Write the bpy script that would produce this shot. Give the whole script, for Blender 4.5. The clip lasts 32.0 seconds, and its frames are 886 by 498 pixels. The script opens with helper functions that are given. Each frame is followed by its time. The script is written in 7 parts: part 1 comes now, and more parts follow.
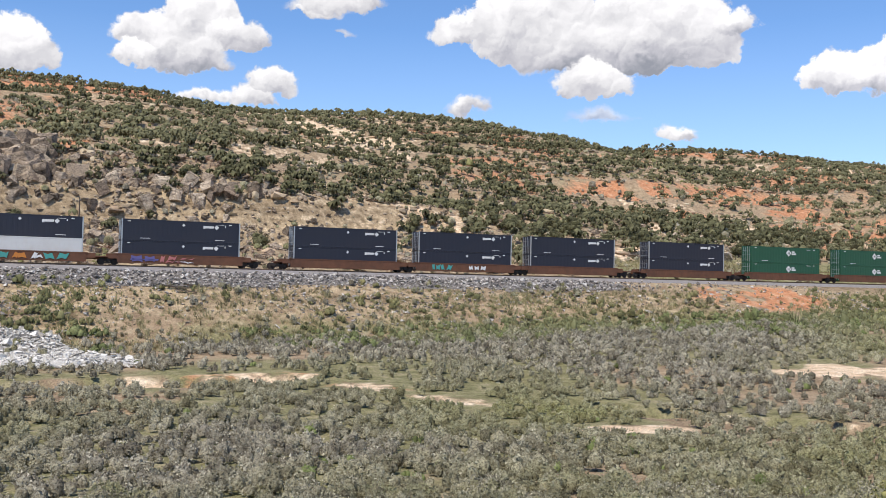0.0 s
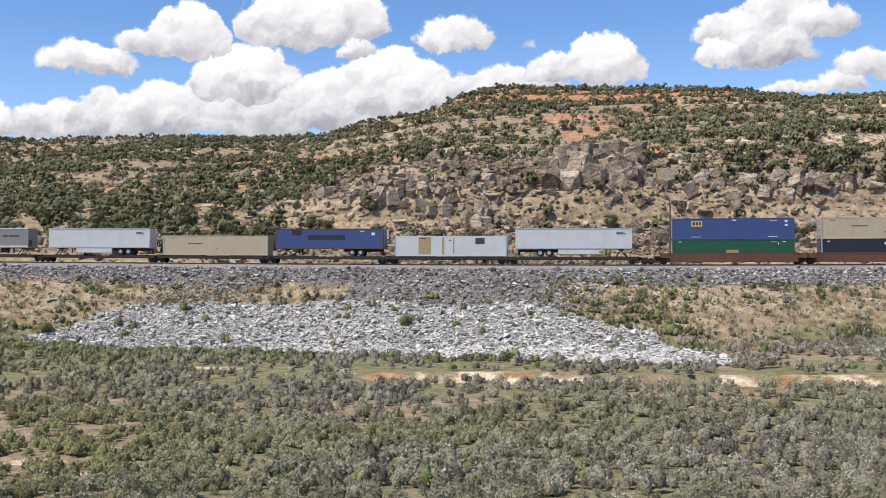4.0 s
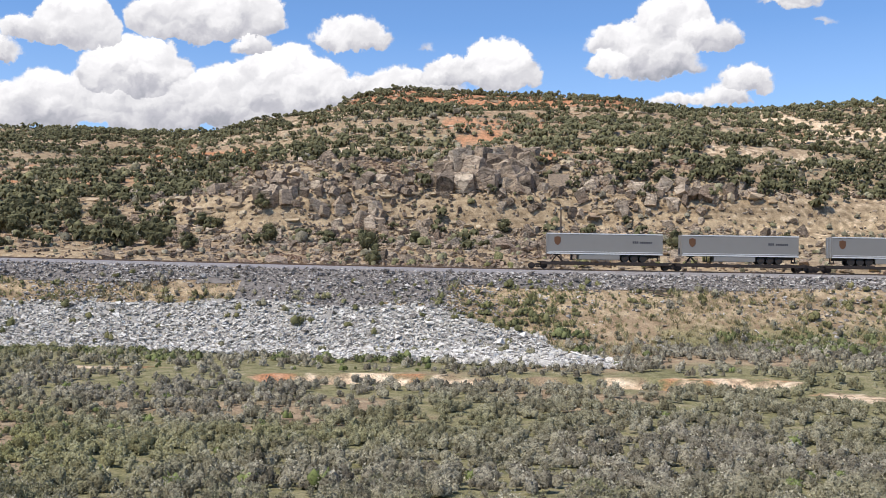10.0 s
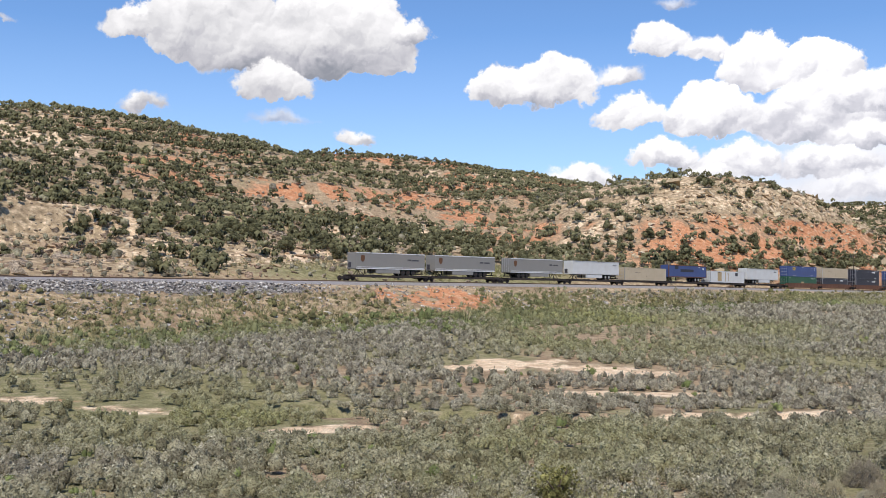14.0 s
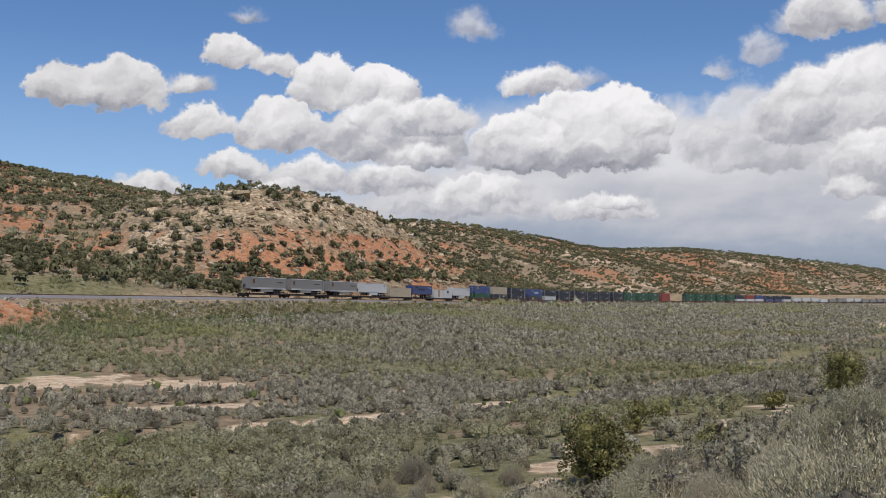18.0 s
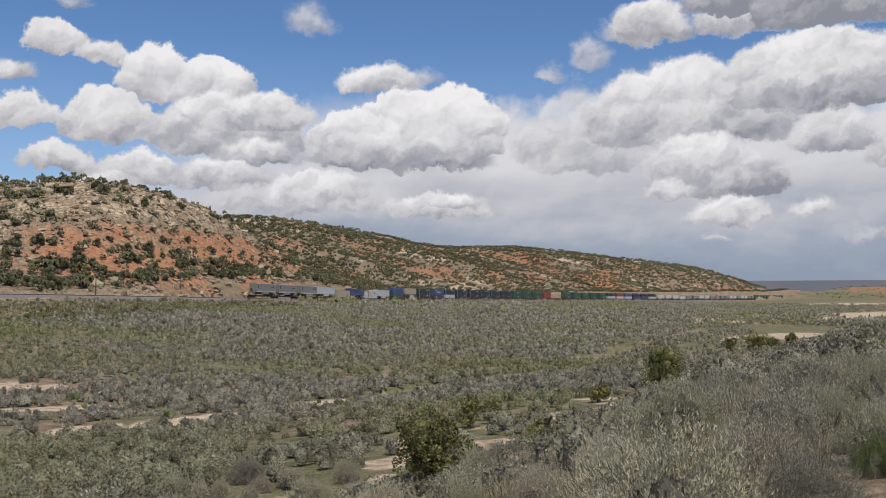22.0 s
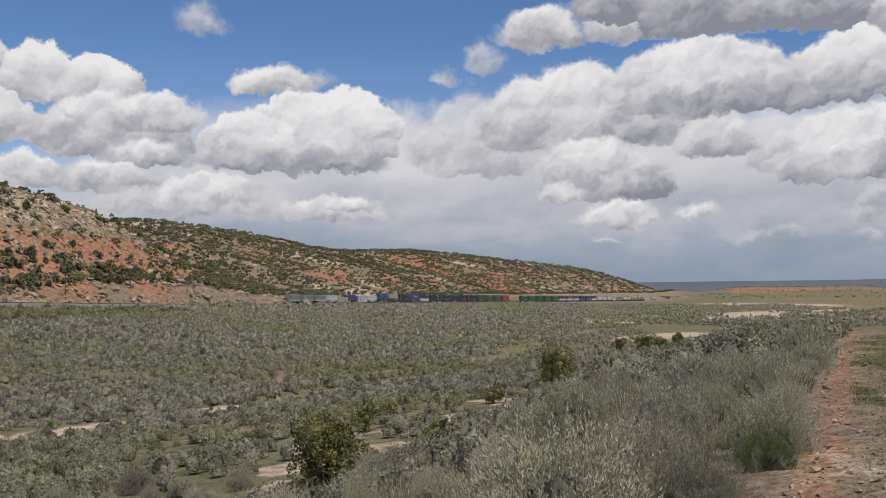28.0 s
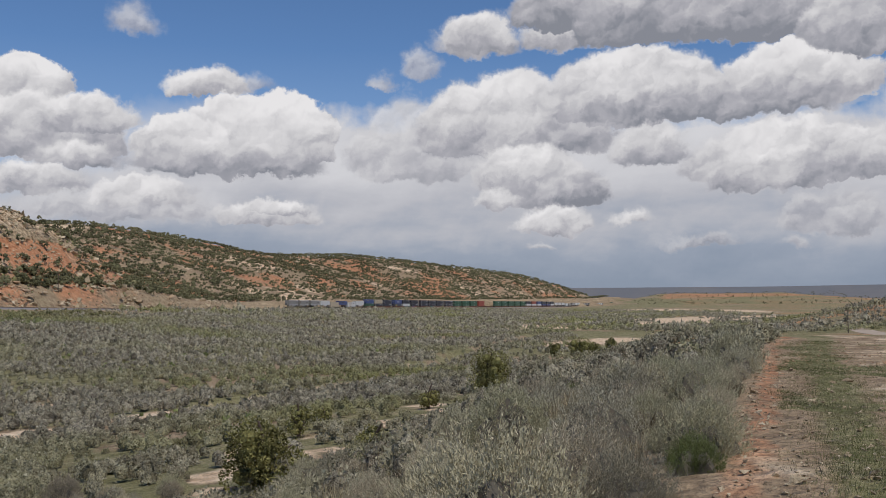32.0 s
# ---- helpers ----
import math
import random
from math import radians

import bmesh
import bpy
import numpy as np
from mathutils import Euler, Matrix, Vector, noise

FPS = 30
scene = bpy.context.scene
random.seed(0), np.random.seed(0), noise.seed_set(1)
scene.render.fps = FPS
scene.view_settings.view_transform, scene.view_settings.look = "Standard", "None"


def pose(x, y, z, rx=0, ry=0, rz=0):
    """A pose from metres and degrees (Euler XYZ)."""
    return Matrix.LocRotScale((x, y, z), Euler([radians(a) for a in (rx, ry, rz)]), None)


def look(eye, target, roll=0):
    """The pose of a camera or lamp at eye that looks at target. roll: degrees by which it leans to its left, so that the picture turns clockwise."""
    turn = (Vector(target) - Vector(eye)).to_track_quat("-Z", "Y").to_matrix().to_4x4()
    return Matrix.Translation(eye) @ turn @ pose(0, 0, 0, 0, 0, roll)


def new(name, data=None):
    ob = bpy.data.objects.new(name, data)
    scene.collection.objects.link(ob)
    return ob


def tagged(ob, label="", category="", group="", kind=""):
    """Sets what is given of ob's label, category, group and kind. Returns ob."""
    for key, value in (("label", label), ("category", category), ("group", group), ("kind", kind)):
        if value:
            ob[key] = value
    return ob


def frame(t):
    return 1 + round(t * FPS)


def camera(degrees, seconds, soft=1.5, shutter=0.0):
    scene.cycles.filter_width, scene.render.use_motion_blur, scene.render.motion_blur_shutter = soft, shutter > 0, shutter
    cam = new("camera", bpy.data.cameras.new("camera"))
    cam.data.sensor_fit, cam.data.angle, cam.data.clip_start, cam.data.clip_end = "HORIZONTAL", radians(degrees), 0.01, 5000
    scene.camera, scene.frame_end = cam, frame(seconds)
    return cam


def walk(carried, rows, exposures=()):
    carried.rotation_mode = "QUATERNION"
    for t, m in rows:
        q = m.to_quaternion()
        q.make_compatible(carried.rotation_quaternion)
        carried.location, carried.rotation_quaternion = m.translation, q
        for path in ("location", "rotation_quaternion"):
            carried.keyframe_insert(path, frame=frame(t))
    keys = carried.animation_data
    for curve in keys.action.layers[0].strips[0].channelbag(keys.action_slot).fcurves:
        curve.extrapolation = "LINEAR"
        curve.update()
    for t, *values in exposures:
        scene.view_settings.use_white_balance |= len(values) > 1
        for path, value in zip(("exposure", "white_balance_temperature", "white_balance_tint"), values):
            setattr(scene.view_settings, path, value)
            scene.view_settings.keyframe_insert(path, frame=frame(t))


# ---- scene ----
# ---- camera: stands on the bluff and turns ----
EYE = 12.0
TURNS = [
    (0, -0.00, 1.63, -0.68), (0.5, -4.43, 1.92, -0.55), (1, -8.59, 2.22, -0.40), (1.5, -13.29, 2.49, -0.04), (2, -17.41, 2.59, 0.22), (2.5, -21.47, 2.29, 0.46),
    (3, -25.36, 2.03, 0.66), (3.5, -29.14, 1.79, 0.59), (4, -32.82, 1.55, 0.68), (4.5, -36.50, 1.39, 0.56), (6.5, -49.46, 1.23, 0.47), (7, -49.37, 1.24, 0.46),
    (7.5, -48.58, 1.23, 0.48), (8, -46.30, 1.21, 0.38), (8.5, -42.28, 1.12, 0.24), (9, -37.13, 1.10, -0.04), (9.5, -32.01, 1.29, -0.16), (10, -26.70, 1.61, -0.32),
    (10.5, -20.39, 1.89, -0.32), (11, -14.38, 2.14, -0.34), (11.5, -8.22, 2.34, -0.47), (12, -2.43, 2.39, -0.67), (12.5, 4.12, 2.33, -0.59), (13, 9.43, 2.16, -0.39),
    (13.5, 13.65, 2.00, -0.18), (14, 18.09, 1.88, -0.08), (14.5, 22.03, 1.89, -0.27), (15, 26.00, 1.98, -0.44), (15.5, 29.81, 2.12, -0.35), (17.5, 40.38, 2.50, -0.12),
    (18, 42.36, 2.54, -0.02), (18.5, 44.57, 2.56, -0.07), (19, 46.09, 2.56, -0.05), (19.5, 47.40, 2.53, 0.03), (20, 48.81, 2.49, 0.06), (20.5, 49.80, 2.44, 0.14),
    (21, 50.68, 2.40, 0.15), (21.5, 51.46, 2.40, 0.10), (22, 51.70, 2.39, -0.00), (22.5, 52.35, 2.37, 0.02), (23, 52.57, 2.36, 0.12), (23.5, 52.69, 2.33, 0.18),
    (24, 53.30, 2.34, 0.13), (24.5, 53.42, 2.34, 0.13), (25, 54.08, 2.36, 0.24), (25.5, 54.66, 2.37, 0.34), (27.5, 56.98, 2.49, 0.34), (28, 57.68, 2.55, 0.45),
    (28.5, 58.36, 2.65, 0.30), (29, 59.08, 2.78, 0.14), (29.5, 59.80, 2.87, 0.09), (30, 60.30, 2.91, 0.12), (30.5, 60.51, 2.88, 0.20), (31, 60.92, 2.86, 0.13),
    (31.5, 61.22, 2.84, 0.17), (32, 61.35, 2.82, 0.26),
]
cam = camera(47.68, 32.0, soft=0.6)
walk(cam, [(t, pose(0, 0, EYE, 90 + p, r, -y)) for t, y, p, r in TURNS],
     exposures=[(t, e, 6320, 12.5) for t, e in ((0, 0.33), (11, 0.33), (13, 0.38), (15, 0.0), (17.5, -0.34), (23, -0.42), (27, -0.46), (30.5, -0.54), (32, -0.54))])

# ---- sun and sky ----
SUN_AZ, SUN_EL = 205.0, 58.0


def make_sun():
    data = bpy.data.lights.new("sun", "SUN")
    data.energy, data.angle, data.color = 3.6, radians(0.55), (1.0, 0.92, 0.79)
    ob = new("sun", data)
    a, e = radians(SUN_AZ), radians(SUN_EL)
    to = Vector((math.sin(a) * math.cos(e), math.cos(a) * math.cos(e), math.sin(e)))
    ob.matrix_basis = look(to * 500, (0, 0, 0))


make_sun()
# clouds: azimuth, half width, base, height (degrees), tone, softness of the edge
WEST_BANK = ((-67.5, 2.67, 9.72, 0.59, -0.05, 6), (-68.3, 1.53, 5.12, 1.10, 0.00, 1.5), (-67.0, 1.49, 5.88, 0.78, 0.00, 2), (-66.1, 0.69, 5.18, 0.79, 0.00, 1.5), (-60.8, 2.28, 6.66, 1.85, 0.00, 1), (-56.9, 1.17, 7.43, 1.81, 0.00, 1), (-53.9, 2.38, 7.34, 2.46, -0.05, 1), (-50.9, 2.57, 7.52, 3.00, -0.12, 1), (-48.6, 2.91, 7.68, 3.10, -0.05, 1.5), (-43.6, 4.68, 7.81, 4.10, -0.05, 1), (-43.8, 3.23, 9.87, 3.06, 0.00, 1), (-37.7, 4.74, 8.01, 4.05, -0.06, 1), (-35.5, 3.75, 9.03, 3.85, 0.00, 1), (-37.5, 1.11, 12.20, 1.65, 0.00, 1), (-29.9, 3.42, 9.09, 2.65, -0.03, 1))
WEST_HEAPS = ((-52.2, 2.57, 11.07, 1.80, 0.00, 1), (-48.9, 2.18, 12.16, 1.48, -0.05, 1), (-47.0, 2.30, 12.03, 3.05, 0.00, 1), (-41.8, 2.90, 12.71, 3.15, -0.06, 1), (-38.3, 2.83, 13.16, 3.02, 0.00, 1), (-32.0, 2.47, 12.72, 1.97, 0.00, 1))
SADDLE_HEAPS = ((-48.5, 2.33, 7.93, 3.07, -0.04, 1.5), (-28.9, 3.56, 9.79, 2.14, -0.03, 1.3), (-26.3, 1.62, 10.72, 1.82, 0.00, 1), (-23.6, 2.35, 10.44, 3.13, 0.00, 1), (-27.8, 0.49, 12.80, 0.56, -0.10, 4), (-13.7, 2.58, 12.16, 3.75, 0.00, 1), (-16.6, 2.22, 12.30, 1.90, -0.02, 1), (-11.8, 1.92, 12.27, 1.96, -0.08, 1), (-14.6, 2.67, 11.16, 2.03, -0.16, 1.6), (-17.3, 1.63, 11.21, 1.43, 0.00, 1), (-13.5, 1.87, 9.49, 0.71, 0.00, 1), (-11.0, 1.45, 9.37, 1.53, -0.05, 1), (-9.9, 1.61, 10.16, 1.52, 0.00, 1), (-7.5, 1.92, 14.60, 0.82, 0.00, 1.5), (-6.1, 0.44, 13.41, 0.35, -0.10, 5))
MIDDLE_HEAPS = ((-6.2, 2.68, 14.81, 1.31, 0.00, 1.3), (1.8, 2.92, 13.03, 2.10, 0.00, 1), (5.2, 4.00, 11.85, 5.65, -0.04, 1), (11.9, 4.89, 11.51, 5.39, -0.02, 1), (16.1, 1.41, 13.28, 1.65, -0.05, 1.2), (8.9, 5.15, 11.36, 2.70, -0.22, 2.2), (8.5, 2.35, 10.16, 2.01, 0.00, 1), (1.1, 1.21, 9.26, 0.95, 0.00, 1.3), (13.0, 1.09, 7.76, 1.02, 0.00, 1.2), (8.9, 1.87, 8.88, 0.78, -0.12, 6), (20.7, 1.38, 9.99, 1.98, 0.00, 1), (22.6, 1.87, 10.05, 1.58, -0.04, 1), (-5.7, 0.65, 13.46, 0.43, -0.15, 6))
EAST_HEAPS = ((21.6, 2.26, 9.91, 2.42, -0.02, 1), (24.2, 2.92, 9.89, 2.86, 0.00, 1), (28.1, 1.78, 10.99, 1.13, -0.05, 1.6), (23.5, 2.92, 9.85, 1.42, -0.16, 2), (30.4, 1.81, 12.48, 1.98, 0.00, 1), (33.0, 1.76, 12.07, 1.42, -0.03, 1.3), (31.2, 1.05, 15.12, 0.67, -0.15, 5), (8.8, 1.78, 8.80, 0.88, -0.15, 6), (2.2, 0.54, 9.32, 0.87, 0.00, 2), (25.9, 2.02, 5.56, 1.09, 0.00, 1.4))
TOWERS = ((28.7, 2.00, 8.60, 1.82, 0.00, 1), (33.1, 2.93, 8.00, 3.01, -0.04, 1), (35.6, 2.28, 10.43, 3.00, 0.00, 1), (38.8, 2.16, 10.52, 2.62, 0.00, 1), (39.4, 4.64, 7.37, 3.86, -0.14, 1.4), (41.7, 2.91, 8.99, 2.15, -0.10, 1.6), (47.9, 2.76, 11.24, 1.63, -0.05, 1.3), (50.4, 1.54, 11.59, 0.88, -0.12, 4), (49.8, 3.23, 8.37, 3.17, 0.00, 1), (52.5, 3.01, 7.38, 4.42, 0.00, 1), (46.8, 3.08, 7.10, 3.19, -0.03, 1), (49.0, 5.97, 6.78, 2.30, -0.22, 2))
LOWER_HEAPS = ((25.9, 2.07, 5.29, 1.30, 0.00, 1), (30.6, 1.96, 6.28, 1.73, 0.00, 1), (34.5, 2.80, 5.75, 1.98, -0.05, 1.2), (39.2, 2.87, 5.61, 1.91, -0.12, 1.8), (32.9, 2.15, 5.34, 1.00, -0.04, 1.3), (41.1, 2.90, 7.07, 1.44, -0.12, 2), (44.6, 3.15, 5.01, 1.83, -0.02, 1.3), (43.4, 6.44, 4.20, 1.93, -0.16, 3), (51.2, 3.29, 4.13, 1.67, -0.04, 1.4), (51.9, 2.08, 4.83, 1.12, 0.00, 1.2))
HIGH_WISPS = ((44.1, 1.43, 14.18, 1.78, -0.10, 4), (31.1, 1.07, 15.03, 0.83, -0.20, 6), (57.8, 0.70, 11.77, 1.04, -0.12, 3), (60.0, 1.29, 12.40, 1.82, -0.12, 3), (63.3, 2.68, 13.64, 1.95, -0.10, 2.5), (67.7, 2.26, 13.99, 1.58, -0.10, 2))
EAST_SHEET = ((59.9, 4.22, 6.49, 4.95, -0.13, 3), (65.5, 5.95, 7.73, 5.12, -0.12, 2), (72.4, 5.74, 9.61, 4.46, -0.08, 1.6), (81.2, 4.54, 10.21, 3.82, -0.04, 1.3), (76.5, 7.60, 9.63, 2.67, -0.26, 2), (81.1, 6.63, 6.02, 3.65, -0.10, 1.6), (73.0, 2.47, 7.25, 2.65, -0.14, 2.5), (66.0, 3.21, 5.81, 3.19, -0.06, 2), (67.8, 3.42, 5.08, 2.77, -0.24, 1.6), (64.4, 1.61, 5.12, 1.35, -0.05, 1.6), (67.6, 2.39, 3.61, 1.79, -0.06, 1.6), (80.1, 2.30, 6.67, 1.57, -0.08, 1.6))
EAST_LOW = ((72.0, 1.24, 4.06, 1.07, 0.00, 2.5), (75.9, 2.70, 2.80, 0.78, -0.16, 3), (78.5, 2.78, 5.67, 1.68, -0.22, 2.5), (82.8, 3.31, 3.27, 2.68, -0.22, 3), (80.9, 0.85, 2.41, 0.91, -0.12, 4), (66.9, 0.96, 2.65, 0.38, -0.10, 4))
DARK_DECK = ((63.5, 2.61, 13.92, 2.31, -0.12, 2), (69.3, 4.38, 14.83, 3.31, -0.34, 1.6), (72.7, 4.05, 13.91, 3.74, -0.36, 2), (79.0, 5.27, 13.78, 3.92, -0.33, 1.6), (85.7, 4.79, 12.72, 4.46, -0.20, 1.6))
CLOUDS = (EAST_SHEET, WEST_BANK, WEST_HEAPS, SADDLE_HEAPS, MIDDLE_HEAPS, EAST_HEAPS, TOWERS, LOWER_HEAPS, HIGH_WISPS, EAST_LOW, DARK_DECK)


def make_world():
    w = bpy.data.worlds.new("sky")
    scene.world = w
    w.use_nodes = True
    nt = w.node_tree
    nodes, links = nt.nodes, nt.links

    def calc(op, a, b=0.0, c=0.0, clamp=False):
        m = nodes.new("ShaderNodeMath")
        m.operation, m.use_clamp = op, clamp
        for sock, val in zip(m.inputs, (a, b, c)):
            if isinstance(val, bpy.types.NodeSocket):
                links.new(val, sock)
            else:
                sock.default_value = val
        return m.outputs[0]

    def puff(vec, scale, detail, rough):
        n = nodes.new("ShaderNodeTexNoise")
        n.inputs["Scale"].default_value, n.inputs["Detail"].default_value, n.inputs["Roughness"].default_value = scale, detail, rough
        links.new(vec, n.inputs["Vector"])
        return n.outputs["Fac"]

    def blend(fac, a, b):
        m = nodes.new("ShaderNodeMix")
        m.data_type = "RGBA"
        for sock, val in ((m.inputs["Factor"], fac), (m.inputs["A"], a), (m.inputs["B"], b)):
            if isinstance(val, bpy.types.NodeSocket):
                links.new(val, sock)
            elif isinstance(val, tuple):
                sock.default_value = (*val, 1)
            else:
                sock.default_value = val
        return m.outputs["Result"]

    sky = nodes.new("ShaderNodeTexSky")
    sky.sky_type, sky.sun_disc = "NISHITA", False
    sky.sun_elevation, sky.sun_rotation = radians(SUN_EL), radians(SUN_AZ)
    sky.altitude, sky.air_density, sky.dust_density, sky.ozone_density = 1800, 1.0, 0.4, 2.5
    gain = nodes.new("ShaderNodeVectorMath")
    gain.operation = "MULTIPLY"
    gain.inputs[1].default_value = SKY_GAIN
    links.new(sky.outputs["Color"], gain.inputs[0])
    colour = gain.outputs["Vector"]
    tc = nodes.new("ShaderNodeTexCoord")
    sep = nodes.new("ShaderNodeSeparateXYZ")
    links.new(tc.outputs["Generated"], sep.inputs[0])
    az = calc("MULTIPLY", calc("ARCTAN2", sep.outputs[0], sep.outputs[1]), 57.2958)
    el = calc("MULTIPLY", calc("ARCSINE", sep.outputs[2]), 57.2958)
    place = nodes.new("ShaderNodeCombineXYZ")
    links.new(az, place.inputs[0])
    links.new(el, place.inputs[1])
    place = place.outputs[0]

    def vec(op, a, b=None, c=None):
        m = nodes.new("ShaderNodeVectorMath")
        m.operation = op
        for sock, val in zip(m.inputs, (a, b, c)):
            if isinstance(val, bpy.types.NodeSocket):
                links.new(val, sock)
            elif val is not None:
                sock.default_value = val
        return m.outputs["Value" if op in ("LENGTH", "DOT_PRODUCT") else "Vector"]

    def soft_step(x, a, b):
        m = nodes.new("ShaderNodeMapRange")
        m.interpolation_type = "SMOOTHSTEP"
        links.new(x, m.inputs["Value"])
        m.inputs["From Min"].default_value, m.inputs["From Max"].default_value = a, b
        return m.outputs[0]

    def mixed(fac, a, b):
        m = nodes.new("ShaderNodeMix")
        links.new(fac, m.inputs[0])
        for sock, val in ((m.inputs[2], a), (m.inputs[3], b)):
            if isinstance(val, bpy.types.NodeSocket):
                links.new(val, sock)
            else:
                sock.default_value = val
        return m.outputs[0]

    def swirl(scale, detail, rough):
        n = nodes.new("ShaderNodeTexNoise")
        n.inputs["Scale"].default_value, n.inputs["Detail"].default_value, n.inputs["Roughness"].default_value = scale, detail, rough
        links.new(place, n.inputs["Vector"])
        return vec("SUBTRACT", n.outputs["Color"], (0.5, 0.5, 0.5))

    # the outlines billow
    warped = vec("MULTIPLY_ADD", swirl(0.55, 6, 0.62), (2.6, 2.1, 0), place)
    big = puff(place, 0.36, 6, 0.58)

    def billow(where, scale):
        n = nodes.new("ShaderNodeTexVoronoi")
        n.feature = "SMOOTH_F1"
        n.inputs["Scale"].default_value, n.inputs["Smoothness"].default_value = scale, 0.35
        links.new(where, n.inputs["Vector"])
        return n.outputs["Distance"]

    # rounded heads, bright above and grey below
    raised = vec("ADD", warped, (-0.10, 0.22, 0))
    relief = calc("SUBTRACT", billow(raised, 0.75), billow(warped, 0.75))
    raised = vec("ADD", warped, (-0.05, 0.10, 0))
    relief = calc("ADD", calc("MULTIPLY", relief, 0.75), calc("MULTIPLY", calc("SUBTRACT", billow(raised, 2.0), billow(warped, 2.0)), 0.28))
    relief = calc("ADD", relief, calc("MULTIPLY", calc("SUBTRACT", big, 0.5), 0.55))
    # thin haze over the whole sky, denser towards the horizon
    haze = calc("MULTIPLY", calc("SUBTRACT", 1.0, calc("DIVIDE", el, 14.0), clamp=True), 0.42, clamp=True)
    haze = calc("MULTIPLY", haze, calc("GREATER_THAN", el, -2.0))
    colour = blend(haze, colour, (0.58, 0.66, 0.76))
    # rain and high cloud to the east: soft, blue-grey low down
    veil = nodes.new("ShaderNodeValToRGB")
    stops = veil.color_ramp.elements
    stops[0].position, stops[0].color = 0.0, (0.36, 0.425, 0.525, 1)
    stops[1].position, stops[1].color = 1.0, (0.98, 0.97, 0.96, 1)
    stops.new(0.24).color = (0.45, 0.505, 0.595, 1)
    stops.new(0.50).color = (0.70, 0.70, 0.725, 1)
    stops.new(0.75).color = (0.88, 0.87, 0.87, 1)
    layers = puff(vec("MULTIPLY", place, (0.5, 1.5, 1)), 0.30, 5, 0.5)
    body = calc("ADD", calc("DIVIDE", calc("SUBTRACT", calc("MINIMUM", el, 8.0), 0.6), 9.0), calc("MULTIPLY", calc("SUBTRACT", layers, 0.5), 0.75))
    links.new(calc("ADD", body, calc("MULTIPLY", relief, 0.18), clamp=True), veil.inputs["Fac"])
    wob = calc("MULTIPLY", calc("SUBTRACT", big, 0.5), 5.0)
    side = calc("MULTIPLY", calc("SUBTRACT", calc("ADD", az, calc("MULTIPLY", wob, 2.0)), calc("MULTIPLY_ADD", el, 2.7, 12.0)), 1 / 12, clamp=True)
    low = calc("SUBTRACT", 1.0, calc("MULTIPLY", calc("SUBTRACT", calc("ADD", el, wob), 9.6), 0.6, clamp=True))
    east = calc("LESS_THAN", az, 130.0)
    colour = blend(calc("MULTIPLY", calc("MULTIPLY", side, low), calc("MULTIPLY", east, 0.96)), colour, veil.outputs["Color"])
    # heap by heap, the nearer over the farther
    lit, cloudy = 0.0, 0.0
    for layer in CLOUDS:
        for a, w, base, tall, tone, soft in layer:
            h = tall * 0.74
            b = base + tall * 0.26
            p = vec("MULTIPLY_ADD", warped, (1 / w, 1 / h, 0), (-a / w, -b / h, 1.3 * tone))
            far = vec("LENGTH", vec("MAXIMUM", p, vec("MULTIPLY", p, (-1, -2.8, 0))))
            edge = min(0.95, max(0.06, 0.26 * soft / min(w, h)))
            alpha = soft_step(far, 1.0 + 0.25 * edge, 1.0 - 0.75 * edge)
            if soft > 2.9:
                alpha = calc("MULTIPLY", alpha, 0.72)
            lit = mixed(alpha, lit, vec("DOT_PRODUCT", p, (-0.06, 0.60, 1)))
            cloudy = calc("MAXIMUM", cloudy, alpha)
    shade = nodes.new("ShaderNodeValToRGB")
    els = shade.color_ramp.elements
    els[0].position, els[0].color = 0.0, (0.33, 0.345, 0.385, 1)
    els[1].position, els[1].color = 0.95, (1.10, 1.08, 1.05, 1)
    els.new(0.30).color = (0.57, 0.565, 0.595, 1)
    els.new(0.55).color = (0.80, 0.79, 0.785, 1)
    links.new(calc("ADD", calc("ADD", lit, 0.49), relief, clamp=True), shade.inputs["Fac"])
    # eastern clouds are made brighter in colour, to offset the lower exposure there
    east_gain = calc("MULTIPLY_ADD", calc("DIVIDE", calc("SUBTRACT", az, 12.0), 26.0, clamp=True), 0.25, 0.80)
    tint = nodes.new("ShaderNodeVectorMath")
    tint.operation = "SCALE"
    links.new(shade.outputs["Color"], tint.inputs[0])
    links.new(east_gain, tint.inputs["Scale"])
    colour = blend(cloudy, colour, tint.outputs["Vector"])
    back = nodes["Background"]
    links.new(colour, back.inputs["Color"])
    back.inputs["Strength"].default_value = 1.0


SKY_GAIN = (0.098, 0.119, 0.136)
make_world()


# ---- the lie of the land: u runs along the railway, v across it, away from the bluff ----
UX, UY = math.sin(radians(65.5)), math.cos(radians(65.5))


def to_xy(u, v):
    return u * UX - v * UY, u * UY + v * UX


TRACK_U = [-3000, -110, 390, 490, 589, 688, 786, 883, 979, 1072, 1200, 1400, 1600, 1900, 2300, 5000]
TRACK_V = [143, 143, 141.9, 139, 130.4, 115.9, 96.3, 72.1, 41.7, 9, -32, -85, -135, -205, -300, -900]
RAIL_U = [-3000, -400, -110, -10, 90, 190, 340, 460, 700, 930, 1060, 2000, 5000]
RAIL_Z = [30, 9, 3.5, 1.45, 0.4, -0.6, -2.9, -4.9, -6.6, -8.6, -9.6, -16, -40]
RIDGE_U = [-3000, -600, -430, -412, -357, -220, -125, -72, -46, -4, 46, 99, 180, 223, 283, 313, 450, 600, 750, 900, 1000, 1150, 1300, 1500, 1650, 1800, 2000]
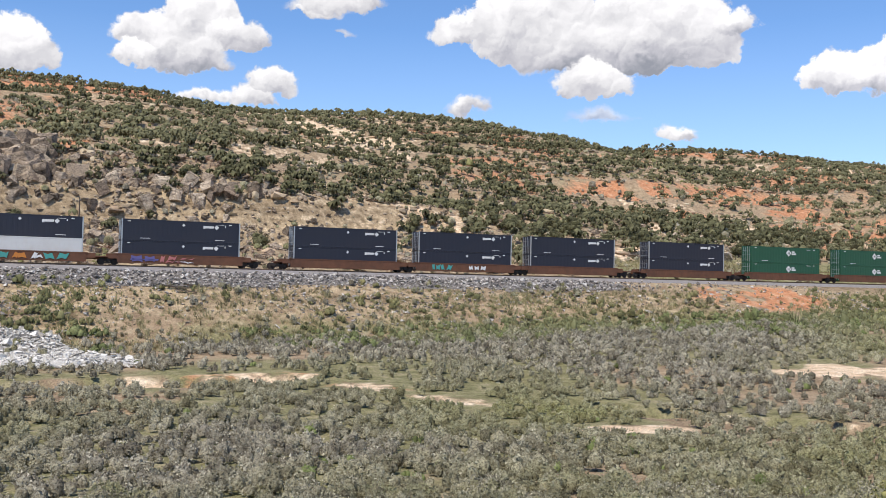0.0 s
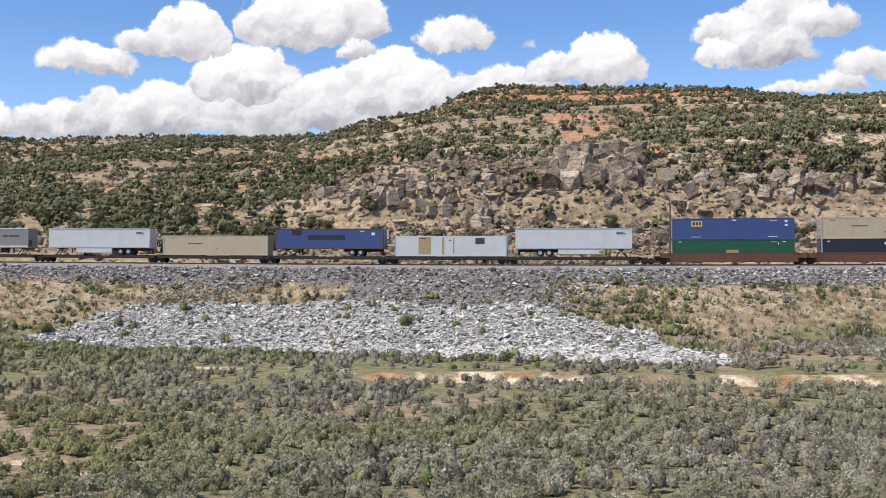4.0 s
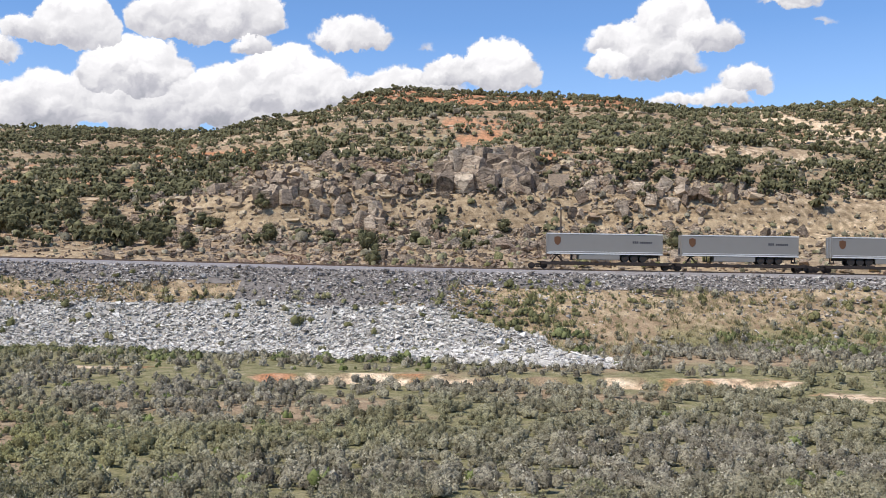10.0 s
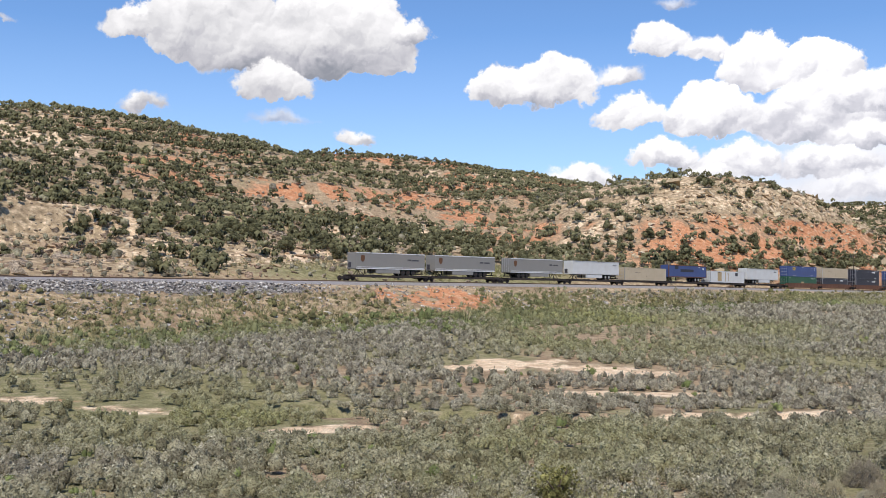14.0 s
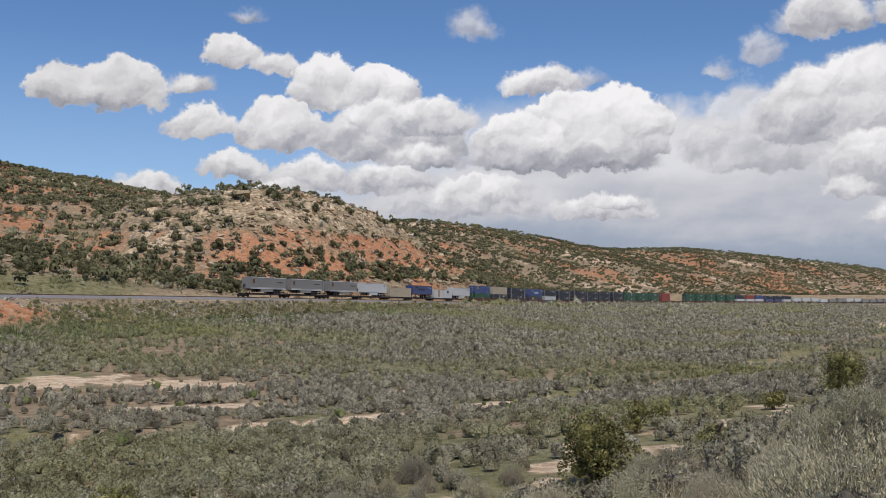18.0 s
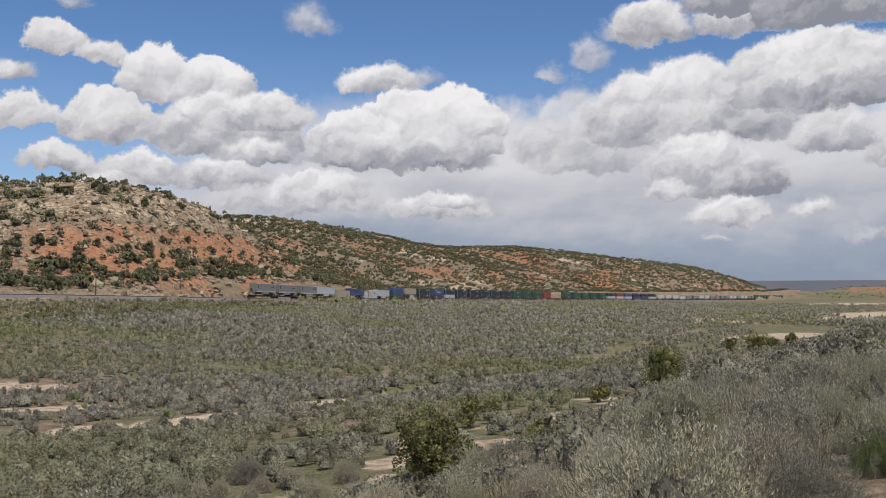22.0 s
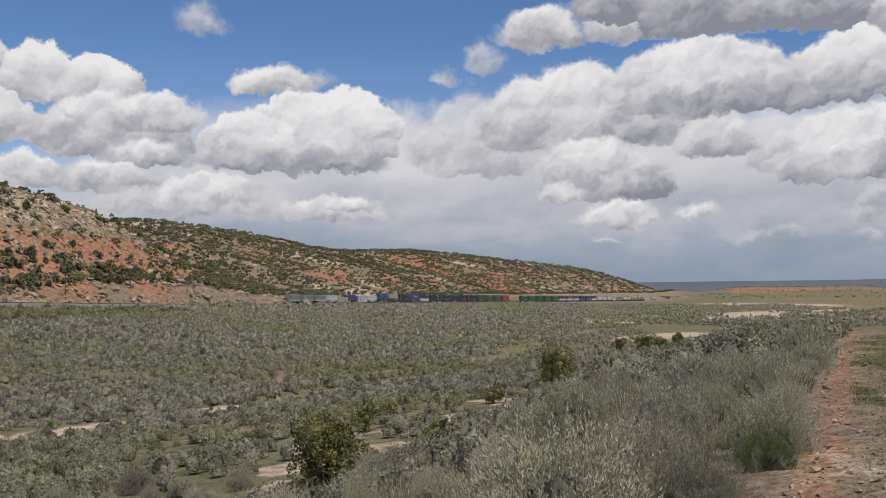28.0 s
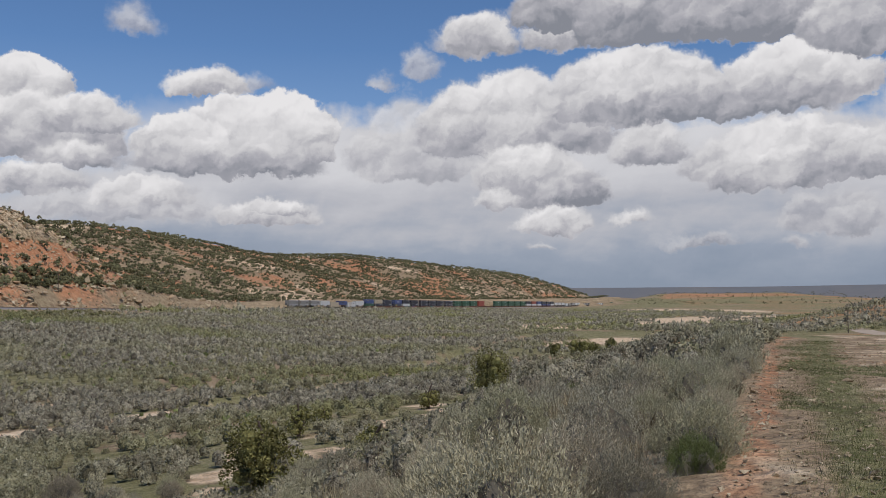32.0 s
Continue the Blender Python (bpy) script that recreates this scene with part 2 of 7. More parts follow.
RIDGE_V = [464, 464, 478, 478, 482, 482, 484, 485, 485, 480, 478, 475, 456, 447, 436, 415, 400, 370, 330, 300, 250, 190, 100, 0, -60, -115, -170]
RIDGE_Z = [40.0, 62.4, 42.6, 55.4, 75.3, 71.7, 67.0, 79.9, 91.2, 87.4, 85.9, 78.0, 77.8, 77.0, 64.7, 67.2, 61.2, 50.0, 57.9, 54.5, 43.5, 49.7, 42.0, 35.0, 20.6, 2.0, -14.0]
G = np.arange(-3000.0, 5000.1, 5.0)


def smooth(values, width):
    k = np.hanning(width + 2)[1:-1]
    return np.convolve(np.pad(values, width, mode="edge"), k / k.sum(), mode="same")[width:-width]


TV = smooth(np.interp(G, TRACK_U, TRACK_V), 21)
RZ = smooth(np.interp(G, RAIL_U, RAIL_Z), 25)
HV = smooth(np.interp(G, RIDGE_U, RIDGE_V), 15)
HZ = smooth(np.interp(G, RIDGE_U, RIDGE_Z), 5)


def track_v(u):
    return np.interp(u, G, TV)


def rail_z(u):
    return np.interp(u, G, RZ)


def lattice(i, j, seed):
    h = (i.astype(np.int64) * 374761393 + j.astype(np.int64) * 668265263 + seed * 974634533) & 0xFFFFFFFF
    h = ((h ^ (h >> 13)) * 1274126177) & 0xFFFFFFFF
    return ((h ^ (h >> 16)) & 0xFFFFFF) / float(0xFFFFFF)


def vnoise(x, y, seed=0):
    i, j = np.floor(x), np.floor(y)
    fx, fy = x - i, y - j
    fx, fy = fx * fx * (3 - 2 * fx), fy * fy * (3 - 2 * fy)
    a, b = lattice(i, j, seed), lattice(i + 1, j, seed)
    c, d = lattice(i, j + 1, seed), lattice(i + 1, j + 1, seed)
    return (a * (1 - fx) + b * fx) * (1 - fy) + (c * (1 - fx) + d * fx) * fy


def fbm(x, y, size, octaves=4, seed=0):
    total, amp, out = 0.0, 1.0, 0.0
    for k in range(octaves):
        out = out + amp * vnoise(x / size * 2 ** k + 17.3 * k, y / size * 2 ** k - 9.1 * k, seed + k)
        total += amp
        amp *= 0.5
    return out / total


def step(x, a, b):
    q = np.clip((x - a) / (b - a), 0, 1)
    return q * q * (3 - 2 * q)


GULLY_U = [-400, -150, -76, 0, 23, 35, 50, 63, 82, 126, 200, 400, 800]
GULLY_V = [120, 92, 86, 92, 86, 77, 55, 39, 30, 20, 10, -20, -120]


def gully(u, v):
    """The dry stream: across its bed, and how far it is cut."""
    gv = np.interp(u, GULLY_U, GULLY_V) + 7 * (fbm(u, v * 0, 14, 3, 9) - 0.5)
    return v - gv, step(fbm(u, v * 0, 16, 2, 12), 0.34, 0.5)


def land(u, v):
    """Height of the ground over the eye's level."""
    u, v = np.asarray(u, float), np.asarray(v, float)
    d = v - track_v(u)
    rz = rail_z(u)
    # valley: falls from the railway's toe to the stream
    drop = np.interp(u, [-400, -150, -60, 30, 90, 160, 300, 420], [5, 8, 11.2, 9.2, 7.2, 5.5, 3.0, 1.8])
    toe = rz - drop
    bed = np.interp(u, [-400, -100, 100, 300, 500, 1000, 2000, 5000], [-5, -9.0, -10.3, -10.8, -11.8, -14.5, -19.5, -45])
    bed = np.minimum(bed, toe)
    reach = np.interp(u, [0, 300, 800], [55, 90, 150])
    valley = toe + (bed - toe) * step(-d, 26, 26 + reach)
    valley = valley + 0.7 * (fbm(u, v, 26, 3, 5) - 0.5)
    across, cut = gully(u, v)
    valley = valley - 1.7 * step(across, -7, -0.5) * (1 - step(across, 0, 1.5)) * cut
    # embankment
    bank = step(-d, 5.2, 26)
    bank = 0.55 * bank + 0.45 * np.clip((-d - 5.2) / 20.8, 0, 1)
    near = (rz - 0.75) * (1 - bank) + valley * bank
    # bluff under the camera
    e = v + 0.5 + np.interp(u, [-60, 0, 400], [-3, 0, 66])
    top = -1.62 - 0.013 * np.clip(u, -200, 130) - 8.5 * step(u, 62, 175) - 0.3 * (fbm(u, v, 6, 3, 21) - 0.5)
    q = 0.55 * step(e, -1.5, 16) + 0.28 * step(e, 6, 44) + 0.17 * step(e, 20, 60)
    q = q + 0.05 * (fbm(u, v, 12, 3, 30) - 0.5) * step(e, -2, 6) * (1 - step(e, 40, 60))
    base = np.minimum(near, 50)
    low = np.where(e < 70, top * (1 - q) + base * q, base)
    low = np.where(u > 150, low * (1 - step(u, 150, 330)) + (top * (1 - step(e, -30, 40)) + base * step(e, -30, 40)) * step(u, 150, 330), low)
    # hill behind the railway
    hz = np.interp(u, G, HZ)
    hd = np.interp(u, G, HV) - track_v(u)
    cliff = step(u, -75, -45) * (1 - step(u, 55, 110))
    w = fbm(u, v, 60, 4, 40)
    ds = d + 26 * (w - 0.5)
    foot = 5.5
    qq = np.clip((ds - foot) / (hd - foot), 0, 1.6)
    slope = 0.75 * qq + 0.25 * qq ** 2 * (3 - 2 * np.clip(qq, 0, 1))
    west = 1 - step(u, -300, -150)
    slope = slope * (1 - west) + west * (0.45 * qq + 0.55 * np.clip(qq, 0, 1) ** 3)
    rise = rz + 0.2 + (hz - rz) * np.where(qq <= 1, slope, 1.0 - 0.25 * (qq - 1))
    rise = rise + cliff * (9.0 * step(ds, 44, 66) - 4.0 * step(ds, 20, 40) - 5.0 * step(ds, 75, 230))
    rise = rise + 8 * (fbm(u, v, 90, 3, 50) - 0.5) * step(d, 20, 90) * (1 - step(qq, 0.85, 1.0))
    ledge = fbm(u, v, 24, 3, 60)
    rise = rise + 2.6 * (np.abs(((rise + 6 * ledge) / 9.0) % 1.0 - 0.5) * 2 - 0.5) * step(d, 25, 60) * (1 - step(qq, 0.9, 1.02)) * (1 - 0.75 * step(u, 430, 520))
    # headland of red earth
    hu, hv = (u - 345) / 105, (v - 228) / 75
    lump = np.exp(-(np.abs(hu) ** 2.6 + np.abs(hv) ** 2.6)) * 44 - 3
    lump = lump - 5.0 * np.abs(fbm(u, 0.3 * v, 16, 3, 63) - 0.5) * step(lump, 2, 9)
    lump = lump + 1.1 * (np.abs(((lump + 5 * ledge) / 4.5) % 1.0 - 0.5) * 2 - 0.5) * step(lump, 12, 22)
    lump = lump + 0.8 * (np.abs(((lump + 4 * ledge) / 3.0) % 1.0 - 0.5) * 2 - 0.5) * step(lump, 1, 5) * (1 - step(lump, 12, 22)) * step(u, 360, 400)
    lump = lump * (0.30 + 0.70 * step(d, 6, 46))
    rise = np.maximum(rise, np.where(d > 4, lump + 2.0 * (w - 0.5), -99))
    out = np.where(d > 4, np.maximum(rise * step(d, 4.0, 12) + (rz - 0.75) * (1 - step(d, 4.0, 12)), rz - 0.9), low)
    # far country
    far = step(u, 1700, 2300)
    flat = np.interp(u, [1700, 2600, 5000], [-15, -18, -22])
    out = out * (1 - far) + flat * far
    hills = step(u, 1500, 2100) * (1 - step(u, 2500, 2900)) * step(fbm(u, v, 260, 3, 73), 0.36, 0.62)
    out = out + hills * (14 + 16 * fbm(u, v, 120, 3, 74)) * (1 - step(v - track_v(u), -60, 60))
    out = out + 11.5 * np.exp(-((u - 394) / 60) ** 2 - ((v + 156) / 36) ** 2)
    return out


def ground_z(u, v):
    return land(u, v) + EYE


# ---- building helpers ----
def mesh_of(name, verts, faces, mat=None, smooth_faces=False):
    """A mesh from arrays of points and of triangles or quads."""
    verts, faces = np.asarray(verts, np.float32), np.asarray(faces, np.int32)
    me = bpy.data.meshes.new(name)
    n, k = faces.shape
    me.vertices.add(len(verts))
    me.vertices.foreach_set("co", verts.ravel())
    me.loops.add(n * k)
    me.loops.foreach_set("vertex_index", faces.ravel())
    me.polygons.add(n)
    me.polygons.foreach_set("loop_start", np.arange(0, n * k, k, dtype=np.int32))
    me.polygons.foreach_set("use_smooth", np.full(n, smooth_faces))
    me.update(calc_edges=True)
    if mat:
        me.materials.append(mat)
    return me


def part(name, mesh, mat, parent, label=""):
    """Links a bmesh or a mesh as one object under its thing."""
    if isinstance(mesh, bmesh.types.BMesh):
        bm, mesh = mesh, bpy.data.meshes.new(name)
        bm.to_mesh(mesh)
        bm.free()
    if mat and not mesh.materials:
        mesh.materials.append(mat)
    ob = new(name, mesh)
    if parent:
        ob.parent = parent
    return tagged(ob, label)


def box(bm, x0, y0, z0, x1, y1, z1, bevel=0.0):
    """Adds a block to a bmesh."""
    r = bmesh.ops.create_cube(bm, size=1)
    for v in r["verts"]:
        v.co = Vector((x0 + (v.co.x + 0.5) * (x1 - x0), y0 + (v.co.y + 0.5) * (y1 - y0), z0 + (v.co.z + 0.5) * (z1 - z0)))
    if bevel:
        edges = list({e for v in r["verts"] for e in v.link_edges})
        bmesh.ops.bevel(bm, geom=edges, offset=bevel, segments=1, affect="EDGES")
    return bm


def rod(bm, a, b, radius, sides=10, radius2=None):
    a, b = Vector(a), Vector(b)
    m = Matrix.Translation((a + b) / 2) @ (b - a).to_track_quat("Z", "Y").to_matrix().to_4x4()
    bmesh.ops.create_cone(bm, cap_ends=True, segments=sides, radius1=radius, radius2=radius if radius2 is None else radius2, depth=(b - a).length, matrix=m)
    return bm


def blocks(*boxes, bevel=0.0):
    bm = bmesh.new()
    for b in boxes:
        box(bm, *b, bevel=bevel)
    return bm


# ---- materials ----
def nodes_of(name):
    mat = bpy.data.materials.new(name)
    mat.use_nodes = True
    nt = mat.node_tree
    return mat, nt, nt.nodes, nt.links, nt.nodes["Principled BSDF"]


def noise_node(nt, scale, detail=4, rough=0.55, coords="Object", distort=0.0):
    tc = nt.nodes.new("ShaderNodeTexCoord")
    n = nt.nodes.new("ShaderNodeTexNoise")
    n.inputs["Scale"].default_value, n.inputs["Detail"].default_value = scale, detail
    n.inputs["Roughness"].default_value, n.inputs["Distortion"].default_value = rough, distort
    nt.links.new(tc.outputs[coords], n.inputs["Vector"])
    return n


def ramp(nt, fac, stops):
    r = nt.nodes.new("ShaderNodeValToRGB")
    els = r.color_ramp.elements
    while len(els) < len(stops):
        els.new(0.5)
    for el, (p, c) in zip(els, stops):
        el.position, el.color = p, (*c, 1)
    nt.links.new(fac, r.inputs["Fac"])
    return r.outputs["Color"]


def mix(nt, fac, a, b, kind="MIX"):
    m = nt.nodes.new("ShaderNodeMix")
    m.data_type, m.blend_type = "RGBA", kind
    for sock, val in ((m.inputs["Factor"], fac), (m.inputs["A"], a), (m.inputs["B"], b)):
        if isinstance(val, bpy.types.NodeSocket):
            nt.links.new(val, sock)
        elif isinstance(val, tuple):
            sock.default_value = (*val, 1)
        else:
            sock.default_value = val
    return m.outputs["Result"]


def math_node(nt, op, a, b=0.0, c=0.0, clamp=False):
    m = nt.nodes.new("ShaderNodeMath")
    m.operation, m.use_clamp = op, clamp
    for sock, val in zip(m.inputs, (a, b, c)):
        if isinstance(val, bpy.types.NodeSocket):
            nt.links.new(val, sock)
        else:
            sock.default_value = val
    return m.outputs[0]


def bump(nt, bsdf, height, strength, distance):
    b = nt.nodes.new("ShaderNodeBump")
    b.inputs["Strength"].default_value, b.inputs["Distance"].default_value = strength, distance
    nt.links.new(height, b.inputs["Height"])
    nt.links.new(b.outputs["Normal"], bsdf.inputs["Normal"])


def coat(name, colour, rough=0.5, metal=0.0, wear=0.25, scale=1.2, grime=(0.16, 0.11, 0.08), relief=0.0):
    """Paint or metal with stains at two sizes."""
    mat, nt, nodes, links, bsdf = nodes_of(name)
    big, small = noise_node(nt, scale, 5, 0.65), noise_node(nt, scale * 14, 3, 0.6)
    f1 = math_node(nt, "MULTIPLY", math_node(nt, "SUBTRACT", big.outputs["Fac"], 0.42, clamp=True), wear * 4, clamp=True)
    col = mix(nt, f1, colour, grime)
    col = mix(nt, math_node(nt, "MULTIPLY", small.outputs["Fac"], wear * 0.7), col, tuple(min(1, c * 0.55) for c in colour))
    links.new(col, bsdf.inputs["Base Color"])
    links.new(math_node(nt, "ADD", math_node(nt, "MULTIPLY", big.outputs["Fac"], 0.3), rough - 0.15, clamp=True), bsdf.inputs["Roughness"])
    bsdf.inputs["Metallic"].default_value = metal
    if relief:
        bump(nt, bsdf, small.outputs["Fac"], 0.4, relief)
    return mat


def leafage(name, dark, light, other, patch=0.02):
    """Leaves, varied from plant to plant and over the land."""
    mat, nt, nodes, links, bsdf = nodes_of(name)
    geo = nodes.new("ShaderNodeNewGeometry")
    big = noise_node(nt, patch, 3)
    col = mix(nt, geo.outputs["Random Per Island"], dark, light)
    f = math_node(nt, "MULTIPLY", math_node(nt, "SUBTRACT", big.outputs["Fac"], 0.45, clamp=True), 5.0, clamp=True)
    # clumps and gaps of twig size, the gaps' shade put into the colour
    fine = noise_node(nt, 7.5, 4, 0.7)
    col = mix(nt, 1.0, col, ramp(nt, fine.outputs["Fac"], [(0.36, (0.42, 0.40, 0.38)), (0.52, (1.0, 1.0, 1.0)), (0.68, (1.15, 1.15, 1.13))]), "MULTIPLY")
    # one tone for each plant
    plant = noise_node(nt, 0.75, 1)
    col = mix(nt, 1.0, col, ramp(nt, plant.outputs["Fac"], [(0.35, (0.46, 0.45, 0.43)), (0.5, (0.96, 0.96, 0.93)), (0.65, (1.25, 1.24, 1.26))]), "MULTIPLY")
    links.new(mix(nt, f, col, mix(nt, geo.outputs["Random Per Island"], tuple(0.7 * c for c in other), other)), bsdf.inputs["Base Color"])
    bsdf.inputs["Roughness"].default_value = 0.8
    bsdf.inputs["Specular IOR Level"].default_value = 0.2
    return mat


def ground_material():
    """Earth, grass and rock, blended by the cover laid on the land's points."""
    mat, nt, nodes, links, bsdf = nodes_of("ground")
    at = nodes.new("ShaderNodeAttribute")
    at.attribute_name = "cover"
    sep = nodes.new("ShaderNodeSeparateColor")
    links.new(at.outputs["Color"], sep.inputs["Color"])
    n1, n2, n3 = noise_node(nt, 0.06, 5), noise_node(nt, 0.7, 5, 0.6), noise_node(nt, 6, 4, 0.65)
    soil = ramp(nt, n2.outputs["Fac"], [(0.3, (0.25, 0.175, 0.11)), (0.55, (0.40, 0.30, 0.19)), (0.75, (0.54, 0.43, 0.29))])
    sand = ramp(nt, n2.outputs["Fac"], [(0.3, (0.50, 0.335, 0.21)), (0.5, (0.74, 0.56, 0.37)), (0.72, (0.89, 0.75, 0.555))])
    grass = ramp(nt, n2.outputs["Fac"], [(0.3, (0.15, 0.145, 0.065)), (0.5, (0.26, 0.24, 0.12)), (0.72, (0.38, 0.325, 0.20))])
    earth = ramp(nt, n2.outputs["Fac"], [(0.28, (0.38, 0.160, 0.080)), (0.5, (0.54, 0.255, 0.130)), (0.72, (0.62, 0.39, 0.24))])
    rock = ramp(nt, n2.outputs["Fac"], [(0.3, (0.21, 0.155, 0.095)), (0.5, (0.39, 0.30, 0.19)), (0.72, (0.57, 0.46, 0.305))])

    def edge(channel, gain):
        s = math_node(nt, "ADD", channel, math_node(nt, "MULTIPLY", math_node(nt, "SUBTRACT", n2.outputs["Fac"], 0.5), 0.9))
        return math_node(nt, "MULTIPLY_ADD", math_node(nt, "SUBTRACT", s, 0.5), gain, 0.5, clamp=True)

    col = mix(nt, edge(sep.outputs["Green"], 3.0), soil, grass)
    col = mix(nt, edge(sep.outputs["Red"], 4.0), col, rock)
    col = mix(nt, edge(sep.outputs["Blue"], 4.0), col, earth)
    col = mix(nt, edge(at.outputs["Alpha"], 4.0), col, sand)
    # bedding: thin level bands that show where the land is steep
    tc = nodes.new("ShaderNodeTexCoord")
    squash = nodes.new("ShaderNodeMapping")
    squash.inputs["Scale"].default_value = (0.03, 0.03, 0.85)
    links.new(tc.outputs["Object"], squash.inputs["Vector"])
    beds = nodes.new("ShaderNodeTexNoise")
    beds.inputs["Scale"].default_value, beds.inputs["Detail"].default_value = 1.0, 4
    links.new(squash.outputs["Vector"], beds.inputs["Vector"])
    col = mix(nt, math_node(nt, "MULTIPLY", sep.outputs["Red"], 0.8, clamp=True), col, mix(nt, 1.0, col, ramp(nt, beds.outputs["Fac"], [(0.38, (0.66, 0.62, 0.58)), (0.48, (0.97, 0.95, 0.93)), (0.62, (1.18, 1.15, 1.1))]), "MULTIPLY"))
    shade = math_node(nt, "ADD", math_node(nt, "MULTIPLY", n3.outputs["Fac"], 0.9), 0.5)
    col = mix(nt, 1.0, col, ramp(nt, shade, [(0.72, (0.45, 0.44, 0.43)), (0.95, (0.95, 0.95, 0.95)), (1.15, (1.15, 1.14, 1.12))]), "MULTIPLY")
    links.new(col, bsdf.inputs["Base Color"])
    bsdf.inputs["Roughness"].default_value = 0.95
    bsdf.inputs["Specular IOR Level"].default_value = 0.15
    bump(nt, bsdf, math_node(nt, "ADD", n2.outputs["Fac"], math_node(nt, "MULTIPLY", n3.outputs["Fac"], 0.4)), 0.8, 0.5)
    return mat


def blob(u, v, cu, cv, ru, rv, turn=0.0):
    c, s = math.cos(radians(turn)), math.sin(radians(turn))
    a, b = (u - cu) * c + (v - cv) * s, -(u - cu) * s + (v - cv) * c
    return np.exp(-(a / ru) ** 2 - (b / rv) ** 2)


# bare places on the valley floor and the bluff: u, v, half length, half width, turn
FAN_U = [-72, -52, -28, -3, 13, 16]
FAN_LOW = [119, 117, 110.5, 103, 96.5, 96.5]
STREAM_BARE = [(77, 77, 4, 2.4, -25), (84, 78, 4.5, 2.6, -30), (87, 71, 4.5, 2.8, -30), (88, 65.5, 4.5, 2.0, -20), (71, 57.5, 4, 2.0, -25), (76, 53, 4, 1.8, -25), (65, 41.5, 4, 1.6, -30), (71, 37, 3.5, 1.4, -30), (129, 26, 4, 1.6, -15), (95, 47, 3, 1.1, -20), (110, 38, 3, 1.1, -20), (38.5, 54, 3, 1.4, -15), (106, 18.7, 3, 1.3, -20), (83, 31, 3.5, 1.4, -20)]
FLOOR_BARE = [(19, 89, 3.5, 1.6, 0), (24.5, 88, 3.5, 1.6, -10), (29, 79, 4, 1.6, -40), (33, 71, 4.0, 1.6, -50), (-36, 97, 5, 1.4, 0), (-19, 92, 4, 1.5, 3), (-8, 93, 4, 1.6, 3), (-27.9, 46.5, 2.6, 1.2, 0), (-23.5, 43.5, 2.0, 1.0, 0), (-27, 29, 4, 2.2, 10), (-22, 27.5, 3, 1.6, 10), (-13.5, 63, 2, 1.0, 0), (-73, 76, 5, 1.4, 0)]
BLUFF_BARE = [(38, 11, 2.6, 1.2, 20), (45, 7.5, 3, 1.2, -5), (36, 5.5, 2.4, 1.0, 0), (57, 4, 3.5, 1.1, -8), (66, 6, 3.5, 1.0, -8), (30, 9, 2.0, 0.9, 30), (48, 13, 3.5, 1.0, 0)]
BARE = STREAM_BARE + FLOOR_BARE + BLUFF_BARE


# orange slopes of the hill: along, up from the rails, half length, half width, turn
RED_SLOPES = [(196, 135, 26, 9, 0), (188, 104, 22, 8, -10), (250, 128, 40, 22, 0), (232, 82, 26, 12, 0), (20, 100, 24, 6, 0), (150, 150, 22, 8, 10), (-100, 175, 30, 8, 0), (440, 120, 60, 16, 0), (560, 90, 60, 14, 0)]


def washed(u, v):
    """Small bare spots of pink earth on the side of the bluff."""
    side = (1 - step(v + 0.165 * u, 16, 24)) * step(v + 0.25 * u, 3.5, 7) * step(u, 22, 30) * (1 - step(u, 80, 110))
    return side * step(fbm(u, 1.3 * v, 2.3, 3, 93), 0.56, 0.66)


def path_line(u):
    """The trodden path along the bluff."""
    return np.interp(u, [-10, 4, 9.7, 20.4, 43.9, 60], [-1.0, -1.15, -2.25, -5.0, -10.9, -15.5])


def pans(u, v):
    """Pale dried-up pans on the far valley floor."""
    streak = step(fbm(u / 5, v, 12, 3, 99), 0.32, 0.46)
    wide = np.clip(1.7 * blob(u, v, 500, -82, 150, 38, -28), 0, 1) * streak
    return np.clip(wide + 1.6 * blob(u, v, 252, -19, 28, 6.5, -25) + 0.9 * np.clip(1.5 * blob(u, v, 900, -150, 150, 60), 0, 1) * streak, 0, 1)


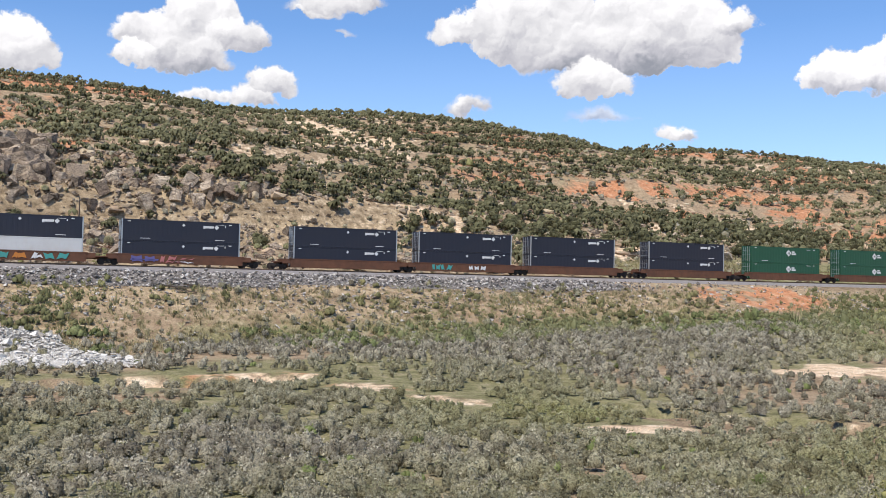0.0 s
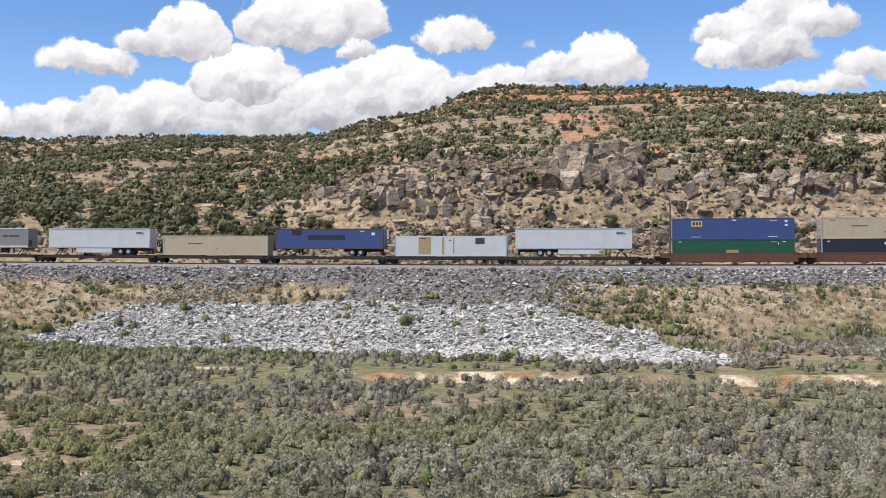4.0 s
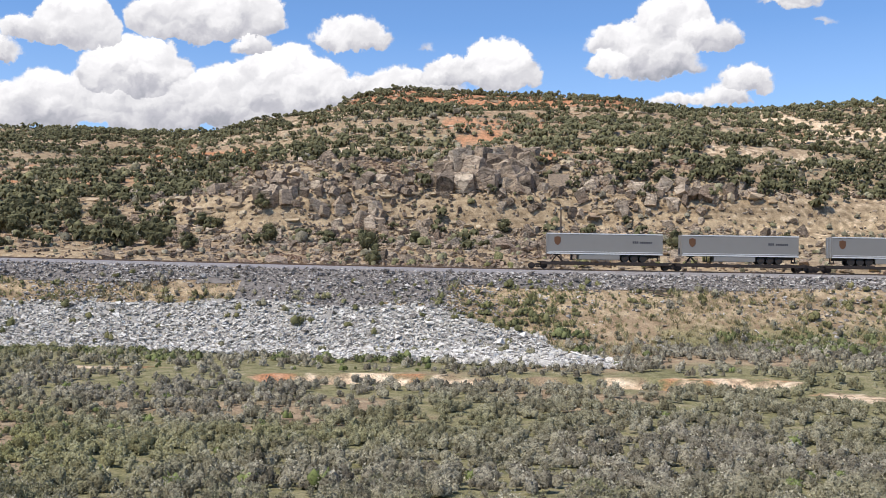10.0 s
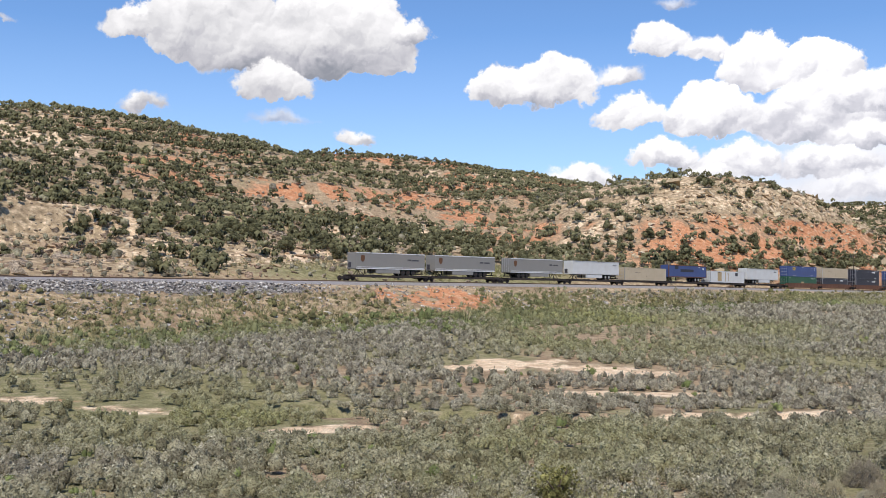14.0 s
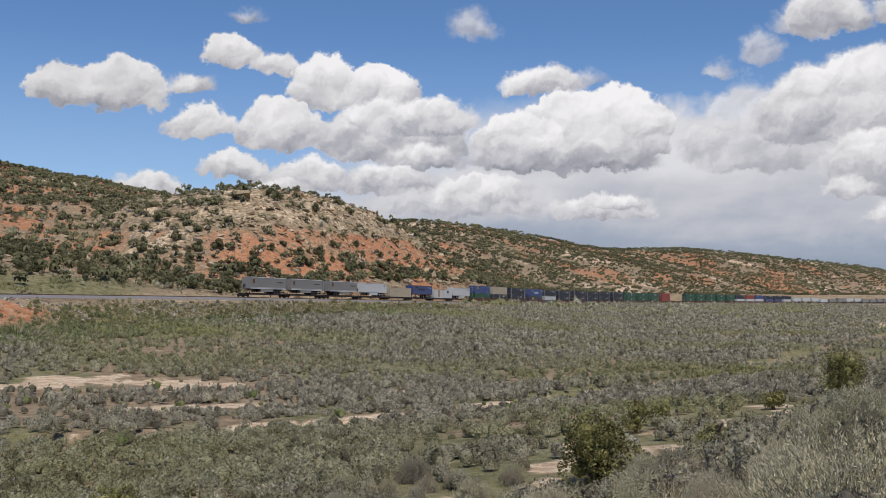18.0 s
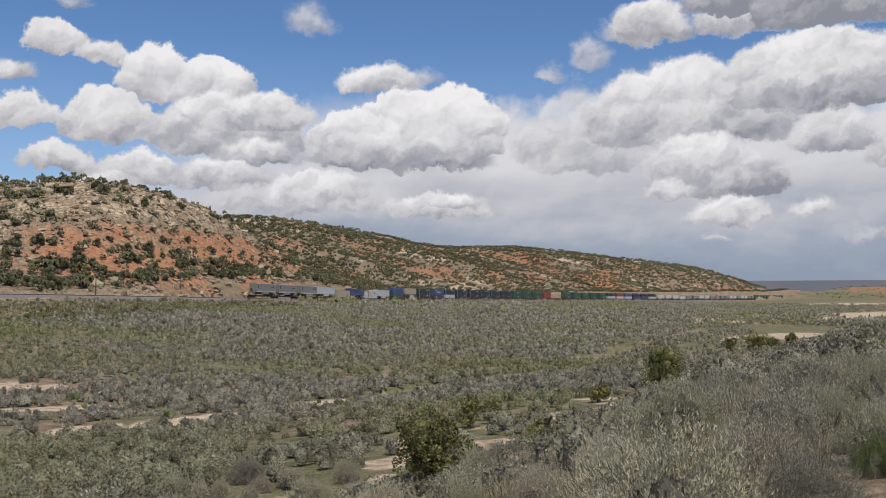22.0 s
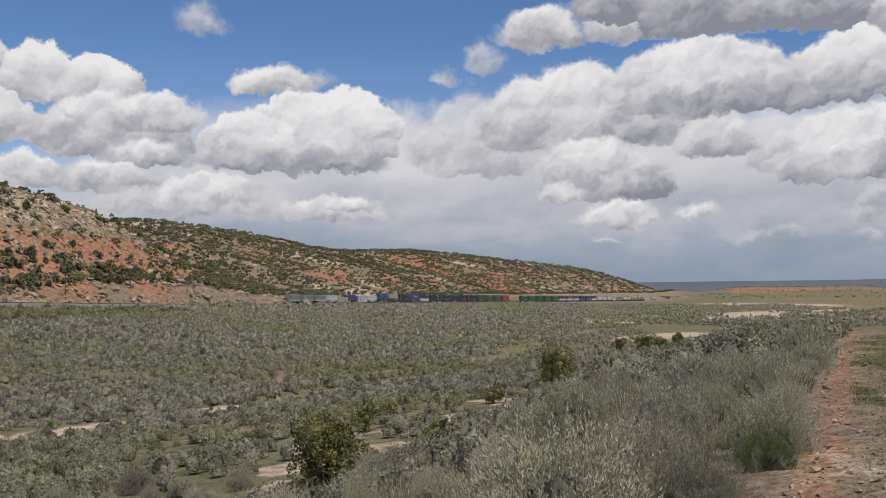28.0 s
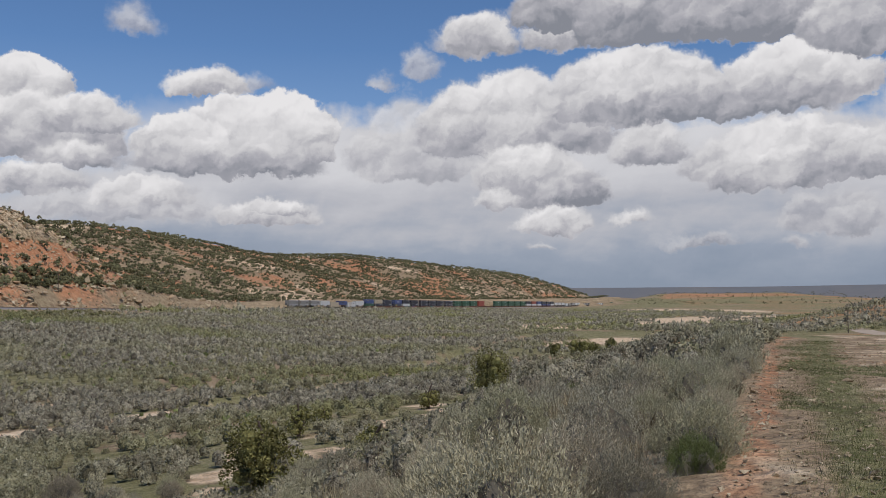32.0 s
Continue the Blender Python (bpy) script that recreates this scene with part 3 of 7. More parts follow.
def cover(u, v, z):
    """Red: rock. Green: grass. Blue: red earth. Alpha: pale sand."""
    d = v - track_v(u)
    w, w2 = fbm(u, v, 34, 4, 80), fbm(u, v, 9, 3, 90)
    hill = step(d, 8, 30)
    w3 = fbm(u, v, 3.2, 3, 94)
    slope_u = (land(u + 1.5, v) - land(u - 1.5, v)) / 3
    slope_v = (land(u, v + 1.5) - land(u, v - 1.5)) / 3
    steep = np.hypot(slope_u, slope_v)
    crag = np.clip(1.6 * blob(u, d, -5, 48, 62, 32), 0, 1)
    rock = hill * np.clip(0.04 + 0.9 * (w - 0.5) + 0.8 * step(steep, 0.45, 0.9) + 0.85 * crag, 0, 1)
    rock = np.maximum(rock, (1 - hill) * 0.75 * step(d, -26, -12) * (0.4 + w2))
    rock = np.where(np.abs(d) < 7.5, 1.0, rock)
    rock = np.where((v > np.interp(u, FAN_U, FAN_LOW) + 0.5) & (d < -6) & (d > -24) & (u > -66) & (u < 12), 1.0, rock)
    grass = (1 - hill) * np.clip(1.1 * step(w * 0.6 + w2 * 0.4, 0.3, 0.6), 0, 1) * (1 - 0.6 * step(d, -30, -16))
    grass = np.maximum(grass, hill * 0.45 * step(w2, 0.4, 0.6))
    meadow = np.clip(1.6 * blob(u, d, 140, 15, 46, 11), 0, 1)
    grass, rock = np.maximum(grass, 0.95 * meadow), rock * (1 - meadow)
    red = hill * (1 - meadow) * step(fbm(u, v, 38, 3, 95) * 0.6 + w2 * 0.4, 0.53, 0.63) * 0.6
    red = red * (1 - 0.9 * np.clip(1.5 * blob(u, v, -8, 206, 62, 44), 0, 1))
    hz = np.interp(u, G, HZ)
    red = np.maximum(red, hill * step(z / np.maximum(hz, 1), 0.74, 0.84) * step(u, -90, -40) * (1 - step(u, 50, 100)) * 0.95)
    red = np.maximum(red, np.clip(1.3 * blob(u, v, 320, 172, 85, 24), 0, 1) * step(fbm(u, v, 26, 3, 97), 0.25, 0.5))
    red = np.maximum(red, 0.55 * np.clip(1.4 * blob(u, v, 394, -156, 70, 40), 0, 1))
    red = np.maximum(red, hill * 0.7 * step(u, 160, 300) * step(fbm(u, v, 45, 3, 98), 0.50, 0.62))
    for b in RED_SLOPES:
        red = np.maximum(red, hill * np.clip(1.7 * blob(u, d, *b), 0, 1) * step(w2, 0.3, 0.5))
    red = np.maximum(red, 0.9 * np.clip(1.6 * blob(u, v, 117, 129.5, 13, 6.0, 0), 0, 1) * step(w3, 0.28, 0.5))
    ochre = 0.42 * np.clip(1.5 * blob(u, v, 119, 131, 13, 4.0, 0), 0, 1) * step(w2, 0.3, 0.55)
    pale = hill * np.interp(u, [-50, 40, 110], [0.42, 0.46, 0.76]) * step(fbm(u, v, 42, 3, 96) * 0.6 + w2 * 0.4, 0.46, 0.6) * (1 - np.clip(1.5 * blob(u, v, -8, 206, 62, 44), 0, 1)) * (1 - red)
    pale = np.maximum(pale, 0.5 * hill * np.exp(-((d - 112 - 0.10 * u) / 14) ** 2) * step(np.abs(u - 20), 130, 70) * step(w2, 0.36, 0.56))
    pale = np.maximum(pale, 0.5 * np.clip(1.4 * blob(u, v, -265, 414, 39, 18), 0, 1))
    pale = np.maximum(pale, 0.34 * np.clip(1.3 * blob(u, v, 85, 190, 62, 34), 0, 1) * step(w2, 0.3, 0.5))
    rock = np.maximum(rock, 0.8 * np.clip(1.4 * blob(u, v, 75, 185, 50, 26), 0, 1))
    for b in BARE:
        pale = np.maximum(pale, (0.6 if b in FLOOR_BARE else 1.0) * np.clip(4.2 * blob(u, v, *b) * w3, 0, 1) * step(w3, 0.24, 0.46 if b in STREAM_BARE else 0.62))
        red = np.maximum(red, 0.75 * np.clip(1.6 * blob(u, v, *b), 0, 1) * (b in FLOOR_BARE))
    across, cut = gully(u, v)
    wall = np.exp(-((across - 0.6) / 1.3) ** 2) * cut * step(w3, 0.3, 0.5) * (u > -60) * (u < 160) * (d < -24)
    pale = np.maximum(pale, 0.75 * wall)
    bluff = 1 - step(v + 0.165 * u, 4, 24)
    red = np.maximum(red, bluff * 0.55 * step(w2, 0.42, 0.62))
    line = path_line(u)
    worn = np.clip(1.4 - np.abs(v - line - 0.9 * (w3 - 0.5)) / 0.42, 0, 1) * (u < 62) * (u > -5)
    red = np.where(worn > 0.25, 0.80 * worn, red)
    pale = np.where(worn > 0.25, 0.24 + 0.6 * (w3 - 0.5), pale)
    grass = grass * (1 - worn)
    lot = (v < line - 0.38) & (u < 75) & (u > -20)
    w4, verge = fbm(0.6 * u, v, 1.5, 3, 105), np.exp(-((v - line + 0.9 + 0.02 * u) / (0.35 + 0.012 * u)) ** 2)
    turf = np.clip(0.9 * verge + step(w4, 0.58, 0.68), 0, 1)
    grass = np.where(lot, 1.1 * turf, grass)
    red = np.where(lot, 0.42 * step(w3, 0.35, 0.55) * (1 - turf), red)
    pale = np.where(lot, (0.42 + 0.6 * (w4 - 0.4)) * (1 - turf), pale)
    head = np.clip(1.5 * blob(u, v, 345, 205, 105, 62), 0, 1)
    rock = rock * (1 - head * (1 - 0.5 * step(v, 185, 225)))
    pale = np.maximum(pale, head * 0.46 * step(z + 6 * (w - 0.5), 19, 25) * step(w2, 0.25, 0.45))
    rock = np.maximum(rock, head * 0.8 * step(z + 6 * (w - 0.5), 18, 24))
    red = np.maximum(red, head * 0.8 * (1 - step(z + 8 * (w - 0.5), 18, 25)) * step(z + 6 * (w2 - 0.5), 4, 9))
    red = red * (1 - pale) * (1 - 0.9 * head * step(z + 6 * (w - 0.5), 19, 25))
    pale = np.maximum(pale, np.maximum(0.75 * washed(u, v), ochre))
    pale = np.maximum(pale, pans(u, v))
    grass = grass * (1 - pale)
    far = step(np.hypot(u, v), 1500, 2200) * (1 - step(d, -60, 60))
    country = step(np.hypot(u, v), 1000, 1700) * (1 - step(d, -90, -20))
    grass = np.maximum(grass, 0.75 * step(u, 220, 360) * (1 - step(d, -25, -12)) * (0.6 + 0.8 * (w - 0.4)) * (1 - 0.8 * pans(u, v)))
    pale = np.maximum(pale, country * 0.10 * step(z + 6 * (w - 0.5), -17, -9))
    grass = np.maximum(grass, 0.8 * country * step(fbm(u, v, 110, 3, 106), 0.36, 0.54))
    red = np.maximum(red, country * (0.30 * step(fbm(u, v, 160, 3, 104), 0.44, 0.56) + 0.30 * step(z + 10 * (w - 0.5), -9, -1)))
    grass, rock = np.maximum(grass, 0.35 * far * (1 - hill)), rock * (1 - 0.6 * far)
    return np.stack([rock, grass, red, pale], -1)


def spaced(stops):
    """Grid lines: (from, step), ... , (to, 0)."""
    out = []
    for (a, s), (b, _) in zip(stops, stops[1:]):
        out.append(np.arange(a, b - 1e-6, s))
    return np.concatenate(out + [[stops[-1][0]]])


GROUND = ground_material()


def make_ground():
    us = spaced([(-2600, 130), (-700, 20), (-340, 5), (-140, 1.7), (3, 0.6), (36, 1.7), (150, 2.4), (420, 5), (800, 12), (1700, 30), (2400, 90), (4600, 0)])
    vs = spaced([(-2600, 130), (-400, 30), (-80, 5), (-30, 1.1), (-15, 0.3), (1, 1.1), (60, 1.3), (110, 1.1), (150, 1.8), (260, 3.6), (520, 14), (700, 60), (1500, 150), (2900, 0)])
    # the sheet bends with the railway, so that its close lines follow the rails
    shift = track_v(us) - 143.0
    U = np.repeat(us[:, None], len(vs), 1)
    V = vs[None, :] + shift[:, None] * np.clip(np.interp(vs, [-30, 60, 520, 900], [0, 1, 1, 0]), 0, 1)[None, :]
    Z = land(U, V)
    X, Y = to_xy(U, V)
    n, m = U.shape
    i = (np.arange(n - 1)[:, None] * m + np.arange(m - 1)[None, :]).ravel()
    faces = np.stack([i, i + m, i + m + 1, i + 1], 1)
    me = mesh_of("ground", np.stack([X, Y, Z + EYE], -1).reshape(-1, 3), faces, GROUND, True)
    at = me.color_attributes.new("cover", "FLOAT_COLOR", "POINT")
    at.data.foreach_set("color", cover(U, V, Z).astype(np.float32).ravel())
    ob = new("ground", me)
    tagged(ob, "dry valley and juniper hills of pale and red earth", "ground", kind="structure")


make_ground()

# ---- railway ----
STEEL = coat("rail_steel", (0.20, 0.13, 0.09), 0.45, 0.6, 0.3, 2)
BALLAST = coat("ballast", (0.30, 0.28, 0.27), 0.95, 0, 0.6, 1.5, (0.15, 0.13, 0.12), 0.03)
TIE = coat("tie_wood", (0.10, 0.075, 0.055), 0.9, 0, 0.3, 3)


def strip(us, offsets, lift):
    """A band along the track through points (across, up)."""
    pts = []
    tv = track_v(us)
    for o, h in offsets:
        x, y = to_xy(us, tv + o)
        pts.append(np.stack([x, y, rail_z(us) + EYE + lift + h], -1))
    P = np.stack(pts, 1)
    n, m = P.shape[:2]
    i = (np.arange(n - 1)[:, None] * m + np.arange(m - 1)[None, :]).ravel()
    return P.reshape(-1, 3), np.stack([i, i + m, i + m + 1, i + 1], 1)


US = spaced([(-700, 10), (-160, 4), (500, 8), (2300, 0)])
TRACK = tagged(new("railway_track"), "single railway track on a grey gravel bed", "railway track", kind="structure")
for side in (-0.75, 0.75):
    part("rail", mesh_of("rail", *strip(US, [(side - 0.07, -0.17), (side - 0.035, -0.16), (side - 0.035, 0), (side + 0.035, 0), (side + 0.035, -0.16), (side + 0.07, -0.17)], 0.0)), STEEL, TRACK)
part("ballast_bed", mesh_of("ballast_bed", *strip(US, [(-6.2, -1.35), (-4.6, -0.75), (-2.2, -0.36), (-1.6, -0.20), (1.6, -0.20), (2.2, -0.36), (4.6, -0.8), (6.2, -1.3)], 0.0)), BALLAST, TRACK)




def make_ties():
    me = bpy.data.meshes.new("tie")
    bm = blocks((-0.115, -1.3, -0.17, 0.115, 1.3, 0.0))
    bm.to_mesh(me)
    bm.free()
    me.materials.append(TIE)
    for k in range(300):
        u = -112 + 0.62 * k
        v = float(track_v(u))
        x, y = to_xy(u, v)
        ob = new("tie", me)
        ob.parent = TRACK
        ob.matrix_basis = pose(x, y, float(rail_z(u)) + EYE - 0.172, 0, 0, 24.5)
    for u, d, turn in ((22.2, -11.6, 20), (24.4, -11.2, 33), (23.4, -12.6, 8)):
        v = float(track_v(u)) + d
        x, y = to_xy(u, v)
        ob = tagged(new("discarded_tie", me), "dark discarded wooden railway tie lying on the rubble", "railway tie", "discarded ties")
        ob.matrix_basis = pose(x, y, float(land(u, v)) + EYE + 0.42, 8, 4, turn + 24.5 + 70)


make_ties()

# ---- train ----
S_OF_U = np.concatenate([[0], np.cumsum(np.hypot(5.0, np.diff(TV)))])
S_OF_U = S_OF_U - np.interp(-110.0, G, S_OF_U)


def on_track(s):
    u = float(np.interp(s, S_OF_U, G))
    v = float(track_v(u))
    x, y = to_xy(u, v)
    return Vector((x, y, float(rail_z(u)) + EYE))


REAR = [(0, -130.2), (4, -30.1), (7, 44.4), (9, 94.2), (13, 194.0), (15, 243.8), (17.5, 306.2), (22, 421.4), (28, 576.9), (32, 682.0)]
KEY_TIMES = [0, 2, 4, 6, 8, 10, 12, 14, 16, 18, 20, 22, 24, 26, 28, 30, 32]


def rear_at(t):
    return float(np.interp(t, [r[0] for r in REAR], [r[1] for r in REAR]))


def car_pose(s, half):
    """A car whose middle is s metres along the track: x forward, rails at z 0."""
    a, b = on_track(s - half), on_track(s + half)
    f = (b - a).normalized()
    left = Vector((0, 0, 1)).cross(f).normalized()
    m = Matrix((f, left, f.cross(left))).transposed().to_4x4()
    m.translation = (a + b) / 2
    return m


MOVING = []
PAINT = {
    "navy": coat("navy_paint", (0.017, 0.019, 0.031), 0.5, 0, 0.10, 0.5, (0.06, 0.05, 0.05)),
    "green": coat("green_paint", (0.015, 0.085, 0.042), 0.5, 0, 0.12, 0.5, (0.06, 0.06, 0.04)),
    "blue": coat("blue_paint", (0.045, 0.075, 0.21), 0.5, 0, 0.15, 0.5, (0.07, 0.07, 0.09)),
    "slate": coat("slate_paint", (0.04, 0.05, 0.07), 0.5, 0, 0.15, 0.5, (0.06, 0.05, 0.05)),
    "beige": coat("beige_paint", (0.50, 0.41, 0.28), 0.6, 0, 0.18, 0.5, (0.3, 0.22, 0.14)),
    "white": coat("white_paint", (0.62, 0.62, 0.60), 0.5, 0, 0.22, 0.5, (0.42, 0.36, 0.28)),
    "grey": coat("grey_paint", (0.245, 0.232, 0.21), 0.5, 0, 0.12, 0.5, (0.18, 0.16, 0.14)),
    "red": coat("red_paint", (0.30, 0.055, 0.035), 0.5, 0, 0.2, 0.5, (0.16, 0.09, 0.07)),
}
RUST = coat("rusty_steel", (0.165, 0.07, 0.036), 0.8, 0.1, 0.5, 0.6, (0.07, 0.04, 0.03))
DARK = coat("dark_steel", (0.035, 0.028, 0.024), 0.75, 0.2, 0.35, 1.0, (0.085, 0.05, 0.035))
RUBBER = coat("rubber", (0.02, 0.02, 0.02), 0.85, 0, 0.2, 2)
ALLOY = coat("aluminium", (0.55, 0.55, 0.54), 0.35, 0.7, 0.2, 2)
MARK = {
    "white": coat("white_marking", (0.70, 0.70, 0.68), 0.6, 0, 0.1, 2),
    "yellow": coat("yellow_marking", (0.60, 0.42, 0.06), 0.6, 0, 0.1, 2),
    "brown": coat("brown_marking", (0.13, 0.055, 0.02), 0.6, 0, 0.1, 2),
    "dark": coat("dark_marking", (0.045, 0.045, 0.055), 0.6, 0, 0.1, 2),
    "teal": coat("teal_spray", (0.06, 0.33, 0.29), 0.7, 0, 0.2, 2),
    "violet": coat("violet_spray", (0.12, 0.11, 0.30), 0.7, 0, 0.2, 2),
    "pink": coat("pink_spray", (0.48, 0.17, 0.16), 0.7, 0, 0.2, 2),
    "orange": coat("orange_spray", (0.55, 0.20, 0.03), 0.7, 0, 0.2, 2),
    "blue": PAINT["blue"],
    "tan": coat("tan_stain", (0.42, 0.31, 0.16), 0.8, 0, 0.2, 2),
}
MESHES = {}


def shared(key, build, mat):
    """One mesh for all pieces of a kind."""
    if key not in MESHES:
        bm = build()
        me = bpy.data.meshes.new(key)
        bm.to_mesh(me)
        bm.free()
        me.materials.append(mat)
        MESHES[key] = me
    return MESHES[key]


def piece(name, key, build, mat, parent, label=""):
    return part(name, shared(key, build, mat), None, parent, label)


def islands(key, bm, mat, near_side):
    """Splits a bmesh into its separate pieces, one mesh each."""
    if near_side:
        bmesh.ops.delete(bm, geom=[v for v in bm.verts if v.co.y > 0], context="VERTS")
    todo, out = set(bm.verts), []
    while todo:
        group, stack = set(), [next(iter(sorted(todo, key=lambda v: v.index)))]
        while stack:
            v = stack.pop()
            if v not in group:
                group.add(v)
                stack += [e.other_vert(v) for e in v.link_edges]
        todo -= group
        order = {v: k for k, v in enumerate(group)}
        faces = [[order[v] for v in f.verts] for f in bm.faces if f.verts[0] in group]
        me = bpy.data.meshes.new(key)
        me.from_pydata([v.co[:] for v in order], [], faces)
        me.materials.append(mat)
        out.append(me)
    bm.free()
    return out


def separate(name, key, build, mat, parent, label="", near_side=False):
    if key not in MESHES:
        bm = build()
        bm.verts.index_update()
        MESHES[key] = islands(key, bm, mat, near_side)
    for me in MESHES[key]:
        part(name, me, None, parent, label)


def plates(wide, rects):
    """Thin plates on both sides of a box: x0, z0, x1, z1 as seen from its right side."""
    bm = bmesh.new()
    for x0, z0, x1, z1 in rects:
        box(bm, x0, -wide - 0.010, z0, x1, -wide + 0.02, z1)
        box(bm, -x1, wide - 0.02, z0, -x0, wide + 0.010, z1)
    return bm


def diamond(bm, wide, x, z, r):
    for s in (-1, 1):
        m = Matrix.Translation((s * -1 * x if s > 0 else x, s * wide, z)) @ Matrix.Rotation(radians(90), 4, "X")
        bmesh.ops.create_cone(bm, cap_ends=True, segments=4, radius1=r, radius2=r, depth=0.03, matrix=m)
    return bm


HALF = 8.075


def container_body(h=2.9, ribs=24):
    """One closed shell with corrugated sides and plain top and bottom rails."""
    pitch = (2 * HALF - 0.6) / ribs
    line = [(-HALF, 1.30)]
    for k in range(ribs):
        x = -HALF + 0.3 + pitch * k
        line += [(x, 1.277), (x + pitch * 0.3, 1.277), (x + pitch * 0.45, 1.284), (x + pitch * 0.85, 1.284)]
    line += [(HALF - 0.3, 1.277), (HALF, 1.30)]
    bm = bmesh.new()
    for side in (-1, 1):
        rows = []
        for z, flat in ((0.0, True), (0.14, True), (0.16, False), (h - 0.15, False), (h - 0.13, True), (h, True)):
            rows.append([bm.verts.new((x, side * (1.30 if flat else y), z)) for x, y in line])
        for a, b in zip(rows, rows[1:]):
            for k in range(len(line) - 1):
                bm.faces.new((a[k], a[k + 1], b[k + 1], b[k]) if side < 0 else (a[k], b[k], b[k + 1], a[k + 1]))
        if side < 0:
            right = rows
    for k in range(len(line) - 1):
        bm.faces.new((right[-1][k], right[-1][k + 1], rows[-1][k + 1], rows[-1][k]))
        bm.faces.new((right[0][k], rows[0][k], rows[0][k + 1], right[0][k + 1]))
    for end, k in ((0, 0), (1, len(line) - 1)):
        for i in range(5):
            q = (right[i][k], right[i + 1][k], rows[i + 1][k], rows[i][k])
            bm.faces.new(q if end == 0 else q[::-1])
    return bm


def post(h=2.9):
    return blocks((-0.085, -0.075, -0.004, 0.085, 0.075, h + 0.006))


def door_end(h=2.9):
    bm = bmesh.new()
    for y in (-1.12, 0.02):
        box(bm, -HALF - 0.03, y, 0.15, -HALF + 0.02, y + 1.1, h - 0.15)
    return bm


def door_bars(h=2.9):
    bm = bmesh.new()
    for y in (-0.85, -0.3, 0.3, 0.85):
        rod(bm, (-HALF - 0.06, y, 0.12), (-HALF - 0.06, y, h - 0.12), 0.03, 6)
    for z in (0.5, 1.3, 2.1):
        box(bm, -HALF - 0.07, -1.0, z, -HALF - 0.03, 1.0, z + 0.05)
    return bm


def markings(kind):
    """Logos and numbers as plain bars and shapes."""
    w = 1.30
    small = [(-7.3, 2.55, -6.9, 2.66), (6.5, 2.52, 6.9, 2.64), (4.9, 2.52, 5.8, 2.58), (-5.6, 0.30, -4.3, 0.38), (4.6, 0.32, 5.9, 0.40), (5.95, 2.2, 6.05, 2.5)]
    if kind == "navy":
        bm = plates(w, small + [(2.9, 2.02, 4.35, 2.34), (2.9, 1.96, 3.2, 2.02)])
        diamond(bm, w, 4.75, 2.16, 0.34)
        diamond(bm, w, 0.2, 2.3, 0.22)
        return {"white": bm}
    if kind == "green":
        bm = plates(w, small[:4] + [(1.35, 1.95, 2.0, 2.2), (1.35, 1.55, 2.3, 1.85)])
        diamond(bm, w, 0.6, 1.85, 0.62)
        return {"white": bm, "dark": plates(w + 0.012, [(0.4, 1.6, 0.5, 2.1), (0.7, 1.6, 0.8, 2.1), (0.5, 1.8, 0.7, 1.9)])}
    if kind == "blue":
        return {"white": plates(w, [(6.8, 2.3, 7.2, 2.6), (6.8, 1.8, 7.2, 2.05), (-0.1, 2.55, 0.4, 2.7)] + small[2:5]), "yellow": plates(w, [(-5.6, 1.75, -4.1, 2.55)]), "dark": plates(w + 0.012, [(-5.4, 1.95, -5.1, 2.4), (-4.95, 1.95, -4.7, 2.4), (-4.55, 1.95, -4.3, 2.4)])}
    if kind == "stack":
        return {"white": plates(w, [(-2.7 + 0.62 * k, 1.0, -2.2 + 0.62 * k, 1.55) for k in range(9)] + [(-5.4, 1.9, -4.2, 2.3), (6.8, 2.0, 7.2, 2.5), (0, 2.5, 0.4, 2.7)])}
    if kind == "slate":
        return {"yellow": plates(w, [(-5.5, 1.2, -4.8, 2.1), (-4.6, 1.2, -3.9, 2.1), (-3.7, 1.2, -3.0, 2.1)]), "white": plates(w, small)}
    if kind == "panel":
        return {"tan": plates(w, [(-0.9, 0.8, 0.7, 1.5)]), "white": plates(w, small)}
    if kind == "beige":
        return {"dark": plates(w, [(-4.2, 1.7, -2.0, 1.78), (0.1, 0.85, 0.25, 1.0), (-6.9, 2.5, -6.2, 2.56)])}
    if kind == "reefer":
        return {"dark": plates(w, [(3.6, 1.75, 4.9, 2.6), (-4.4, 2.45, -3.5, 2.6), (-0.2, 2.2, 0.15, 2.3)]), "tan": plates(w, [(-4.6, 0.3, -2.8, 2.75), (-1.2, 0.3, -0.9, 2.7), (0.4, 0.4, 0.55, 2.6)])}
    return {"dark": plates(w, [(-6.9, 2.45, -6.2, 2.52), (6.0, 0.9, 6.5, 1.0)])}


WORDS = {"navy": "dark navy", "green": "dark green", "blue": "faded blue", "slate": "dark slate", "beige": "sun-bleached beige", "white": "stained white", "red": "bright red", "grey": "grey"}


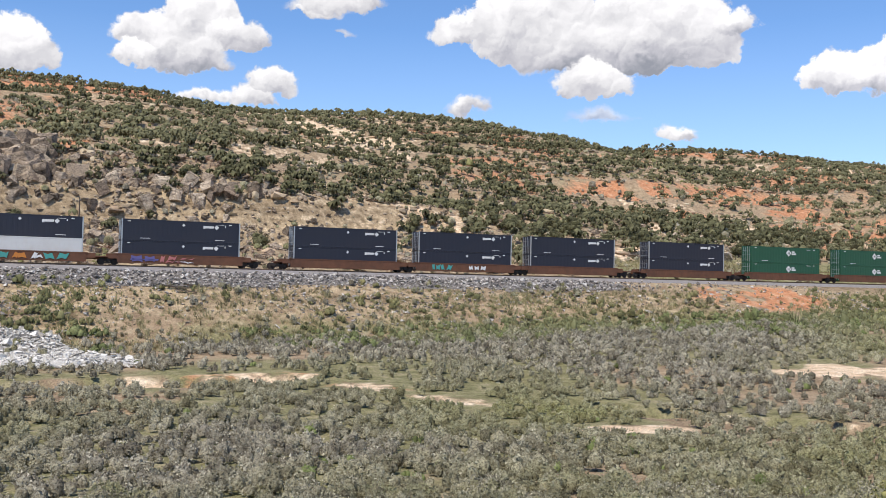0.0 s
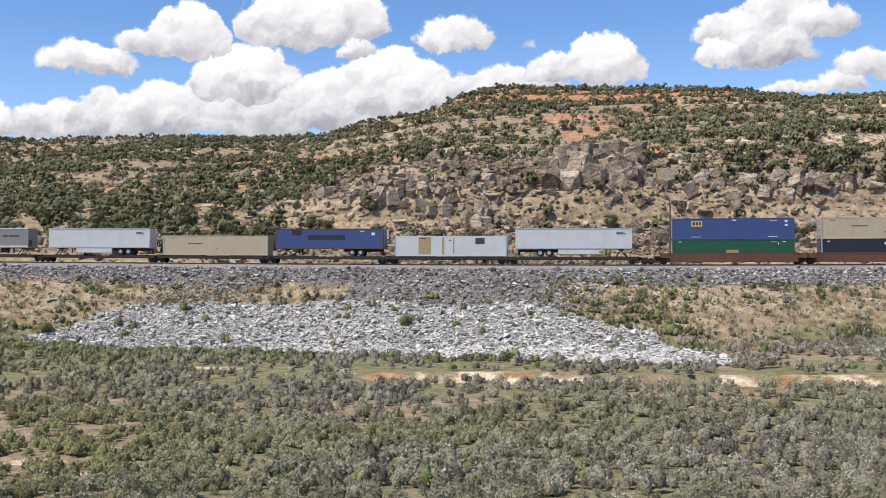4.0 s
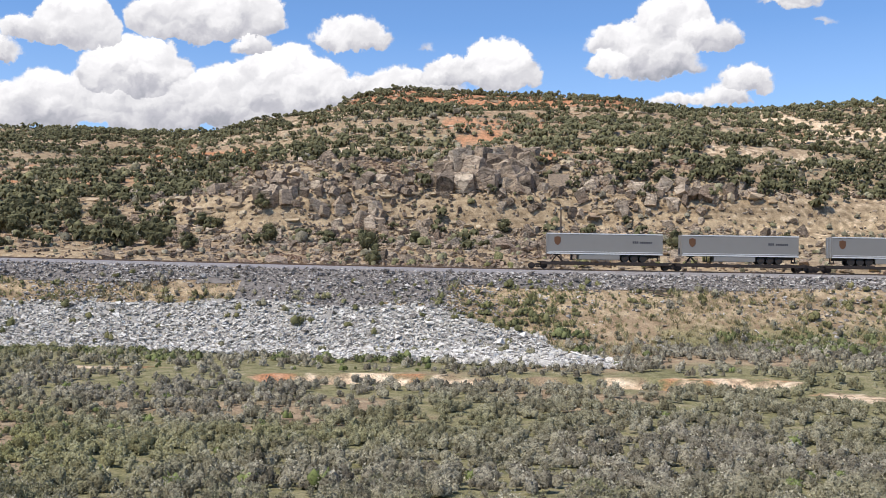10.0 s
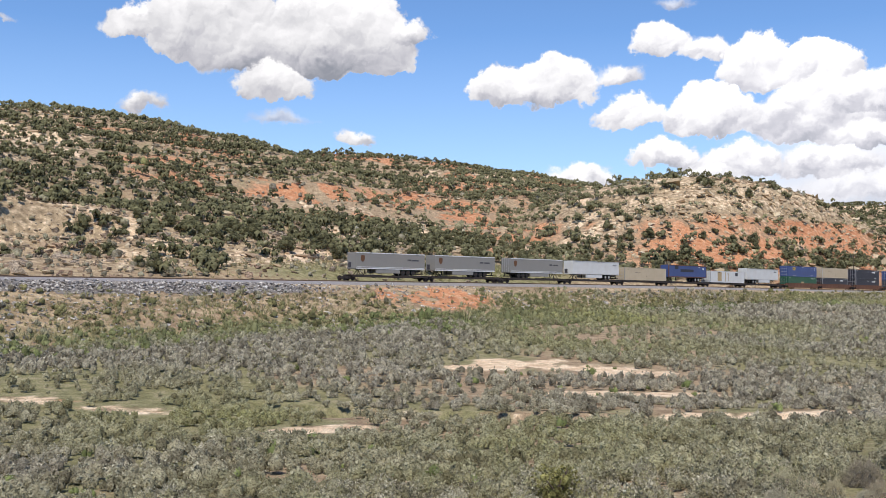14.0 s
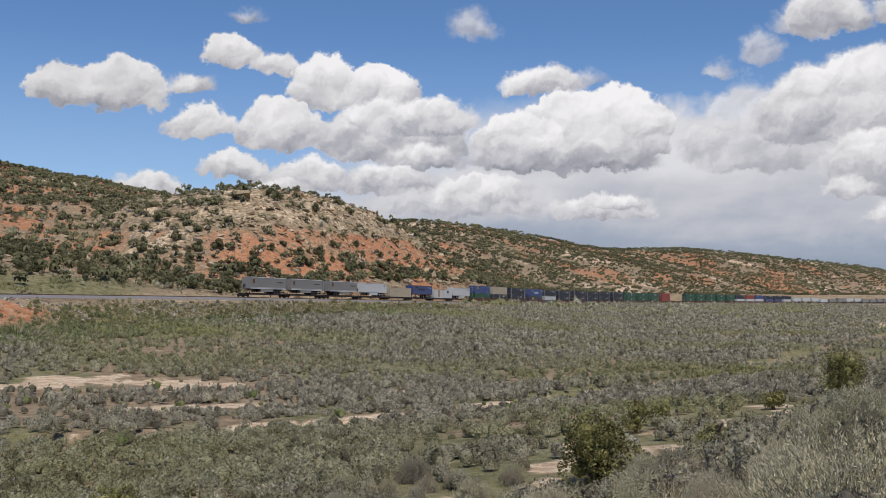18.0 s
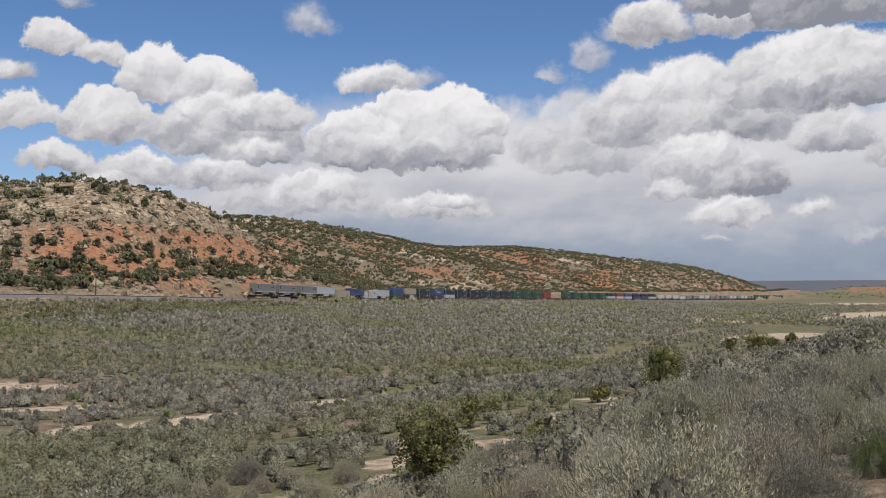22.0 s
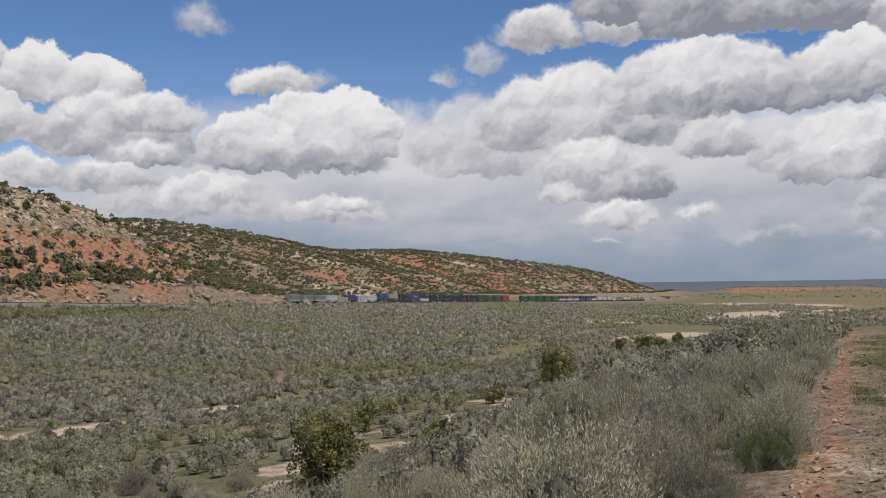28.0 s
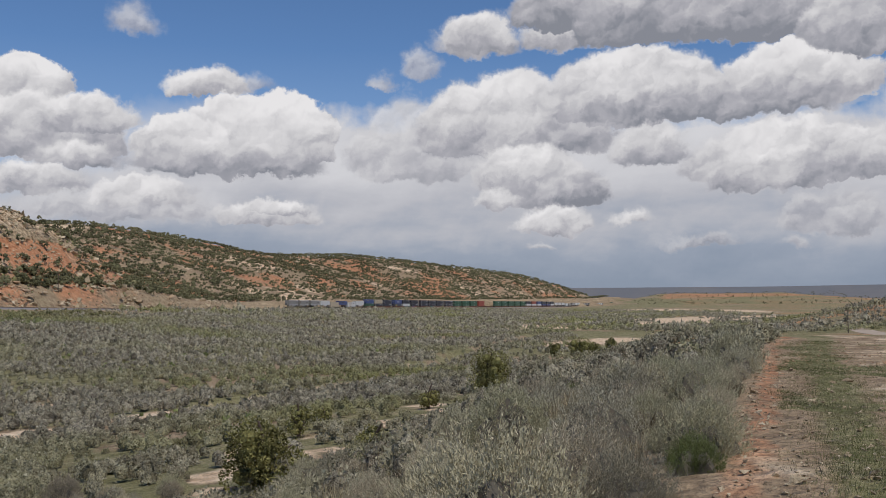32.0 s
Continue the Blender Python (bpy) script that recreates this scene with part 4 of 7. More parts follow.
def container(colour, s, z, kind=None):
    ob = tagged(new("container"), WORDS[colour] + " corrugated steel container riding on a railcar", "shipping container", "containers on the train")
    piece("shell", "shell_" + colour, container_body, PAINT[colour], ob)
    edge = ALLOY if colour in ("navy", "white", "beige") else PAINT[colour]
    for x in (-HALF + 0.081, HALF - 0.081):
        for y in (-1.245, 1.245):
            piece("corner_post", "post_" + edge.name, post, edge, ob).matrix_basis = pose(x, y, 0)
    piece("door", "door_" + colour, door_end, PAINT[colour], ob)
    separate("door_bar", "door_bars", door_bars, ALLOY, ob)
    kind = kind or {"navy": "navy", "green": "green", "blue": "blue", "beige": "beige", "slate": "slate"}.get(colour, "plain")
    if "marks_" + kind not in MESHES:
        MESHES["marks_" + kind] = True
        for ink, bm in markings(kind).items():
            bm.verts.index_update()
            MESHES["marks_%s_%s" % (kind, ink)] = islands("marking", bm, MARK[ink], True)
    for ink in MARK:
        if "marks_%s_%s" % (kind, ink) in MESHES:
            for me in MESHES["marks_%s_%s" % (kind, ink)]:
                part("marking", me, None, ob, ink + " painted marking")
    MOVING.append((ob, s, pose(0, 0, z), 8.0))
    return ob


def wheel_mesh():
    bm = bmesh.new()
    for side in (-1, 1):
        rod(bm, (0, side * 0.68, 0.46), (0, side * 0.82, 0.46), 0.46, 16)
        rod(bm, (0, side * 0.80, 0.46), (0, side * 0.90, 0.46), 0.16, 8)
    rod(bm, (0, -0.7, 0.46), (0, 0.7, 0.46), 0.09, 6)
    return bm


def side_frame():
    bm = bmesh.new()
    for y in (-1.02, 0.92):
        box(bm, -1.25, y, 0.52, 1.25, y + 0.12, 0.72)
        box(bm, -0.75, y, 0.26, 0.75, y + 0.12, 0.38)
        for x in (-0.75, 0.6):
            box(bm, x, y, 0.34, x + 0.15, y + 0.12, 0.6)
        for x in (-1.05, 0.71):
            box(bm, x, y - 0.02, 0.36, x + 0.34, y + 0.14, 0.58)
    box(bm, -0.22, -1.1, 0.42, 0.22, 1.1, 0.80)
    return bm


def bogie(parent, x):
    b = piece("bogie", "bogie", side_frame, DARK, parent)
    b.matrix_basis = pose(x, 0, 0)
    for dx in (-0.88, 0.88):
        w = piece("wheelset", "wheelset", wheel_mesh, DARK, b)
        w.matrix_basis = pose(dx, 0, 0)


def coupler(length):
    bm = blocks((10.6, -0.14, 0.72, length + 0.05, 0.14, 0.98))
    box(bm, length - 0.35, -0.24, 0.66, length + 0.05, 0.24, 1.02)
    return bm


def well_sides():
    bm = bmesh.new()
    for side in (-1, 1):
        y0, y1 = sorted((side * 1.37, side * 1.47))
        box(bm, -8.5, y0, 0.36, 8.5, y1, 1.52)
        box(bm, -8.7, y0 - 0.03, 1.44, 8.7, y1 + 0.03, 1.58)
        box(bm, -8.5, y0 - 0.03, 0.32, 8.5, y1 + 0.03, 0.44)
        for k in range(11):
            x = -8.2 + 1.63 * k
            box(bm, x, y0 - 0.02, 0.4, x + 0.09, y1 + 0.02, 1.5)
    return bm


def well_floor():
    bm = bmesh.new()
    for k in range(9):
        x = -8.2 + 2.0 * k
        box(bm, x, -1.37, 0.34, x + 0.4, 1.37, 0.46)
    return bm


def end_platform(sign):
    bm = bmesh.new()
    x0, x1 = sorted((sign * 8.5, sign * 10.6))
    box(bm, x0, -1.35, 1.02, x1, 1.35, 1.16)
    box(bm, x0, -0.32, 0.72, x1, 0.32, 1.02)
    for y in (-1.4, 1.28):
        box(bm, min(sign * 8.4, sign * 9.7), y, 0.85, max(sign * 8.4, sign * 9.7), y + 0.12, 1.50)
    for y in (-1.25, 1.17):
        rod(bm, (sign * 10.5, y, 1.16), (sign * 10.5, y, 1.95), 0.025, 5)
    rod(bm, (sign * 10.5, -1.25, 1.92), (sign * 10.5, 1.25, 1.92), 0.025, 5)
    return bm


SPRAY = {
    "a": {"violet": [(-6.6, 0.5, -5.2, 1.4), (-4.9, 0.55, -3.6, 1.35), (-6.9, 0.7, -3.2, 0.95)], "pink": [(-2.9, 0.5, -2.4, 1.42), (-2.2, 0.45, -1.2, 0.8), (-1.9, 0.8, -0.9, 1.4), (-0.5, 0.5, 0.6, 0.75), (-0.2, 0.9, 1.4, 1.2)], "white": [(-1.0, 0.6, 0.9, 0.68), (0.9, 0.5, 1.7, 0.6)]},
    "b": {"teal": [(-4.4, 0.5, -3.6, 1.4), (-3.4, 0.6, -2.4, 1.4), (-2.2, 0.5, -1.2, 1.35), (3.5, 0.5, 4.6, 1.35), (4.8, 0.55, 6.0, 1.4)], "orange": [(-0.6, 0.55, 0.0, 1.35), (0.2, 0.55, 1.2, 1.3)], "white": [(1.7, 0.5, 2.2, 1.4), (2.4, 0.6, 3.2, 1.1)]},
}
SPRAY["c"] = {"teal": [(-5.7, 0.5, -5.3, 1.4), (-5.1, 0.5, -4.5, 1.3), (-4.2, 0.5, -3.7, 1.4), (-3.4, 0.5, -2.7, 1.35)], "white": [(0.6, 0.6, 1.2, 1.3), (1.5, 0.6, 2.2, 1.25), (2.5, 0.6, 3.3, 1.3)]}


def sprayed(wide, rects):
    """Slanted strokes of sprayed paint on both sides."""
    r = random.Random(len(rects))
    bm = bmesh.new()
    for x0, z0, x1, z1 in rects:
        lean, notch = r.uniform(-0.35, 0.45), r.uniform(0.3, 0.7)
        for side in (-1, 1):
            f = -side
            pts = [(x0, z0), (x0 + (x1 - x0) * notch, z0 + 0.16), (x1, z0), (x1 + lean, z1), (x0 + (x1 - x0) * notch + lean, z1 - 0.2), (x0 + lean, z1)]
            vs = [bm.verts.new((f * x, side * (wide + 0.03), z)) for x, z in pts]
            face = bm.faces.new(vs)
            q = bmesh.ops.extrude_face_region(bm, geom=[face])
            for v in [g for g in q["geom"] if isinstance(g, bmesh.types.BMVert)]:
                v.co.y -= side * 0.05
    return bm


def well_car(s, gap, spray=None):
    ob = tagged(new("well_car"), "rust-brown well car carrying stacked containers", "railcar", "railcars of the train")
    piece("well_sides", "well_sides", well_sides, RUST, ob)
    piece("well_floor", "well_floor", well_floor, RUST, ob)
    for sign in (-1, 1):
        piece("end_platform", "end_platform%d" % sign, lambda: end_platform(sign), RUST, ob)
    bogie(ob, -10.1 if gap < 21.6 else -9.6)
    if gap >= 21.6:
        bogie(ob, 9.6)
        piece("coupler", "coupler", lambda: coupler(11.4), DARK, ob)
    if spray:
        for ink, rects in SPRAY[spray].items():
            separate("graffiti", "spray_%s_%s" % (spray, ink), lambda: sprayed(1.5, rects), MARK[ink], ob, ink + " sprayed graffiti", True)
    MOVING.append((ob, s, pose(0, 0, 0), 8.0))
    return ob


def spine_frame():
    bm = blocks((-9.0, -0.36, 0.62, 9.0, 0.36, 1.02), (-9.3, -1.3, 0.92, -8.2, 1.3, 1.08), (8.2, -1.3, 0.92, 9.3, 1.3, 1.08), (2.2, -1.3, 0.95, 7.4, 1.3, 1.10), (-7.4, -1.3, 0.95, -2.2, 1.3, 1.10))
    for k in range(9):
        x = -8 + 2 * k
        box(bm, x, -1.25, 0.72, x + 0.18, 1.25, 0.94)
    for y in (-1.38, 1.28):
        box(bm, -8.9, y, 0.66, 8.9, y + 0.1, 0.94)
    return bm


def hitch(x):
    bm = bmesh.new()
    for y in (-0.5, 0.5):
        rod(bm, (x - 0.7, y, 1.05), (x, y * 0.6, 2.0), 0.07, 6)
        rod(bm, (x + 0.9, y, 1.05), (x, y * 0.6, 2.0), 0.06, 6)
    box(bm, x - 0.45, -0.5, 1.98, x + 0.45, 0.5, 2.1)
    return bm


def spine_car(s, gap, front=None):
    ob = tagged(new("spine_car"), "dark rusty spine car on two-axle bogies", "railcar", "railcars of the train")
    piece("spine_frame", "spine_frame", spine_frame, DARK, ob)
    if front:
        piece("hitch", "hitch%g" % front, lambda: hitch(front), DARK, ob)
    bogie(ob, -9.3)
    if gap > 20:
        bogie(ob, 9.0)
        piece("coupler", "spine_coupler", lambda: blocks((8.9, -0.14, 0.72, 10.3, 0.14, 0.98)), DARK, ob)
    MOVING.append((ob, s, pose(0, 0, 0), 8.0))


def trailer_box():
    bm = blocks((-8.05, -1.27, 2.12, 8.05, 1.27, 5.06), bevel=0.05)
    return bm


def edge_rail():
    return blocks((-8.06, -0.02, 0, 8.06, 0.02, 0.15))


def edge_post():
    return blocks((-0.085, -0.08, 2.1, 0.085, 0.08, 5.08))


def trailer_tyre():
    return rod(bmesh.new(), (0, -0.30, 0), (0, 0.30, 0), 0.51, 20)


def trailer_hub():
    return rod(bmesh.new(), (0, -0.33, 0), (0, 0.33, 0), 0.27, 12)


def trailer(colour, s, flip):
    word = {"grey": "plain grey", "white": "white", "blue": "blue"}[colour]
    ob = tagged(new("trailer"), word + " highway box trailer loaded on a railcar", "trailer", "trailers on the train")
    piece("box", "trailer_box_" + colour, trailer_box, PAINT[colour], ob)
    trim = RUST if colour == "blue" else MARK["white"] if colour == "grey" else ALLOY
    for side in (-1.285, 1.285):
        for z in (2.14, 4.925):
            piece("edge_rail", "edge_rail_" + colour, edge_rail, trim, ob).matrix_basis = pose(0, side, z)
        for x in (-7.99, 7.985):
            piece("edge_post", "edge_post_" + colour, edge_post, trim if colour == "blue" else PAINT[colour], ob).matrix_basis = pose(x, side * 0.95, 0)
    piece("chassis", "chassis", lambda: blocks((2.0, -0.55, 1.75, 7.6, -0.4, 2.12), (2.0, 0.4, 1.75, 7.6, 0.55, 2.12), (7.7, -1.15, 1.3, 7.8, 1.15, 1.5), (7.6, -0.8, 1.4, 7.75, -0.7, 2.12), (7.6, 0.7, 1.4, 7.75, 0.8, 2.12)), DARK, ob)
    for side in (-1, 1):
        piece("landing_leg", "landing_leg%d" % side, lambda: blocks((-4.6, side * 0.75 - 0.06, 1.35, -4.45, side * 0.75 + 0.06, 2.12), (-4.7, side * 0.75 - 0.12, 1.30, -4.35, side * 0.75 + 0.12, 1.36)), DARK, ob)
    if colour != "blue":
        piece("side_skirt", "side_skirt_" + colour, lambda: blocks((-3.6, -1.26, 1.42, 2.1, -1.22, 2.12), (-3.6, 1.22, 1.42, 2.1, 1.26, 2.12)), PAINT[colour], ob)
    for x in (2.9, 4.15, 5.4) if colour == "grey" else (3.4, 4.65):
        for side in (-0.83, 0.83):
            t = piece("tyre", "tyre", trailer_tyre, RUBBER, ob)
            t.matrix_basis = pose(x, side, 1.62)
            piece("hub", "hub_" + ("bright" if colour != "grey" else "dark"), trailer_hub, ALLOY if colour != "grey" else DARK, t)
    w = 1.285
    if colour == "grey":
        separate("shield_marking", "shield_marking", lambda: diamond_shield(w), MARK["brown"], ob, "brown shield marking")
        separate("marking", "trailer_text", lambda: plates(w, [(3.9 + 0.28 * k, 3.75, 4.1 + 0.28 * k, 4.05) for k in range(3)] + [(4.95 + 0.24 * k, 3.75, 5.13 + 0.24 * k, 4.0) for k in range(7)]), MARK["dark"], ob, "dark lettering shown as bars")
        piece("stripe", "trailer_stripe", lambda: plates(w, [(-7.85, 2.42, 7.85, 2.50)]), MARK["white"], ob)
    elif colour == "blue":
        separate("marking", "trailer_patch", lambda: plates(w, [(-5.6, 4.1, -4.1, 4.95), (-3.2, 3.45, 2.4, 4.1)]), PAINT["navy"], ob, "dark blue patches")
        separate("marking", "trailer_sign", lambda: plates(w, [(6.3, 4.1, 6.8, 4.5), (4.6, 4.62, 5.2, 4.72)]), MARK["white"], ob)
    else:
        separate("marking", "trailer_small", lambda: plates(w, [(5.9, 4.2, 7.2, 4.32), (5.9, 4.42, 6.9, 4.5)]), MARK["dark"], ob)
    piece("end_door", "end_door_" + colour, lambda: blocks((8.04, -1.14, 2.2, 8.09, -0.02, 4.95), (8.04, 0.02, 2.2, 8.09, 1.14, 4.95)), PAINT[colour], ob)
    separate("door_bar", "trailer_bars", trailer_bars, ALLOY, ob)
    piece("nose_panel", "nose_panel", lambda: blocks((-8.10, 0.2, 2.4, -8.05, 1.0, 3.3)), MARK["dark"], ob)
    MOVING.append((ob, s, pose(0, 0, 0, 0, 0, 180 if flip else 0), 8.0))


def trailer_bars():
    bm = bmesh.new()
    for y in (-0.85, -0.3, 0.3, 0.85):
        rod(bm, (8.13, y, 2.15), (8.13, y, 5.0), 0.03, 6)
    return bm


def diamond_shield(w):
    bm = bmesh.new()
    for sign in (-1, 1):
        x = -6.6 if sign < 0 else 6.6
        pts = [(-0.45, 0.55), (0, 0.66), (0.45, 0.55), (0.45, -0.1), (0.25, -0.45), (0, -0.62), (-0.25, -0.45), (-0.45, -0.1)]
        vs = [bm.verts.new((x + px, sign * (w + 0.010), 3.95 + pz)) for px, pz in pts]
        f = bm.faces.new(vs if sign < 0 else vs[::-1])
        r = bmesh.ops.extrude_face_region(bm, geom=[f])
        for v in [g for g in r["geom"] if isinstance(g, bmesh.types.BMVert)]:
            v.co.y -= sign * 0.02
    return bm


def locomotive(s):
    ob = tagged(new("locomotive"), "dark diesel locomotive at the head of the train", "locomotive", "locomotives of the train")
    piece("frame", "loco_frame", lambda: blocks((-11, -1.5, 1.0, 11, 1.5, 1.6)), DARK, ob)
    piece("hood", "loco_hood", lambda: blocks((-10.4, -0.95, 1.6, 5.6, 0.95, 4.3), (-9.5, -1.5, 3.6, -6, 1.5, 4.5), (9.0, -0.8, 1.6, 10.6, 0.8, 3.1), bevel=0.08), PAINT["slate"], ob)
    piece("cab", "loco_cab", lambda: blocks((5.6, -1.5, 1.6, 9.0, 1.5, 4.6), bevel=0.12), PAINT["slate"], ob)
    piece("tank", "loco_tank", lambda: blocks((-3, -1.4, 0.45, 3, 1.4, 1.0), bevel=0.1), DARK, ob)
    for x in (-8.5, -6.3, 6.3, 8.5):
        bogie(ob, x)
    MOVING.append((ob, s, pose(0, 0, 0), 8.0))


UNITS = [("trailer grey", 0.0), ("trailer grey", 18.8), ("trailer grey flip", 39.5), ("trailer white", 59.0), ("low beige", 77.3), ("trailer blue", 94.6), ("low reefer", 112.4), ("trailer white flip", 129.8),
         ("panel blue", 151.5), ("navy beige", 171.1), ("navy navy", 192.5), ("slate stack", 216.2), ("white navy", 235.7), ("navy navy", 256.7), ("navy navy", 280.7), ("navy navy", 300.4), ("navy navy", 320.0), ("navy navy", 343.1),
         ("green green", 365.5), ("green green", 387.0), ("green green", 408.0), ("red red", 429.1), ("empty", 452.0)]
rest = random.Random(4)
for k in range(57):
    s = 476.5 + 21.2 * k
    if s < 570: load = "green green"
    elif s < 700: load = rest.choice(["white blue", "white navy", "white red", "blue navy", "blue red"])
    elif s < 1100: load = rest.choice(["trailer white", "trailer white", "trailer grey", "low white", "low grey"])
    else: load = rest.choice(["green green", "green green", "navy green", "green grey", "white green"])
    UNITS.append((load, s))


SPRAYED = {256.7: "a", 235.7: "b", 300.4: "c"}


def make_train():
    for k, (load, s) in enumerate(UNITS):
        mid = s + 8.07
        gap = UNITS[k + 1][1] - s if k + 1 < len(UNITS) else 22
        words = load.split()
        if words[0] == "trailer":
            flip = "flip" in words
            spine_car(mid, gap, 6.6 if flip else -6.6)
            trailer(words[1], mid, flip)
        elif words[0] == "low":
            spine_car(mid, gap)
            reefer = words[1] == "reefer"
            container("white" if reefer else words[1], mid, 1.12, "reefer" if reefer else None)
        else:
            well_car(mid, gap, SPRAYED.get(s))
            if words[0] != "empty":
                for z, word in ((0.48, words[0]), (0.48 + 2.93, words[1])):
                    colour = {"stack": "blue", "panel": "green"}.get(word, word)
                    container(colour, mid, z, word if word in ("stack", "panel") else None)
    for k in range(3):
        locomotive(1702 + 23 * k)


make_train()

# ---- stones ----
rng = np.random.default_rng(7)


def stone(seed, points=9, flat=0.7):
    """An angular stone about one metre across: points and triangles."""
    r = np.random.default_rng(seed)
    P = r.normal(0, 1, (points, 3))
    P /= np.linalg.norm(P, axis=1, keepdims=True)
    P = np.clip(P * r.uniform(0.8, 1.1, (points, 1)), -0.72, 0.72) * np.array([0.72, r.uniform(0.42, 0.65), flat * r.uniform(0.45, 0.62)])
    bm = bmesh.new()
    for p in P:
        bm.verts.new(p)
    res = bmesh.ops.convex_hull(bm, input=bm.verts)
    loose = [g for g in set(res["geom_interior"] + res["geom_unused"]) if isinstance(g, bmesh.types.BMVert)]
    bmesh.ops.delete(bm, geom=loose, context="VERTS")
    bm.verts.index_update()
    V = np.array([v.co[:] for v in bm.verts])
    F = np.array([[v.index for v in f.verts] for f in bm.faces if len(f.verts) == 3])
    bm.free()
    return V, F


STONES = [stone(40 + k) for k in range(9)]
PEBBLES = [stone(60 + k, 7) for k in range(8)]


def joined(templates, x, y, z, size, tilt=0.5, tall=None, kind=None):
    """Copies of the templates, turned at random, in one set of points and faces."""
    n = len(x)
    turn, lean = rng.uniform(0, 2 * np.pi, n), rng.normal(0, tilt, n)
    kind = rng.integers(0, len(templates), n) if kind is None else kind
    tall = np.ones(n) if tall is None else tall
    V, F, base = [], [], 0
    for k, (P, T) in enumerate(templates):
        idx = np.nonzero(kind == k)[0]
        if not len(idx):
            continue
        q, c, s = size[idx][:, None], np.cos(turn[idx])[:, None], np.sin(turn[idx])[:, None]
        cl, sl = np.cos(lean[idx])[:, None], np.sin(lean[idx])[:, None]
        px, py, pz = P[None, :, 0], P[None, :, 1], P[None, :, 2] * tall[idx][:, None]
        py, pz = py * cl - pz * sl, py * sl + pz * cl
        px, py = px * c - py * s, px * s + py * c
        V.append(np.stack([px * q + x[idx][:, None], py * q + y[idx][:, None], pz * q + z[idx][:, None]], -1).reshape(-1, 3))
        F.append((T[None] + (np.arange(len(idx)) * len(P))[:, None, None]).reshape(-1, T.shape[1]) + base)
        base += len(idx) * len(P)
    return np.concatenate(V), np.concatenate(F)


def seen(u, v):
    """Ground that lies inside the sweep of the view."""
    x, y = to_xy(u, v)
    a = np.degrees(np.arctan2(x, y))
    return (a > -76) & (a < 88)


def strew(name, templates, u, v, size, mat, label, category, lift=0.0, tilt=0.0, tall=None, kind=None):
    x, y = to_xy(u, v)
    V, F = joined(templates, x, y, ground_z(u, v) + lift * size, size, tilt, tall, kind)
    return tagged(new(name, mesh_of(name, V, F, mat)), label, category, kind="stuff")


def stone_material(name, dark, mid, pale, moss=None, scale=0.25, beds=None):
    mat, nt, nodes, links, bsdf = nodes_of(name)
    geo = nodes.new("ShaderNodeNewGeometry")
    info = nodes.new("ShaderNodeObjectInfo")
    n1, n2 = noise_node(nt, scale, 4), noise_node(nt, 5, 5, 0.7)
    r = math_node(nt, "FRACT", math_node(nt, "ADD", geo.outputs["Random Per Island"], info.outputs["Random"]))
    f = math_node(nt, "ADD", math_node(nt, "MULTIPLY", r, 0.55), math_node(nt, "MULTIPLY_ADD", n2.outputs["Fac"], 1.3, -0.42))
    col = ramp(nt, f, [(0.15, dark), (0.5, mid), (0.85, pale)])
    if moss:
        col = mix(nt, math_node(nt, "MULTIPLY", math_node(nt, "SUBTRACT", n1.outputs["Fac"], 0.5, clamp=True), 4.0, clamp=True), col, moss)
    relief = n2.outputs["Fac"]
    if beds:
        tc, squash = nodes.new("ShaderNodeTexCoord"), nodes.new("ShaderNodeMapping")
        squash.inputs["Scale"].default_value = beds
        links.new(tc.outputs["Object"], squash.inputs["Vector"])
        lines = nodes.new("ShaderNodeTexNoise")
        lines.inputs["Scale"].default_value, lines.inputs["Detail"].default_value, lines.inputs["Roughness"].default_value = 1.0, 5, 0.65
        links.new(squash.outputs["Vector"], lines.inputs["Vector"])
        col = mix(nt, 1.0, col, ramp(nt, lines.outputs["Fac"], [(0.36, (0.45, 0.43, 0.41)), (0.46, (0.95, 0.94, 0.92)), (0.62, (1.2, 1.17, 1.12))]), "MULTIPLY")
        relief = math_node(nt, "ADD", relief, math_node(nt, "MULTIPLY", lines.outputs["Fac"], 2.0))
        # joints that split the rock into smaller blocks
        joint = nodes.new("ShaderNodeTexVoronoi")
        joint.feature = "DISTANCE_TO_EDGE"
        joint.inputs["Scale"].default_value, joint.inputs["Randomness"].default_value = 2.6, 0.85
        bend = noise_node(nt, 2.2, 3)
        wavy = nodes.new("ShaderNodeVectorMath")
        wavy.operation = "MULTIPLY_ADD"
        wavy.inputs[1].default_value = (0.6, 0.6, 0.5)
        links.new(bend.outputs["Color"], wavy.inputs[0])
        links.new(tc.outputs["Object"], wavy.inputs[2])
        flat = nodes.new("ShaderNodeMapping")
        flat.inputs["Scale"].default_value = (0.8, 0.8, 1.7)
        links.new(wavy.outputs["Vector"], flat.inputs["Vector"])
        links.new(flat.outputs["Vector"], joint.inputs["Vector"])
        split = ramp(nt, joint.outputs["Distance"], [(0.0, (0.34, 0.31, 0.29)), (0.035, (0.9, 0.9, 0.9)), (0.08, (1.0, 1.0, 1.0))])
        col = mix(nt, 1.0, col, split, "MULTIPLY")
        relief = math_node(nt, "ADD", relief, math_node(nt, "MULTIPLY", math_node(nt, "MINIMUM", joint.outputs["Distance"], 0.1), 9.0))
    links.new(col, bsdf.inputs["Base Color"])
    bsdf.inputs["Roughness"].default_value = 0.9
    bump(nt, bsdf, relief, 0.8, 0.12)
    return mat


